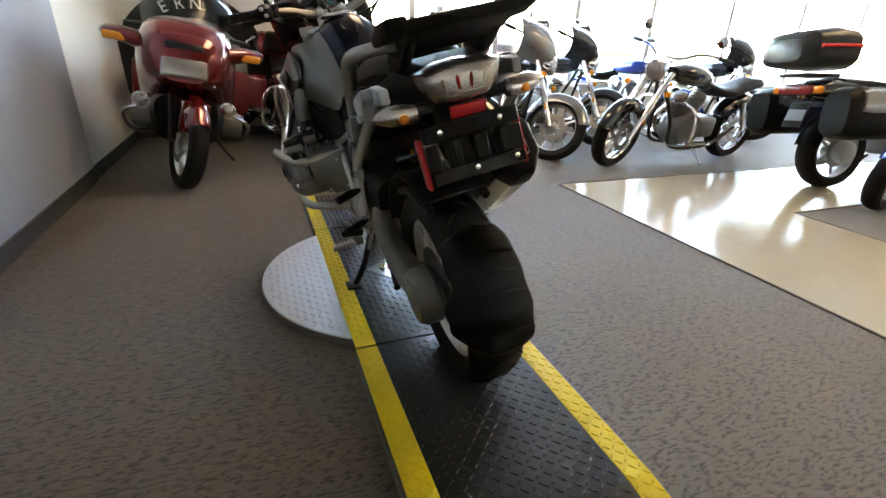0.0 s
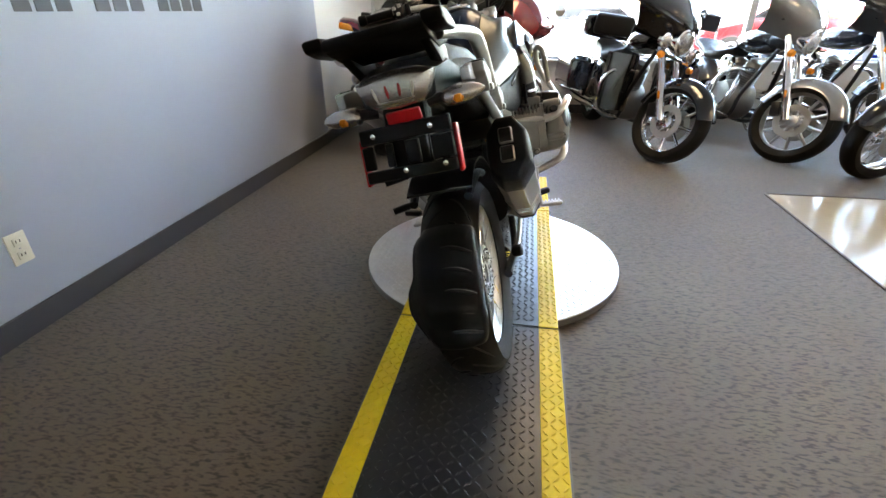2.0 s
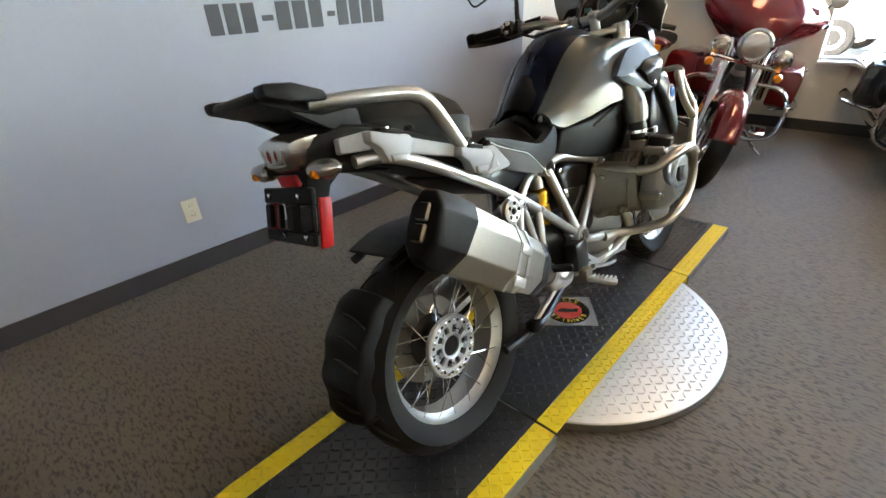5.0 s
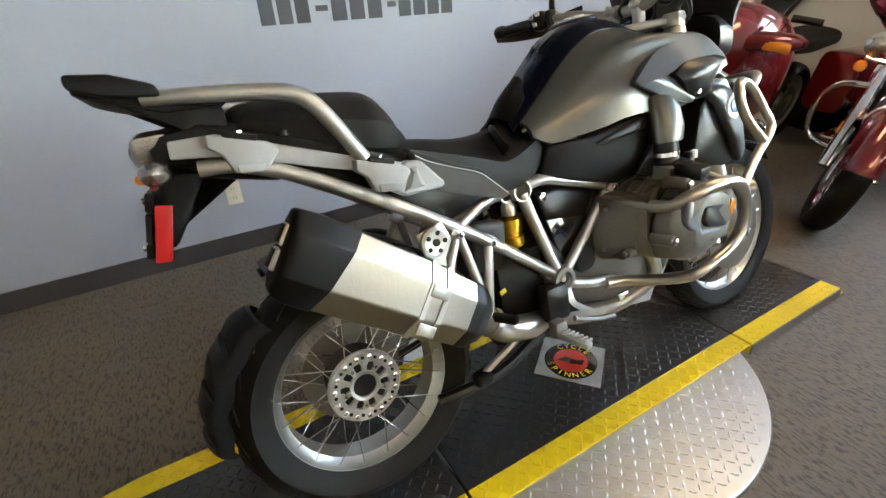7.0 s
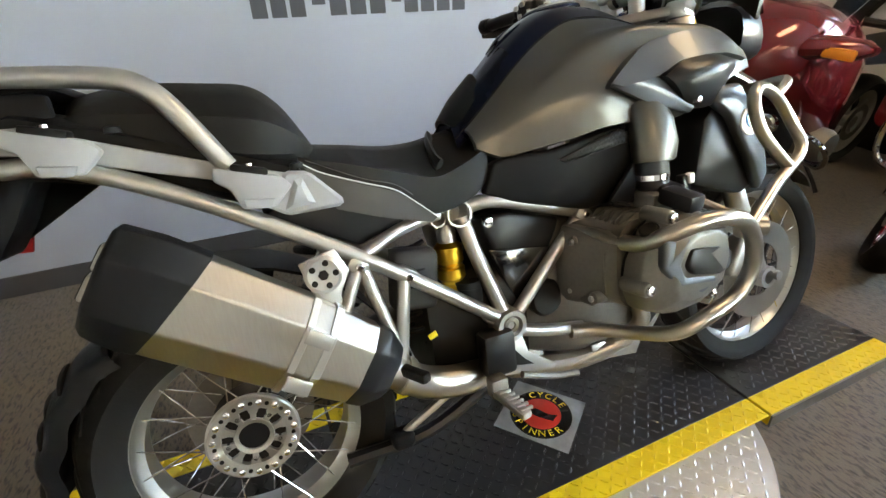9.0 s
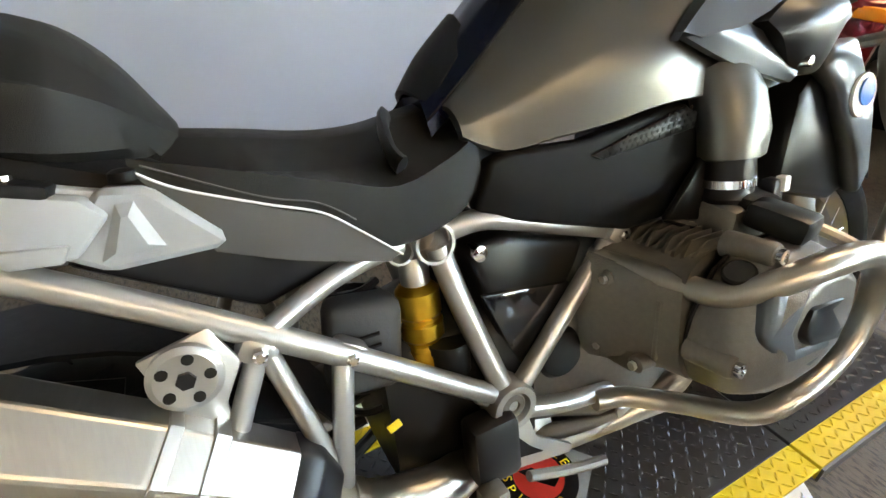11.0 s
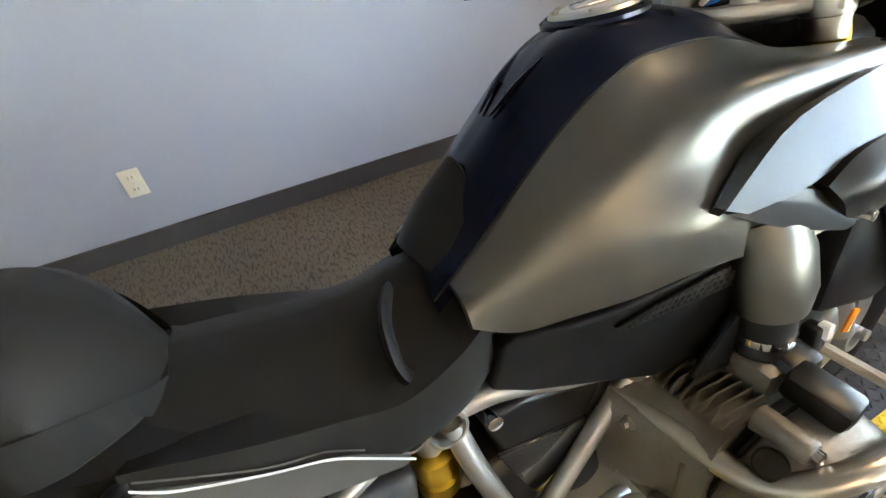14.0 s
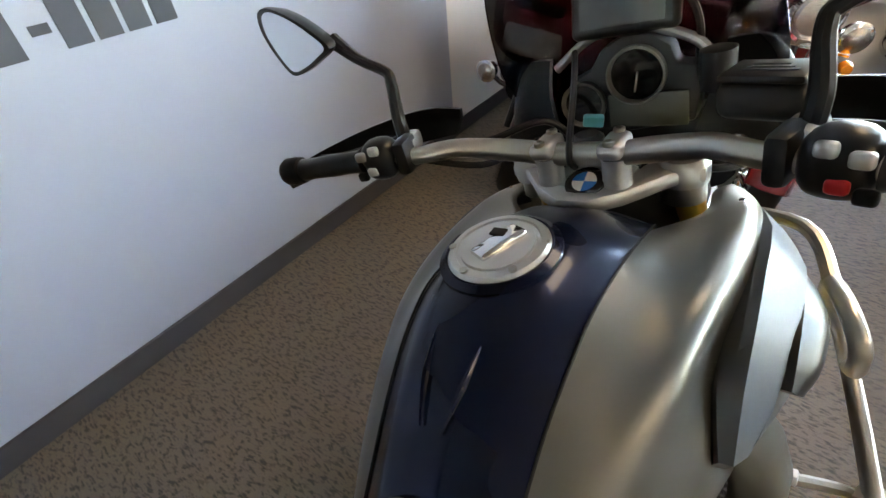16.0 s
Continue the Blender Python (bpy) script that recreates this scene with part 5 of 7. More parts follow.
# radiator shrouds
both("radiator_shroud", slab([(1.02, 0.66), (1.05, 0.80), (1.09, 0.84), (1.17, 0.76), (1.22, 0.63), (1.17, 0.615)], 0.10, 0.235, 0.012), BLACKS, bike, "black radiator shroud")
both("radiator_trim", slab([(1.045, 0.835), (1.065, 0.865), (1.125, 0.87), (1.205, 0.765), (1.225, 0.66), (1.20, 0.62), (1.165, 0.70), (1.10, 0.80)], 0.232, 0.262, 0.01, seg=3), WINGSHEEN, bike, "light silver radiator trim")
both("emblem_plate", lathe([(0.001, 0.262), (0.032, 0.262), (0.032, 0.266), (0.001, 0.268)], 28, at(0, 1.155, 0.785)), WHITE, bike)
both("emblem", lathe([(0.001, 0.2665), (0.02, 0.2665), (0.02, 0.2695), (0.001, 0.27)], 24, at(0, 1.155, 0.79)), BLUE, bike)
part("radiator", box(0.42, 0.05, 0.16, at(0, 1.10, 0.72), 0.01), BLACKS, bike)
both("amber_reflector", box(0.006, 0.028, 0.055, at(0.155, 1.335, 0.44, -24), 0.003), AMBER, bike, "amber side reflector")

# front end: fork, fender, brake callipers, beak, lamp
for s in (1, -1):
    bm = tube([(s * 0.108, 1.125, 1.05), (s * 0.108, 1.26, 0.72)], 0.0215, 16, 1)
    bm.transform(STEER)
    part("fork_tube", bm, GOLD, bike, "gold anodised fork tube")
    bm = tube([(s * 0.108, 1.25, 0.745), (s * 0.108, 1.42, 0.34)], 0.028, 16, 1)
    bm.transform(STEER)
    part("fork_slider", bm, ALU, bike, "silver fork slider")
    bm = lathe([(0.02, -0.02), (0.033, -0.02), (0.033, 0.02), (0.02, 0.02)], 20, at(s * 0.108, 1.455, 0.305), closed=True)
    lathe([(0.001, -0.03), (0.014, -0.03), (0.014, 0.03), (0.001, 0.03)], 16, at(s * 0.108, 1.485, 0.305), bm)
    bm.transform(STEER)
    part("axle_clamp", bm, ALU, bike)
    bm = box(0.05, 0.075, 0.12, at(s * 0.098, 1.355, 0.385, -24), 0.014, 3)
    bm.transform(STEER)
    part("brake_calliper", bm, SILVER, bike, "grey brake calliper")
rows = [[(x * k, FV + 0.345 * math.cos(radians(d)), FW + (0.345 - 0.02 * abs(x) / 0.075) * math.sin(radians(d))) for x in (-0.075, -0.05, 0, 0.05, 0.075)] for d, k in ((150, 0.8), (125, 1), (100, 1), (75, 1), (55, 0.9), (42, 0.7))]
bm = shell(rows, 0.005, 3, (0, 0, -1))
bm.transform(STEER)
part("front_fender", bm, BLACKP, bike, "black front fender")
part("beak", shell([[(-0.10 * k, v, w - 0.03), (-0.07 * k, v, w), (0, v, w + 0.012), (0.07 * k, v, w), (0.10 * k, v, w - 0.03)] for v, w, k in ((1.15, 0.95, 1.6), (1.28, 0.925, 1.3), (1.42, 0.88, 1.0), (1.58, 0.82, 0.6))], 0.008, 4, (0, 0, -1)), WINGSHEEN, bike, "light silver beak")
part("headlamp", loft([oval(0, 0.99, 0.15, 0.07, 1.28, 20, 3), oval(0, 0.985, 0.14, 0.075, 1.36, 20, 3), oval(0, 0.975, 0.11, 0.06, 1.41, 20, 3)]), BLACKS, bike)
part("headlamp_lens", loft([oval(0, 0.975, 0.105, 0.055, 1.405, 20, 3), oval(0, 0.972, 0.08, 0.04, 1.425, 20, 3)]), LENS, bike)

# windscreen, cockpit
screen = [[(x * k, v + 0.30 * x * x, w) for x in (-0.2, -0.13, 0, 0.13, 0.2)] for v, w, k in ((1.40, 1.02, 0.8), (1.36, 1.12, 1.0), (1.31, 1.22, 0.98), (1.255, 1.33, 0.85), (1.23, 1.38, 0.6))]
for r in screen:
    for i, q in enumerate(r):
        r[i] = (q[0], q[1] - 3.2 * q[0] * q[0], q[2])
part("windscreen", shell(screen, 0.004, 4, (0, 1, 0)), SMOKE, bike, "smoked plastic windscreen")
both("fairing_side", shell([[(0.10, 1.20, 1.06), (0.16, 1.22, 1.05), (0.205, 1.24, 1.0)], [(0.12, 1.22, 1.12), (0.175, 1.225, 1.12), (0.215, 1.245, 1.05)], [(0.13, 1.26, 1.17), (0.185, 1.26, 1.165), (0.222, 1.27, 1.09)]], 0.012, 3, (0, 1, 0)), BLACKP, bike, "black fairing side")
dash = part("instrument_panel", bevelled(loft([[(u, v, w) for u, w in ((-0.095, 1.10), (-0.085, 1.14), (-0.05, 1.155), (-0.03, 1.185), (0.0, 1.2), (0.04, 1.2), (0.068, 1.18), (0.075, 1.155), (0.10, 1.15), (0.108, 1.12), (0.10, 1.07), (0.0, 1.055), (-0.08, 1.065))] for v in (1.225, 1.262)]), 0.006, 2), BLACKS, bike, "black instrument cluster")
DM = lambda x, w, d=0.0: at(x, 1.222 - d, w, 0, 0, -90)
part("speedometer", lathe([(0.001, 0.0), (0.038, 0.0), (0.038, 0.003), (0.001, 0.003)], 36, DM(0.022, 1.146)), BLACKG, dash, "round black dial")
part("dial_bezel", lathe([(0.037, 0.0), (0.042, 0.0), (0.042, 0.012), (0.039, 0.013), (0.037, 0.006)], 40, DM(0.022, 1.146), closed=True), CASTING, dash)
part("dial_bezel", lathe([(0.03, 0.0), (0.036, 0.0), (0.036, 0.008), (0.03, 0.004)], 32, DM(-0.062, 1.106), closed=True), CASTING, dash)
part("rev_counter", lathe([(0.001, 0.0), (0.032, 0.0), (0.032, 0.003), (0.001, 0.003)], 32, DM(-0.062, 1.106)), BLACKG, dash)
part("needle", box(0.002, 0.002, 0.03, at(0.022, 1.216, 1.136, 0, 10), 0), WHITE, dash)
part("display", box(0.115, 0.006, 0.052, at(0.035, 1.222, 1.092), 0.004), SCREEN, dash, "grey display switched off")
gps = part("navigation_screen", box(0.15, 0.026, 0.10, at(0.006, 1.235, 1.25, -14), 0.01, 3), BLACKS, bike, "black navigation unit")
part("display", box(0.118, 0.003, 0.07, at(0.006, 1.2205, 1.251, -14), 0.002), mat("unlit_screen", (0.05, 0.055, 0.055), 0.08, coat=1.0), gps)
part("gps_bracket", tube([(-0.10, 1.22, 1.165), (-0.04, 1.225, 1.205), (0.03, 1.225, 1.21), (0.10, 1.22, 1.185), (0.125, 1.21, 1.155)], 0.007, 10), SILVER, bike, "silver navigation bracket")
part("gps_cable", tube([(0.06, 1.24, 1.24), (0.09, 1.23, 1.235), (0.105, 1.22, 1.20), (0.10, 1.235, 1.15)], 0.005, 8), BLACKS, bike)
part("power_socket", lathe([(0.02, 0), (0.022, 0.02), (0.022, 0.05), (0.016, 0.052)], 20, at(0.13, 1.20, 1.125) @ UP), BLACKS, bike)

# bars and controls, turned slightly to the left
def steered(name, bm, material, parent=bike, label=""):
    bm.transform(STEER)
    return part(name, bm, material, parent, label)


steered("handlebar", tube([(-0.405, 0.905, 1.14), (-0.30, 0.938, 1.14), (-0.215, 0.968, 1.135), (-0.16, 1.005, 1.13), (-0.09, 1.046, 1.107), (-0.04, 1.05, 1.10), (0.04, 1.05, 1.10), (0.09, 1.046, 1.107), (0.16, 1.005, 1.13), (0.215, 0.968, 1.135), (0.30, 0.938, 1.14), (0.405, 0.905, 1.14)], [0.011, 0.011, 0.0125, 0.0135, 0.016, 0.016, 0.016, 0.016, 0.0135, 0.0125, 0.011, 0.011], 16, 5), SATIN, bike, "tapered satin aluminium handlebar")
yoke = steered("top_yoke", strip([(-0.135, 1.145), (-0.07, 1.13), (-0.045, 1.055), (0, 1.025), (0.045, 1.055), (0.07, 1.13), (0.135, 1.145), (0.14, 1.10), (0.105, 1.085), (0.06, 1.03), (0.02, 1.0), (-0.02, 1.0), (-0.06, 1.03), (-0.105, 1.085), (-0.14, 1.10)], 1.035, 1.058, 0.006), ALU, bike, "cast aluminium top yoke")
steered("yoke_web", box(0.11, 0.09, 0.02, at(0, 1.075, 1.043), 0.008), ALU, yoke)
for s in (-1, 1):
    steered("riser", lathe([(0.021, 0), (0.0185, 0.012), (0.0185, 0.04), (0.021, 0.05)], 18, at(s * 0.046, 1.05, 1.048) @ UP), ALU, yoke, "cast aluminium bar riser")
    steered("bar_clamp", box(0.032, 0.056, 0.022, at(s * 0.046, 1.05, 1.111), 0.009, 3), ALU, yoke)
    for dv in (-0.02, 0.02):
        steered("riser_bolt", lathe([(0.0075, 0), (0.0075, 0.006), (0.0045, 0.007), (0.0045, 0.003)], 12, at(s * 0.046, 1.05 + dv, 1.12) @ UP), BRUSHED, yoke)
    steered("fork_cap", lathe([(0.03, 0), (0.031, 0.006), (0.031, 0.03), (0.027, 0.036), (0.018, 0.036), (0.016, 0.03), (0.001, 0.03)], 28, at(s * 0.11, 1.118, 1.03) @ UP), ALU, yoke)
    steered("fork_collar", lathe([(0.028, 0), (0.028, 0.028)], 24, at(s * 0.108, 1.124, 1.0) @ UP), BRUSHED, yoke)
    # grip, weight, switches, lever, guard and mirror
    ax = (Vector((s * 0.405, 0.905, 1.14)) - Vector((s * 0.30, 0.938, 1.14))).normalized().to_track_quat("X", "Z").to_matrix().to_4x4()
    steered("grip", lathe([(0.012, -0.002), (0.021, 0), (0.0175, 0.008), (0.0165, 0.03), (0.0175, 0.06), (0.0165, 0.09), (0.0175, 0.115), (0.014, 0.118)], 20, Matrix.Translation((s * 0.29, 0.941, 1.14)) @ ax), BLACKS, bike, "black rubber grip")
    steered("bar_weight", lathe([(0.014, 0.115), (0.021, 0.118), (0.022, 0.125), (0.022, 0.145), (0.018, 0.152), (0.001, 0.153)], 20, Matrix.Translation((s * 0.29, 0.941, 1.14)) @ ax), BLACKP, bike)
    sw = steered("switch_housing", box(0.055, 0.052, 0.062, at(s * 0.262, 0.951, 1.14, 0, 0, -17 * s), 0.022, 4), BLACKS, bike, "black handlebar switch cluster")
    for k, (dx, dw, mt) in enumerate(((-0.01, 0.018, ALU), (0.012, 0.012, ALU), (0.0, -0.012, RED if s > 0 else ALU), (0.018, -0.018, BLACKP))):
        steered("switch_button", box(0.017, 0.010, 0.014, at(s * (0.262 + dx), 0.926 - dx * 0.3, 1.142 + dw, 0, 0, -17 * s), 0.0042, 3), mt, sw)
    steered("clamp_block", box(0.022, 0.05, 0.05, at(s * 0.225, 0.966, 1.14, 0, 0, -17 * s), 0.008), BLACKS, bike)
    steered("lever_perch", box(0.03, 0.045, 0.028, at(s * 0.235, 0.988, 1.148, 0, 0, -17 * s), 0.008), ALU, bike)
    steered("lever", tube([(s * 0.24, 1.005, 1.146), (s * 0.29, 1.01, 1.14), (s * 0.37, 0.975, 1.133), (s * 0.415, 0.955, 1.135)], [0.009, 0.008, 0.0065, 0.008], 10, flat=0.6), BLACKS, bike, "black hand lever")
    steered("hand_guard", shell([[(s * 0.19, 1.075, 1.165), (s * 0.27, 1.085, 1.165), (s * 0.36, 1.05, 1.155), (s * 0.42, 0.98, 1.145), (s * 0.438, 0.905, 1.14)], [(s * 0.20, 1.082, 1.145), (s * 0.27, 1.092, 1.14), (s * 0.36, 1.058, 1.13), (s * 0.425, 0.985, 1.125), (s * 0.442, 0.90, 1.125)], [(s * 0.21, 1.075, 1.125), (s * 0.27, 1.085, 1.112), (s * 0.36, 1.05, 1.105), (s * 0.42, 0.98, 1.105), (s * 0.438, 0.90, 1.11)]], 0.006, 4, (0, -1, 0)), BLACKP, bike, "black plastic hand guard")
    stem = steered("mirror_stem", tube([(s * 0.238, 0.985, 1.15), (s * 0.243, 0.99, 1.185), (s * 0.24, 0.995, 1.235), (s * 0.25, 1.0, 1.25), (s * 0.30, 1.005, 1.272), (s * 0.345, 1.01, 1.303)], [0.011, 0.010, 0.008, 0.0075, 0.008, 0.012], 10), BLACKS, bike)
    mo = [(0.325, 1.297), (0.35, 1.32), (0.40, 1.35), (0.455, 1.37), (0.488, 1.365), (0.497, 1.335), (0.48, 1.295), (0.455, 1.267), (0.41, 1.27), (0.36, 1.283)]
    mo = [(q.x, q.y) for q in spline([(a, b, 0) for a, b in mo], 4, True)]

    def mirror_ring(k, v):
        return [(s * (0.40 + (a - 0.40) * k), v + (a - 0.40) * 0.12, 1.318 + (b - 1.318) * k) for a, b in mo]

    mr = steered("mirror_housing", loft([mirror_ring(1.0, 0.99), mirror_ring(1.02, 0.998), mirror_ring(0.9, 1.015), mirror_ring(0.5, 1.028)]), BLACKS, bike, "black mirror housing")
    steered("mirror_glass", loft([mirror_ring(0.88, 0.9885), mirror_ring(0.88, 0.991)]), MIRROR, mr, "mirror glass")
bz = steered("badge", lathe([(0.024, -0.004), (0.027, 0), (0.0265, 0.004), (0.022, 0.0045), (0.001, 0.0042)], 36, at(0.006, 1.04, 1.061, 22) @ UP), BLACKG, bike, "round badge in black, blue and white")
for q in range(4):
    bm = bmesh.new()
    fan = [bm.verts.new((0, 0, 0.005))] + [bm.verts.new((0.0165 * math.cos(a), 0.0165 * math.sin(a), 0.005)) for a in (math.pi / 2 * q + math.pi / 12 * i for i in range(7))]
    bm.faces.new(fan)
    ext = bmesh.ops.extrude_face_region(bm, geom=bm.faces[:])
    bmesh.ops.translate(bm, vec=(0, 0, 0.0008), verts=[v for v in ext["geom"] if isinstance(v, bmesh.types.BMVert)])
    bm.transform(at(0.006, 1.04, 1.061, 22))
    steered("badge_quarter", bm, BLUE if q % 2 else WHITE, bz)
steered("brake_reservoir", box(0.085, 0.058, 0.042, at(0.20, 1.066, 1.158, 0, 0, -17), 0.014, 3), BLACKS, bike, "black brake fluid reservoir")
steered("reservoir_lid", box(0.08, 0.054, 0.009, at(0.20, 1.066, 1.181, 0, 0, -17), 0.004), BLACKS, bike)
for k in range(3):
    steered("lid_print", box(0.05 - 0.008 * k, 0.004, 0.001, at(0.20, 1.056 + 0.009 * k, 1.1862, 0, 0, -17), 0), WINGSHEEN, bike)
part("ignition_tag", box(0.026, 0.016, 0.014, at(0.012, 1.075, 1.135, 0, 12, 20), 0.003), TEAL, bike, "teal key tag")
part("ignition_lock", lathe([(0.02, 0), (0.022, 0.03), (0.016, 0.036), (0.001, 0.036)], 20, at(-0.005, 1.09, 1.075) @ UP), BLACKS, bike)
part("zip_tie", tube([(-0.004, 1.04, 1.085), (-0.006, 1.03, 1.10), (-0.012, 1.05, 1.122), (-0.025, 1.11, 1.17), (-0.045, 1.17, 1.20)], 0.0045, 8), BLACKS, bike)
for pts in ([(-0.22, 1.02, 1.13), (-0.16, 1.07, 1.11), (-0.08, 1.12, 1.12), (-0.05, 1.16, 1.06)], [(-0.25, 1.0, 1.115), (-0.17, 1.06, 1.075), (-0.10, 1.12, 1.08), (-0.06, 1.15, 1.02)], [(0.22, 1.02, 1.12), (0.17, 1.07, 1.085), (0.10, 1.14, 1.06), (0.06, 1.17, 1.0)], [(0.2, 1.05, 1.10), (0.16, 1.12, 1.05), (0.08, 1.17, 1.02)]):
    part("control_cable", tube(pts, 0.0055, 8), BLACKS, bike)
part("head_stock", lathe([(0.03, 0), (0.035, 0.05), (0.035, 0.12), (0.03, 0.16)], 20, at(0, 1.13, 0.88, -25) @ UP), BLACKS, bike)
part("front_frame", loft([oval(0, 0.90, 0.10, 0.10, 1.02, 16, 3), oval(0, 0.93, 0.09, 0.08, 1.12, 16, 3), oval(0, 0.95, 0.12, 0.07, 1.24, 16, 3)]), BLACKS, bike)

# side stand and left pegs
part("side_stand", tube([(-0.14, 0.60, 0.30), (-0.20, 0.615, 0.16), (-0.262, 0.62, 0.076)], 0.013, 10, 2), BLACKS, bike, "black side stand")
part("stand_foot", box(0.06, 0.07, 0.012, at(-0.272, 0.62, 0.070, 0, 13.3), 0.004), BLACKS, bike)
part("stand_spring", tube([(-0.13, 0.58, 0.32), (-0.17, 0.60, 0.22)], 0.007, 8, 1), BRUSHED, bike)
part("centre_stand", tube([(-0.12, 0.50, 0.30), (-0.13, 0.36, 0.20), (-0.14, 0.30, 0.18)], 0.013, 10), BLACKS, bike)
part("shift_lever", tube([(-0.18, 0.60, 0.33), (-0.20, 0.70, 0.30), (-0.22, 0.76, 0.30)], 0.007, 8), ALU, bike)
both("passenger_peg", box(0.075, 0.022, 0.02, at(0.235, 0.315, 0.435, 0, 0, 25), 0.006), BLACKP, bike)

# ---- the other motorcycles ----
def plain_wheel(parent, v, w, R, W, m, style, rim_mat, spokes=9):
    c = m @ at(0, v, w)
    rim = R - 0.085
    wheel = part("wheel", lathe(tyre_profile(R, rim, W), 48, c, closed=True), RUBBER, parent)
    h = 0.36 * W
    prof = [(rim + 0.006, h + 0.003), (rim - 0.012, h - 0.012), (rim - 0.022, 0), (rim - 0.012, -h + 0.012), (rim + 0.006, -h - 0.003), (rim - 0.002, 0)]
    part("rim", lathe(prof, 48, c, closed=True), rim_mat, wheel)
    part("hub", lathe([(0.02, -0.06), (0.045, -0.055), (0.045, 0.055), (0.02, 0.06)], 20, c), rim_mat, wheel)
    for i in range(spokes):
        a = 2 * math.pi * i / spokes
        if style == "wire":
            for s in (-1, 1):
                p = c @ Vector((s * 0.045, 0.04 * math.cos(a + 0.5), 0.04 * math.sin(a + 0.5)))
                q = c @ Vector((s * 0.01, (rim - 0.012) * math.cos(a), (rim - 0.012) * math.sin(a)))
                part("spoke", tube([p, q], 0.002, 4, 1), CHROME, wheel)
        else:
            p = c @ Vector((0, 0.035 * math.cos(a), 0.035 * math.sin(a)))
            q = c @ Vector((0, (rim - 0.01) * math.cos(a), (rim - 0.01) * math.sin(a)))
            part("spoke", tube([p, q], [0.016, 0.010], 8, 1), rim_mat, wheel)
    for s in (-1, 1):
        part("brake_disc", lathe([(0.08, s * 0.062 - 0.002), (0.128, s * 0.062 - 0.002), (0.128, s * 0.062 + 0.002), (0.08, s * 0.062 + 0.002)], 40, c, closed=True), BRUSHED, wheel)
    return wheel


def fender(R, W, v, w, a0, a1, k=7):
    rows = []
    for i in range(k):
        a = radians(a0 + (a1 - a0) * i / (k - 1))
        rows.append([(x, v + (R - 0.09 * (abs(x) / (W / 2)) ** 3) * math.cos(a), w + (R - 0.09 * (abs(x) / (W / 2)) ** 3) * math.sin(a)) for x in (-W / 2, -W * 0.38, -W * 0.2, 0, W * 0.2, W * 0.38, W / 2)])
    return shell(rows, 0.006, 3, (0, 0, -1))


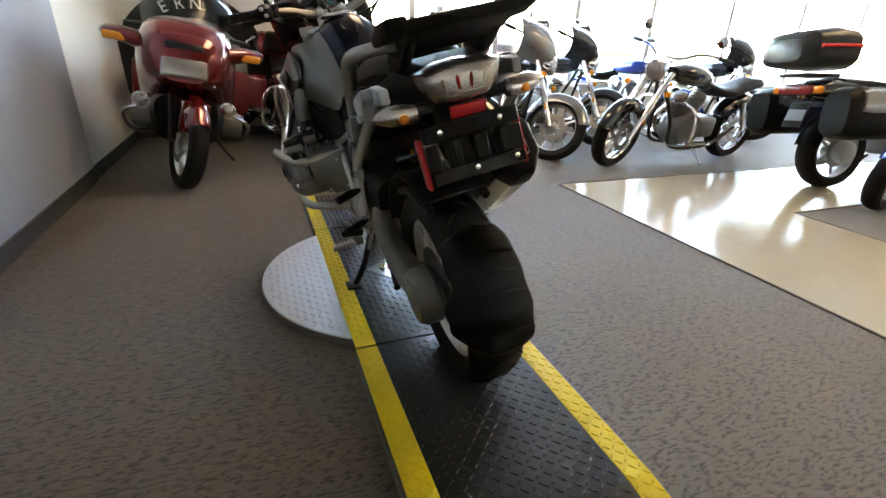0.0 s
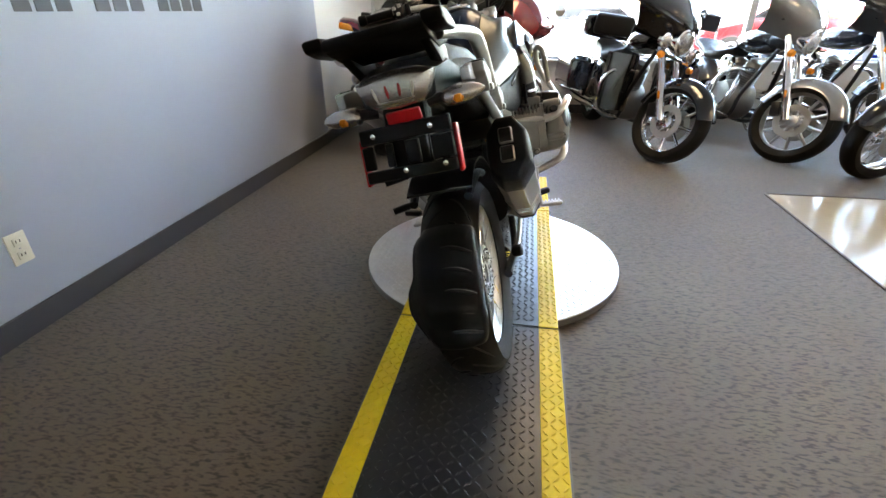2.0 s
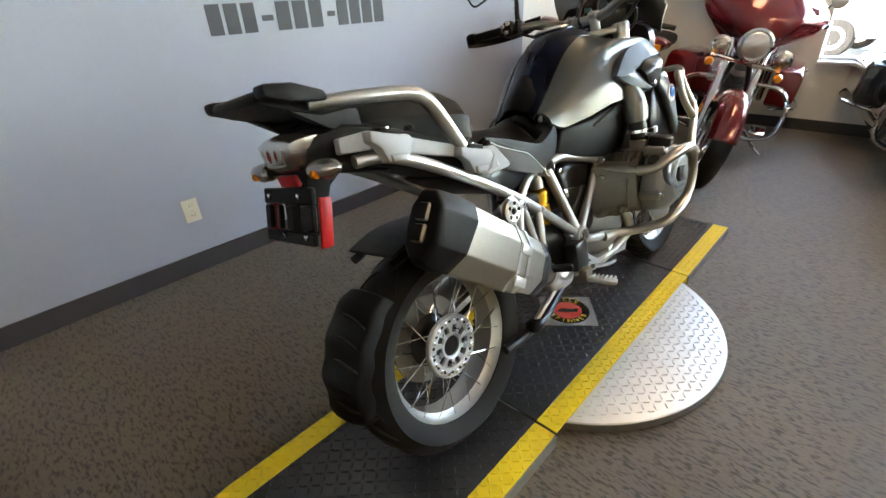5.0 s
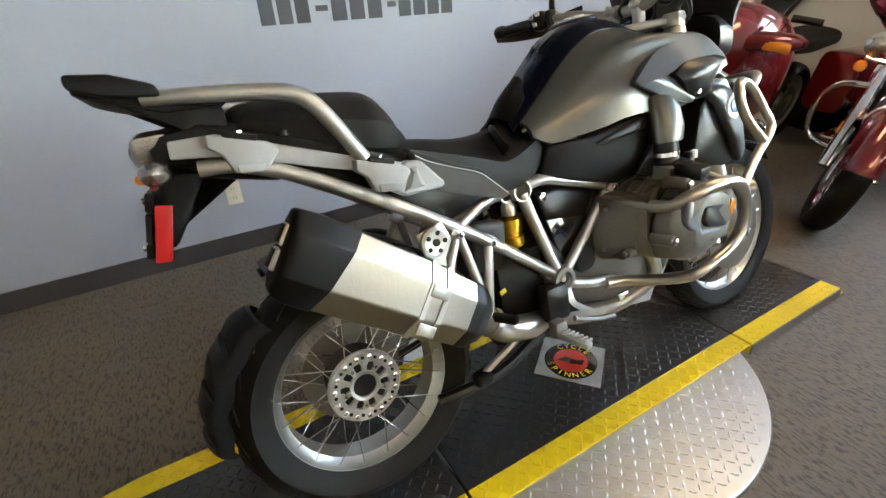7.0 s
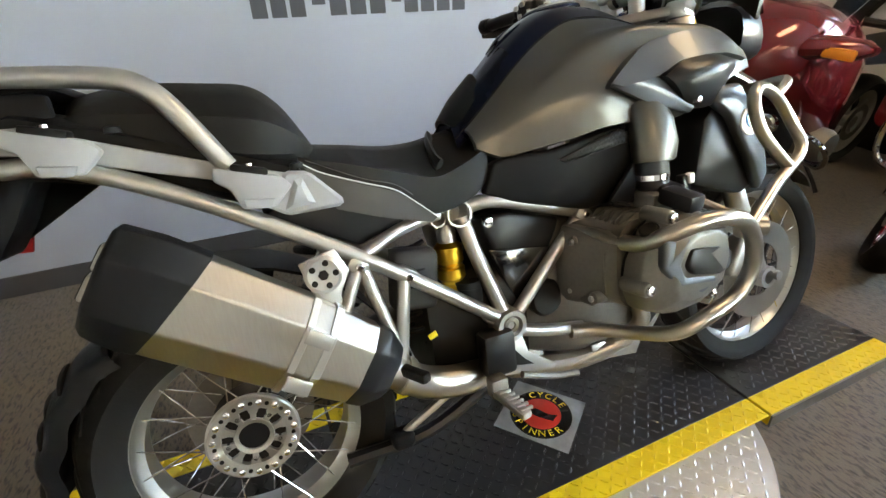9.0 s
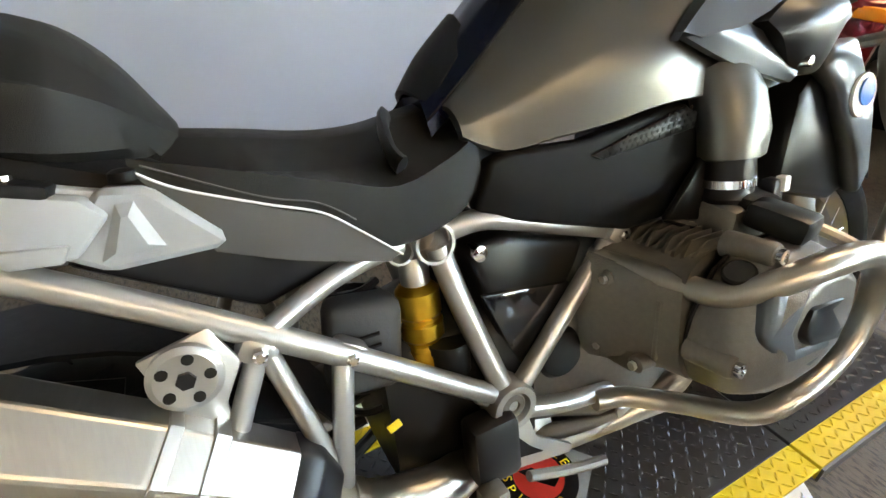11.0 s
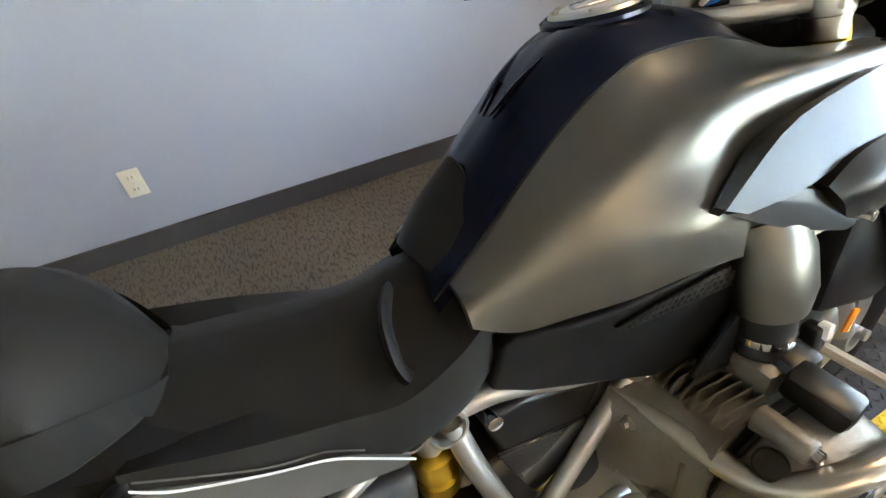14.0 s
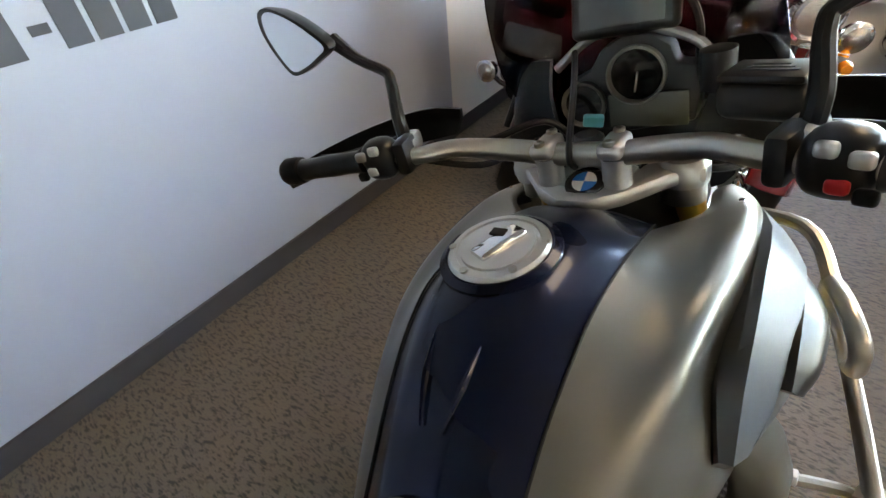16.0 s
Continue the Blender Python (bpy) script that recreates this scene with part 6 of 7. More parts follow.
def cruiser(label, m, paint, fender_paint=None, fairing=True, bags=True, trunk=False, steer=20, style="cast", rim_mat=None, spokes=9, lowers=False, backrest=False, tall_screen=False, lamps=True, group="cruisers along the window", fairing_paint=None, engine=None):
    """A heavy V-twin with its parts; local y points ahead, the rear axle is above the origin."""
    b = thing("cruiser_motorcycle", label, "motorcycle", m, group)
    fp = fender_paint or paint
    rim_mat = rim_mat or CHROME
    F = 1.62
    S = at(0, 1.2, 0.85) @ Matrix.Rotation(radians(steer), 4, Vector((0, -0.45, 0.89)).normalized()) @ at(0, -1.2, -0.85)

    def st(name, bm, material, parent=b, lab=""):
        bm.transform(S)
        return part(name, bm, material, parent, lab)

    plain_wheel(b, 0, 0.31, 0.31, 0.15, Matrix(), style, rim_mat, spokes)
    plain_wheel(b, F, 0.315, 0.315, 0.125, S, style, rim_mat, spokes)
    st("front_fender", fender(0.345, 0.17, F, 0.315, 20, 165), fp)
    part("rear_fender", fender(0.37, 0.22, 0, 0.31, 25, 185), fp, b)
    for s in (-1, 1):
        st("fork_leg", tube([(s * 0.105, 1.25, 0.88), (s * 0.105, 1.42, 0.6)], 0.025, 12, 1), CHROME, b)
        st("fork_slider", tube([(s * 0.105, 1.41, 0.62), (s * 0.105, F - 0.02, 0.30)], 0.032, 12, 1), CHROME)
        st("brake_calliper", box(0.05, 0.07, 0.11, at(s * 0.09, F - 0.14, 0.36, 20), 0.012), BLACKS)
        st("reflector", box(0.006, 0.018, 0.06, at(s * 0.139, 1.50, 0.475, 28), 0.002), AMBER)
    part("fuel_tank", loft([oval(0, 0.80, 0.06, 0.04, 0.60, 18, 2.4), oval(0, 0.825, 0.12, 0.075, 0.70, 18, 2.4), oval(0, 0.84, 0.155, 0.095, 0.85, 18, 2.4), oval(0, 0.85, 0.15, 0.095, 1.0, 18, 2.4), oval(0, 0.855, 0.10, 0.06, 1.12, 18, 2.4)]), paint, b)
    part("seat", loft([oval(0, 0.78, 0.11, 0.05, -0.12, 18, 2.6), oval(0, 0.77, 0.15, 0.055, 0.02, 18, 2.6), oval(0, 0.73, 0.14, 0.055, 0.14, 18, 2.6), oval(0, 0.69, 0.18, 0.05, 0.32, 18, 2.6), oval(0, 0.70, 0.15, 0.05, 0.48, 18, 2.6), oval(0, 0.75, 0.08, 0.04, 0.62, 18, 2.6)]), SEATTOP, b)
    part("crankcase", lathe([(0.05, -0.13), (0.15, -0.12), (0.17, -0.08), (0.17, 0.08), (0.15, 0.13), (0.05, 0.145)], 32, at(0, 0.78, 0.34)), engine or CASTING, b)
    part("gearbox", box(0.24, 0.26, 0.2, at(0, 0.53, 0.36), 0.04, 3), CASTING, b)
    for tilt in (-24, 22):
        prof = [(0.06, 0.12)]
        for i in range(9):
            z = 0.13 + 0.02 * i
            prof += [(0.082, z), (0.082, z + 0.007), (0.06, z + 0.008), (0.06, z + 0.019)]
        prof += [(0.075, 0.315), (0.075, 0.35), (0.05, 0.375), (0.001, 0.378)]
        part("cylinder", lathe(prof, 20, at(0, 0.78, 0.34, tilt) @ UP), CASTING, b)
    part("air_cleaner", lathe([(0.001, 0.22), (0.075, 0.215), (0.085, 0.2), (0.085, 0.15), (0.04, 0.12)], 28, at(0, 0.79, 0.62)), CHROME, b)
    for k, pts in enumerate(([(0.10, 0.92, 0.55), (0.15, 0.98, 0.42), (0.17, 0.85, 0.26), (0.19, 0.3, 0.22), (0.2, -0.35, 0.23)], [(0.10, 0.64, 0.55), (0.16, 0.58, 0.40), (0.18, 0.45, 0.28), (0.19, 0.25, 0.27)])):
        part("exhaust_pipe", tube(pts, [0.022, 0.022, 0.025, 0.04, 0.045] if k == 0 else 0.022, 12), CHROME, b)
    for s in (-1, 1):
        part("frame_rail", tube([(s * 0.04, 1.22, 0.8), (s * 0.11, 1.08, 0.45), (s * 0.12, 0.98, 0.2), (s * 0.12, 0.45, 0.19), (s * 0.1, 0.1, 0.35)], 0.018, 8), BLACKS, b)
        part("engine_guard", tube([(s * 0.08, 1.08, 0.62), (s * 0.28, 1.06, 0.6), (s * 0.36, 1.05, 0.48), (s * 0.33, 1.04, 0.28), (s * 0.12, 1.02, 0.22)], 0.015, 10), CHROME, b)
        part("footboard", box(0.1, 0.26, 0.02, at(s * 0.25, 0.78, 0.25), 0.008), CHROME, b)
        part("rear_shock", tube([(s * 0.15, 0.03, 0.33), (s * 0.15, 0.16, 0.62)], 0.024, 10, 1), CHROME, b)
        st("mirror", lathe([(0.001, -0.012), (0.04, -0.01), (0.045, 0.004), (0.001, 0.006)], 20, at(s * 0.36, 1.14, 1.2, 0, 0, 90)), CHROME)
        st("mirror_stem", tube([(s * 0.30, 1.1, 1.09), (s * 0.33, 1.12, 1.16), (s * 0.36, 1.14, 1.19)], 0.006, 6), CHROME)
        st("grip", tube([(s * 0.32, 1.0, 1.06), (s * 0.43, 0.94, 1.045)], 0.019, 12, 1), BLACKS)
        st("turn_signal", lathe([(0.001, -0.02), (0.025, -0.018), (0.028, 0.0), (0.02, 0.02), (0.001, 0.022)], 16, at(s * 0.21, 1.42 if not fairing else 1.40, 0.74, 0, 0, 90)), AMBER)
    st("handlebar", tube([(-0.42, 0.945, 1.046), (-0.3, 1.01, 1.065), (-0.2, 1.1, 1.06), (-0.08, 1.18, 1.0), (0, 1.19, 0.99), (0.08, 1.18, 1.0), (0.2, 1.1, 1.06), (0.3, 1.01, 1.065), (0.42, 0.945, 1.046)], 0.014, 10), CHROME)
    st("headlamp", lathe([(0.04, -0.1), (0.085, -0.06), (0.098, 0.0), (0.1, 0.02), (0.088, 0.026), (0.08, 0.018), (0.001, 0.03)], 32, at(0, 1.37, 0.885, 0, 0, 90)), CHROME)
    st("headlamp_lens", lathe([(0.001, 0.024), (0.082, 0.02), (0.07, 0.032), (0.001, 0.042)], 28, at(0, 1.37, 0.885, 0, 0, 90)), LENS)
    if lamps:
        for s in (-1, 1):
            st("spot_lamp", lathe([(0.02, -0.05), (0.05, -0.03), (0.06, 0.01), (0.052, 0.015), (0.001, 0.022)], 24, at(s * 0.185, 1.36, 0.84, 0, 0, 90)), CHROME)
            st("spot_lens", lathe([(0.001, 0.016), (0.048, 0.012), (0.03, 0.026), (0.001, 0.03)], 20, at(s * 0.185, 1.36, 0.84, 0, 0, 90)), LENS)
        st("lamp_bar", tube([(-0.21, 1.36, 0.78), (0, 1.34, 0.77), (0.21, 1.36, 0.78)], 0.014, 8), CHROME)
    if fairing:
        rows = []
        for w, hw, v in ((0.84, 0.17, 1.30), (0.90, 0.25, 1.36), (0.97, 0.33, 1.39), (1.05, 0.375, 1.375), (1.12, 0.345, 1.33), (1.18, 0.27, 1.28), (1.215, 0.17, 1.24)):
            rows.append([(hw * f, v - 0.26 * (abs(f) ** 2.2), w + 0.02 * abs(f)) for f in (-1, -0.75, -0.4, 0, 0.4, 0.75, 1)])
        st("fairing", shell(rows, 0.02, 3, (0, -1, 0)), fairing_paint or paint, b, "gloss painted handlebar fairing")
        st("fairing_inner", box(0.5, 0.05, 0.2, at(0, 1.2, 1.04), 0.03), BLACKP)
        rows = [[(hw * f, v - 0.2 * f * f, w) for f in (-1, -0.5, 0, 0.5, 1)] for w, hw, v in ((1.2, 0.22, 1.25), (1.28 if not tall_screen else 1.32, 0.2, 1.2), (1.33 if not tall_screen else 1.46, 0.13, 1.16))]
        st("windshield", shell(rows, 0.004, 3, (0, -1, 0)), CLEARSCREEN if tall_screen else SMOKE)
    if lowers:
        for s in (-1, 1):
            part("leg_fairing", loft([[(s * (0.1 + 0.24 * a), 1.02 + 0.06 * bb, w) for a, bb in ((0, 1), (0.5, 1.3), (1, 0.4), (1, -0.6), (0.5, -0.5), (0, 0))] for w in (0.28, 0.45, 0.62, 0.74)]), paint, b)
    if bags:
        for s in (-1, 1):
            bag = part("saddlebag", bevelled(loft([[(s * (0.2 + 0.2 * a), v, 0.47 + 0.17 * c * k) for a, c in ((0, -1), (0.85, -1), (1, -0.6), (1, 0.7), (0.85, 1), (0, 1))] for v, k in ((-0.42, 0.75), (-0.38, 0.95), (0.1, 1.0), (0.2, 0.8))]), 0.012, 2), paint, b, "gloss painted saddlebag")
            part("latch", box(0.012, 0.05, 0.03, at(s * 0.404, -0.1, 0.6), 0.004), CHROME, bag)
            part("bag_guard", tube([(s * 0.25, 0.2, 0.3), (s * 0.42, 0.1, 0.32), (s * 0.43, -0.2, 0.32), (s * 0.35, -0.45, 0.34)], 0.011, 8), CHROME, b)
    if trunk:
        tk = part("tour_trunk", bevelled(loft([oval(0, 0.93, 0.25, 0.1, -0.46, 18, 5), oval(0, 0.94, 0.28, 0.12, -0.40, 18, 5), oval(0, 0.94, 0.28, 0.12, -0.12, 18, 5), oval(0, 0.93, 0.26, 0.1, -0.06, 18, 5)]), 0.01), paint, b, "gloss painted top trunk")
        part("backrest", box(0.4, 0.09, 0.2, at(0, -0.02, 0.96, -10), 0.035, 3), SEATTOP, tk)
        part("trunk_rail", tube([(-0.27, -0.1, 0.98), (-0.32, -0.2, 0.98), (-0.3, -0.48, 0.97), (0.3, -0.48, 0.97), (0.32, -0.2, 0.98), (0.27, -0.1, 0.98)], 0.009, 8), CHROME, tk)
    if backrest:
        part("sissy_bar", tube([(-0.13, -0.12, 0.6), (-0.12, -0.2, 0.9), (-0.08, -0.23, 1.04), (0.08, -0.23, 1.04), (0.12, -0.2, 0.9), (0.13, -0.12, 0.6)], 0.011, 8), CHROME, b)
        part("backrest_pad", box(0.22, 0.05, 0.16, at(0, -0.19, 0.97, -8), 0.022, 3), SEATTOP, b)
    part("tail_lamp", box(0.12, 0.04, 0.05, at(0, -0.38, 0.52), 0.012), REDLENS, b)
    part("kick_stand", tube([(-0.16, 0.75, 0.22), (-0.26, 0.72, 0.11), (-0.33, 0.74, 0.062)], 0.012, 8), CHROME, b)
    return b


def parked(x, y, heading, lean=8.0, F=1.62):
    """A pose by the front wheel's foot; heading in degrees from +y."""
    return at(x, y, 0.002, 0, 0, heading) @ at(0, 0, 0, 0, -lean, 0) @ at(0, -F, 0)


cruiser("dark red touring cruiser with fairing, chrome trim and trunk", parked(-0.05, 2.62, 187), REDPAINT, trunk=True, steer=16, tall_screen=True, lowers=False)
cruiser("gloss black touring cruiser with fairing, saddlebags and trunk", parked(1.2, 2.645, 191), BLACKPAINT, trunk=True, steer=30, lowers=True)
cruiser("black cruiser with grey fairing, grey front fender and backrest", parked(2.15, 2.81, 188), BLACKPAINT, GREYPAINT, steer=34, rim_mat=ALU, spokes=10, lamps=False, backrest=True, fairing_paint=GREYPAINT)
cruiser("black cruiser seen broadside with laced front wheel", parked(2.64, 2.44, 94, 6), BLACKPAINT, fairing=False, bags=False, steer=14, style="wire", spokes=20, lamps=False, engine=CASTING)
cruiser("gloss black bagger with handlebar fairing by the window", parked(3.15, 3.35, 196), BLACKPAINT, steer=30, lamps=False)
cruiser("dark blue cruiser with bare handlebar by the window", parked(4.35, 3.45, 192), BLUEPAINT, fairing=False, bags=True, steer=25, backrest=True)
cruiser("gloss black bagger with tall clear windshield by the window", parked(5.6, 3.3, 190), BLACKPAINT, steer=20, tall_screen=True)
cruiser("bright blue cruiser beside the tiled walkway", parked(3.80, 0.80, 88, 6), BLUEPAINT, fairing=False, bags=False, steer=10, lamps=False)
cruiser("black cruiser beyond the tiled walkway", parked(5.3, 0.4, 80, 6), BLACKPAINT, fairing=False, bags=False, steer=10, lamps=False)


def sport_tourer(m):
    """A faired touring machine, seen from its front."""
    b = thing("sport_touring_motorcycle", "metallic red faired touring motorcycle parked by the white wall", "motorcycle", m)
    F = 1.49
    S = at(0, 1.15, 0.9) @ Matrix.Rotation(radians(16), 4, Vector((0, -0.42, 0.9)).normalized()) @ at(0, -1.15, -0.9)
    plain_wheel(b, 0, 0.31, 0.31, 0.16, Matrix(), "cast", ALU, 5)
    plain_wheel(b, F, 0.31, 0.31, 0.125, S, "cast", ALU, 5)
    fe = fender(0.345, 0.16, F, 0.31, 35, 150)
    fe.transform(S)
    part("front_fender", fe, REDPAINT, b, "red painted front fender")
    fe = slab([(F - 0.12, 0.62), (F + 0.13, 0.62), (F + 0.06, 0.40), (F - 0.06, 0.36)], -0.085, 0.085, 0.02, seg=3)
    fe.transform(S)
    part("fork_cover", fe, REDPAINT, b)
    for s in (-1, 1):
        fk = tube([(s * 0.1, 1.18, 0.85), (s * 0.1, F - 0.02, 0.32)], 0.026, 10, 1)
        fk.transform(S)
        part("fork_leg", fk, BLACKS, b)
    rings = []
    for v, cw, a, h, p in ((1.60, 0.82, 0.14, 0.09, 3), (1.54, 0.845, 0.22, 0.16, 2.6), (1.42, 0.87, 0.28, 0.215, 2.6), (1.25, 0.84, 0.31, 0.28, 2.8), (1.0, 0.72, 0.32, 0.34, 3.5), (0.8, 0.66, 0.28, 0.32, 3.5), (0.62, 0.62, 0.2, 0.24, 3)):
        rings.append(oval(0, cw, a, h, v, 28, p))
    part("fairing", loft(rings), REDPAINT, b, "metallic red painted fairing")
    part("belly", loft([oval(0, 0.50, 0.20, 0.12, 1.34, 20, 3), oval(0, 0.46, 0.24, 0.2, 1.2, 20, 3), oval(0, 0.44, 0.22, 0.2, 0.7, 20, 3)]), BLACKP, b)
    part("headlamp", box(0.27, 0.05, 0.13, at(0, 1.592, 0.815, 14), 0.025, 3), LENS, b, "rectangular clear headlamp")
    part("nose_grille", box(0.22, 0.05, 0.05, at(0, 1.56, 0.94, 30), 0.015), BLACKS, b)
    for s in (-1, 1):
        ear = part("mirror_ear", loft([[(s * x, v + k * math.cos(t), w + 0.6 * k * math.sin(t)) for t in (2 * math.pi * i / 14 for i in range(14))] for x, v, w, k in ((0.26, 1.36, 0.93, 0.1), (0.36, 1.34, 0.95, 0.085), (0.45, 1.31, 0.955, 0.07), (0.49, 1.29, 0.955, 0.03))]), REDPAINT, b)
        part("turn_signal", box(0.13, 0.03, 0.05, at(s * 0.40, 1.40, 0.935, 0, 0, -14 * s), 0.012), AMBER, ear)
        part("fog_lamp", lathe([(0.02, -0.05), (0.048, -0.03), (0.055, 0.01), (0.045, 0.014), (0.001, 0.02)], 20, at(s * 0.26, 1.46, 0.57, 0, 0, 90)), CHROME, b)
        part("fog_lens", lathe([(0.001, 0.014), (0.044, 0.012), (0.03, 0.024), (0.001, 0.028)], 20, at(s * 0.26, 1.46, 0.57, 0, 0, 90)), LENS, b)
        part("cylinder", lathe([(0.09, 0.18), (0.095, 0.34), (0.08, 0.37), (0.03, 0.38)], 20, at(0, 0.95, 0.40) if s > 0 else at(0, 0.95, 0.40, 0, 0, 180)), CASTING, b)
        part("crash_bar", tube([(s * 0.2, 1.1, 0.5), (s * 0.38, 1.12, 0.46), (s * 0.42, 1.05, 0.38), (s * 0.36, 0.95, 0.28), (s * 0.2, 0.9, 0.28)], 0.014, 8), CHROME, b)
        part("pannier", bevelled(loft([oval(s * 0.34, 0.58, 0.12, 0.19, -0.3, 16, 5), oval(s * 0.34, 0.58, 0.13, 0.2, 0.2, 16, 5)]), 0.01), REDPAINT, b)
        part("grip", tube([(s * 0.26, 1.02, 1.03), (s * 0.4, 0.95, 1.02)], 0.02, 10, 1), BLACKS, b)
    rows = [[(hw * f, v - 0.22 * f * f, w) for f in (-1, -0.6, 0, 0.6, 1)] for w, hw, v in ((1.03, 0.26, 1.42), (1.14, 0.29, 1.33), (1.25, 0.27, 1.24), (1.32, 0.18, 1.19))]
    part("windshield", shell(rows, 0.004, 3, (0, -1, 0)), CLEARSCREEN, b, "clear windshield")
    part("seat", loft([oval(0, 0.80, 0.15, 0.06, -0.2, 16, 3), oval(0, 0.78, 0.17, 0.06, 0.2, 16, 3), oval(0, 0.78, 0.12, 0.05, 0.6, 16, 3)]), SEATTOP, b)
    part("fuel_tank", loft([oval(0, 0.85, 0.12, 0.1, 0.6, 16, 3), oval(0, 0.92, 0.2, 0.12, 0.85, 16, 3), oval(0, 0.93, 0.2, 0.1, 1.1, 16, 3)]), REDPAINT, b)
    part("kick_stand", tube([(-0.18, 0.75, 0.24), (-0.28, 0.72, 0.12), (-0.34, 0.73, 0.058)], 0.012, 8), BLACKS, b)
    return b


sport_tourer(parked(-1.0, 2.52, 183, 9, 1.49))


def box_tourer(m):
    """A touring machine with panniers and a top box, seen from its rear."""
    b = thing("touring_motorcycle", "black touring motorcycle with panniers and red-striped top box", "motorcycle", m)
    plain_wheel(b, 0, 0.31, 0.31, 0.17, Matrix(), "cast", ALU, 5)
    plain_wheel(b, 1.49, 0.31, 0.31, 0.125, Matrix(), "cast", ALU, 5)
    tb = part("top_box", bevelled(loft([oval(0, 1.07, 0.15, 0.08, -0.72, 22, 3.5), oval(0, 1.08, 0.24, 0.125, -0.66, 22, 3.5), oval(0, 1.09, 0.27, 0.15, -0.45, 22, 3.5), oval(0, 1.08, 0.26, 0.145, -0.3, 22, 3.5), oval(0, 1.06, 0.2, 0.1, -0.24, 22, 3.5)]), 0), BLACKS, b, "black top box with red band")
    band = loft([oval(0, 1.09, 0.262, 0.016, -0.66, 22, 6), oval(0, 1.10, 0.282, 0.016, -0.45, 22, 6), oval(0, 1.10, 0.272, 0.016, -0.3, 22, 6)])
    part("red_band", band, RED, tb)
    part("rack", box(0.24, 0.34, 0.03, at(0, -0.42, 0.90), 0.01), BLACKS, b)
    part("tail", loft([oval(0, 0.78, 0.14, 0.06, -0.5, 18, 3.5), oval(0, 0.79, 0.17, 0.085, -0.35, 18, 3.5), oval(0, 0.78, 0.16, 0.08, 0.1, 18, 3.5)]), BLACKPAINT, b)
    part("tail_lamp", box(0.3, 0.05, 0.07, at(0, -0.51, 0.79), 0.02, 3), REDLENS, b, "red and amber tail lamp")
    for s in (-1, 1):
        part("turn_signal", box(0.06, 0.05, 0.06, at(s * 0.17, -0.50, 0.79), 0.015), AMBER, b)
        pn = part("pannier", bevelled(loft([oval(s * 0.33, 0.62, 0.1, 0.15, -0.5, 18, 4), oval(s * 0.34, 0.62, 0.14, 0.19, -0.42, 18, 4), oval(s * 0.34, 0.62, 0.14, 0.19, 0.05, 18, 4), oval(s * 0.33, 0.62, 0.1, 0.15, 0.15, 18, 4)]), 0), BLACKP, b, "black hard pannier")
        part("pannier_lid", loft([oval(s * 0.345, 0.70, 0.142, 0.09, -0.43, 18, 4), oval(s * 0.345, 0.70, 0.146, 0.1, -0.35, 18, 4), oval(s * 0.345, 0.70, 0.146, 0.1, 0.04, 18, 4)]), GREYPAINT, pn)
        part("cylinder", lathe([(0.09, 0.16), (0.095, 0.34), (0.08, 0.37), (0.03, 0.38)], 20, at(0, 0.9, 0.42) if s > 0 else at(0, 0.9, 0.42, 0, 0, 180)), CASTING, b)
        part("fork_leg", tube([(s * 0.1, 1.15, 0.9), (s * 0.1, 1.47, 0.32)], 0.025, 10, 1), BLACKS, b)
        part("mirror", box(0.12, 0.03, 0.08, at(s * 0.42, 1.1, 1.12), 0.02), BLACKS, b)
    part("plate_holder", box(0.17, 0.012, 0.2, at(0, -0.46, 0.60, -18), 0.006), BLACKP, b)
    part("plate_bar", box(0.15, 0.004, 0.09, at(0, -0.469, 0.60, -18), 0.002), mat("grey_plate", (0.2, 0.21, 0.23), 0.5), b)
    part("rear_fender", fender(0.36, 0.2, 0, 0.31, 70, 170), BLACKP, b)
    part("final_drive", lathe([(0.03, 0.07), (0.09, 0.08), (0.09, 0.14), (0.05, 0.16)], 24, at(0, 0, 0.31)), ALU, b)
    part("seat", loft([oval(0, 0.84, 0.14, 0.05, -0.2, 16, 3), oval(0, 0.83, 0.17, 0.05, 0.1, 16, 3), oval(0, 0.8, 0.16, 0.05, 0.4, 16, 3), oval(0, 0.8, 0.1, 0.04, 0.6, 16, 3)]), SEATTOP, b)
    part("body", loft([oval(0, 0.7, 0.12, 0.15, 0.5, 20, 3), oval(0, 0.72, 0.26, 0.26, 0.85, 20, 3), oval(0, 0.75, 0.3, 0.3, 1.15, 20, 3), oval(0, 0.78, 0.22, 0.2, 1.42, 20, 3)]), BLUEPAINT, b)
    part("engine", box(0.3, 0.5, 0.3, at(0, 0.8, 0.42), 0.05, 3), CASTING, b)
    rows = [[(hw * f, v - 0.2 * f * f, w) for f in (-1, -0.5, 0, 0.5, 1)] for w, hw, v in ((1.0, 0.2, 1.32), (1.15, 0.22, 1.22), (1.28, 0.16, 1.14))]
    part("windshield", shell(rows, 0.004, 3, (0, -1, 0)), CLEARSCREEN, b)
    part("kick_stand", tube([(-0.18, 0.7, 0.25), (-0.28, 0.68, 0.12), (-0.32, 0.7, 0.06)], 0.012, 8), BLACKS, b)
    return b


box_tourer(at(4.07, 1.35, 0.002, 0, 0, -97) @ at(0, 0, 0, 0, -6, 0))

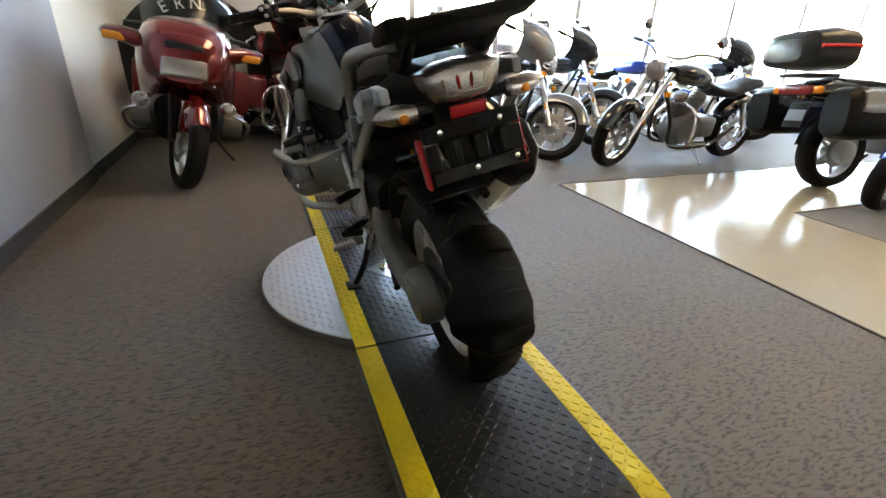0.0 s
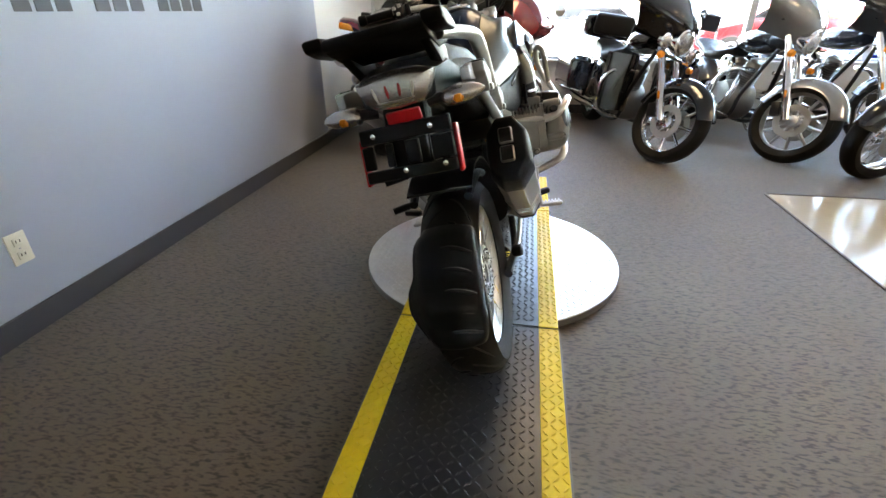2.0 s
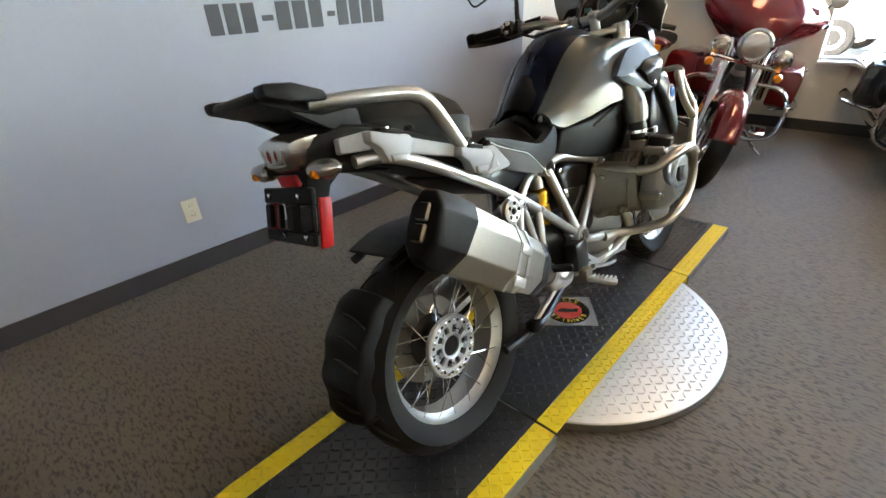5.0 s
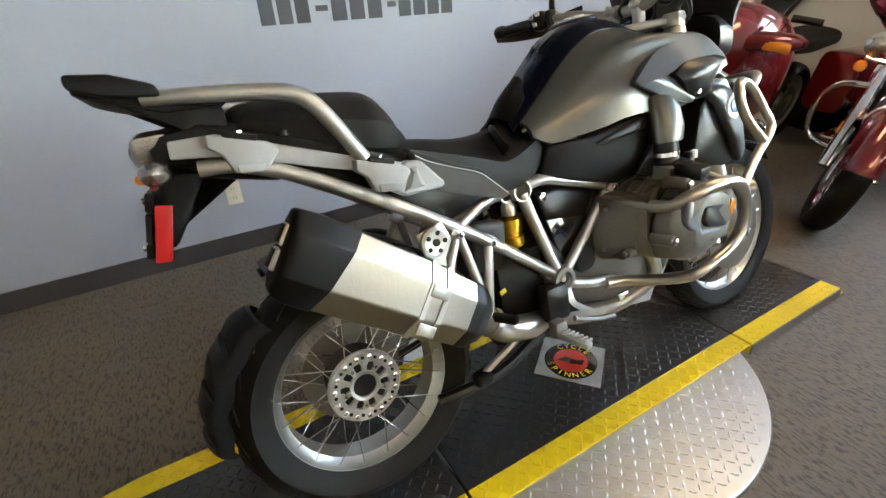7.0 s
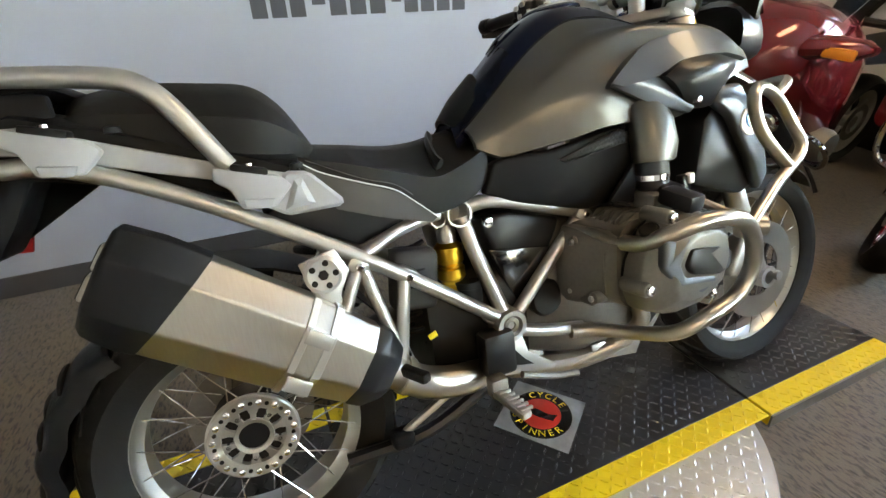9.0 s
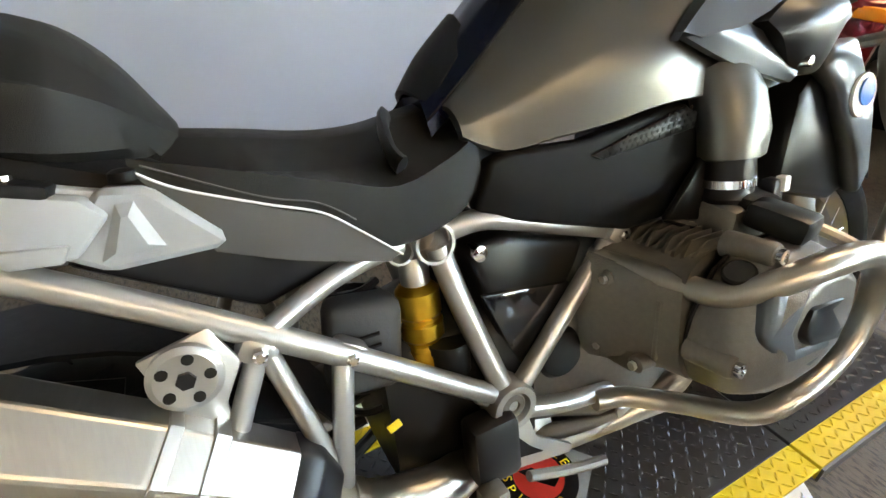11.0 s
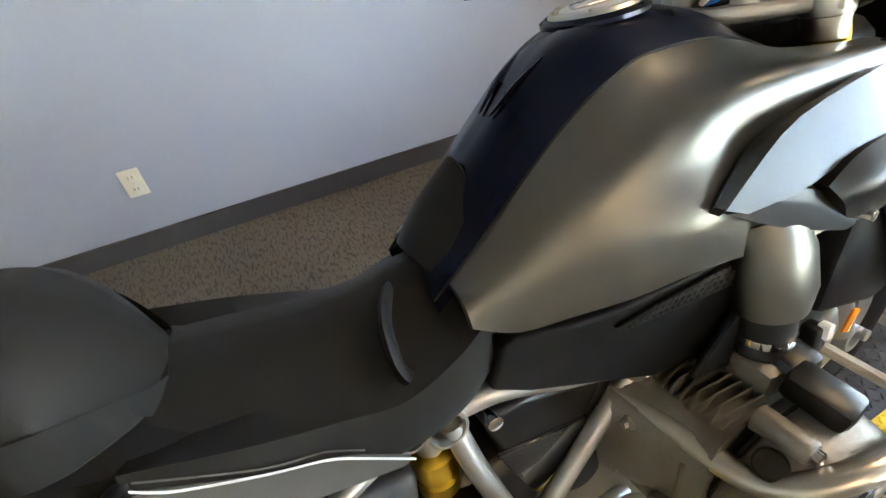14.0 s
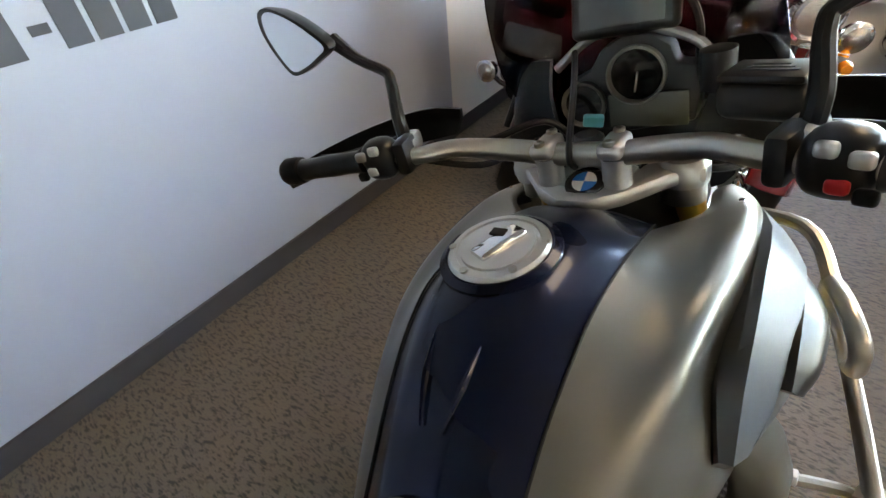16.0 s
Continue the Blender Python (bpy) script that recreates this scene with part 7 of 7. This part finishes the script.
# tyre-shaped sign leaning on the white wall
sign = thing("tyre_sign", "large round tyre-shaped wall sign with pale letters", "sign", at(-0.965, 4.52, 0.70, 4, 0, 0))
TURN = Matrix(((0, 1, 0, 0), (-1, 0, 0, 0), (0, 0, 1, 0), (0, 0, 0, 1)))
part("ring", lathe([(0.46, -0.05), (0.50, -0.06), (0.68, -0.06), (0.70, -0.03), (0.70, 0.03), (0.46, 0.03)], 72, TURN, closed=True), RUBBER, sign, "black ring with pale letters")
for ch, deg in (("E", 112), ("R", 98), ("N", 84), ("L", 28), ("O", -58), ("R", -45), ("K", -33), ("S", -21)):
    a = radians(deg)
    low = deg < 0
    writing(ch, 0.14, at(0.585 * math.cos(a), -0.063, 0.585 * math.sin(a)) @ at(0, 0, 0, 90) @ at(0, 0, 0, 0, 0, deg + 90 if low else deg - 90), WHITE, "letter", sign, 0.002)

# ---- tread relief of the ramp and the turntable ----
def treads(inside, x0, x1, y0, y1, z, pitch=0.026, long=0.0125, wide=0.0042, high=0.003, zf=None):
    """Raised lozenges, turned by turns, joined into one mesh."""
    vs, fs = [], []
    nx, ny = int((x1 - x0) / pitch), int((y1 - y0) / pitch)
    for i in range(nx + 1):
        for j in range(ny + 1):
            x, y = x0 + (i + 0.5) * pitch, y0 + (j + 0.5) * pitch
            if not inside(x, y):
                continue
            a = radians(45 if (i + j) % 2 else -45)
            c, s = math.cos(a), math.sin(a)
            zz = z + (zf(x, y) if zf else 0)
            k = len(vs)
            for px, py, pz in ((-long, 0, 0), (0, -wide, 0), (long, 0, 0), (0, wide, 0), (-long * 0.55, 0, high), (long * 0.55, 0, high)):
                vs.append((x + c * px - s * py, y + s * px + c * py, zz + pz))
            fs += [(k, k + 1, k + 5, k + 4), (k + 1, k + 2, k + 5), (k + 2, k + 3, k + 4, k + 5), (k + 3, k, k + 4)]
    me = bpy.data.meshes.new("tread")
    me.from_pydata(vs, [], fs)
    for p in me.polygons:
        p.use_smooth = False
    return me


def tread_part(me, material, parent, label):
    me.materials.append(material)
    ob = new("tread", me)
    ob.parent = parent
    return tagged(ob, label, kind="stuff")


SL = lambda x, y: 0 if y > KINK else (y - KINK) * 0.045 / (KINK - RAMP0)
for ob, y0, y1 in ((ramp_rear, RAMP0, SEAM1), (ramp_mid, SEAM1, SEAM2), (ramp_front, SEAM2, RAMP1)):
    g = 0.006
    tread_part(treads(lambda x, y: y0 + g < y - 0.008 and y + 0.008 < y1 - g and x + 0.01 < RX1 - YW, RX0 + YW, RX1 - YW, y0, y1, RZ, zf=SL), MATBLACK, ob, "raised black tread pattern")
    for xa, xb in ((RX0, RX0 + YW), (RX1 - YW, RX1)):
        tread_part(treads(lambda x, y: xa + 0.0105 < x < xb - 0.0105 and y0 + g < y - 0.008 and y + 0.008 < y1 - g, xa, xb, y0, y1, RZ, pitch=0.024, zf=SL), YELLOW, ob, "raised yellow tread pattern")
tread_part(treads(lambda x, y: math.hypot(x - DX, y - DY) < DR - 0.02 and not RX0 - 0.01 < x < RX1 + 0.01, DX - DR, DX + DR, DY - DR, DY + DR, DZ, pitch=0.027), CHECKER, turntable, "raised tread pattern")
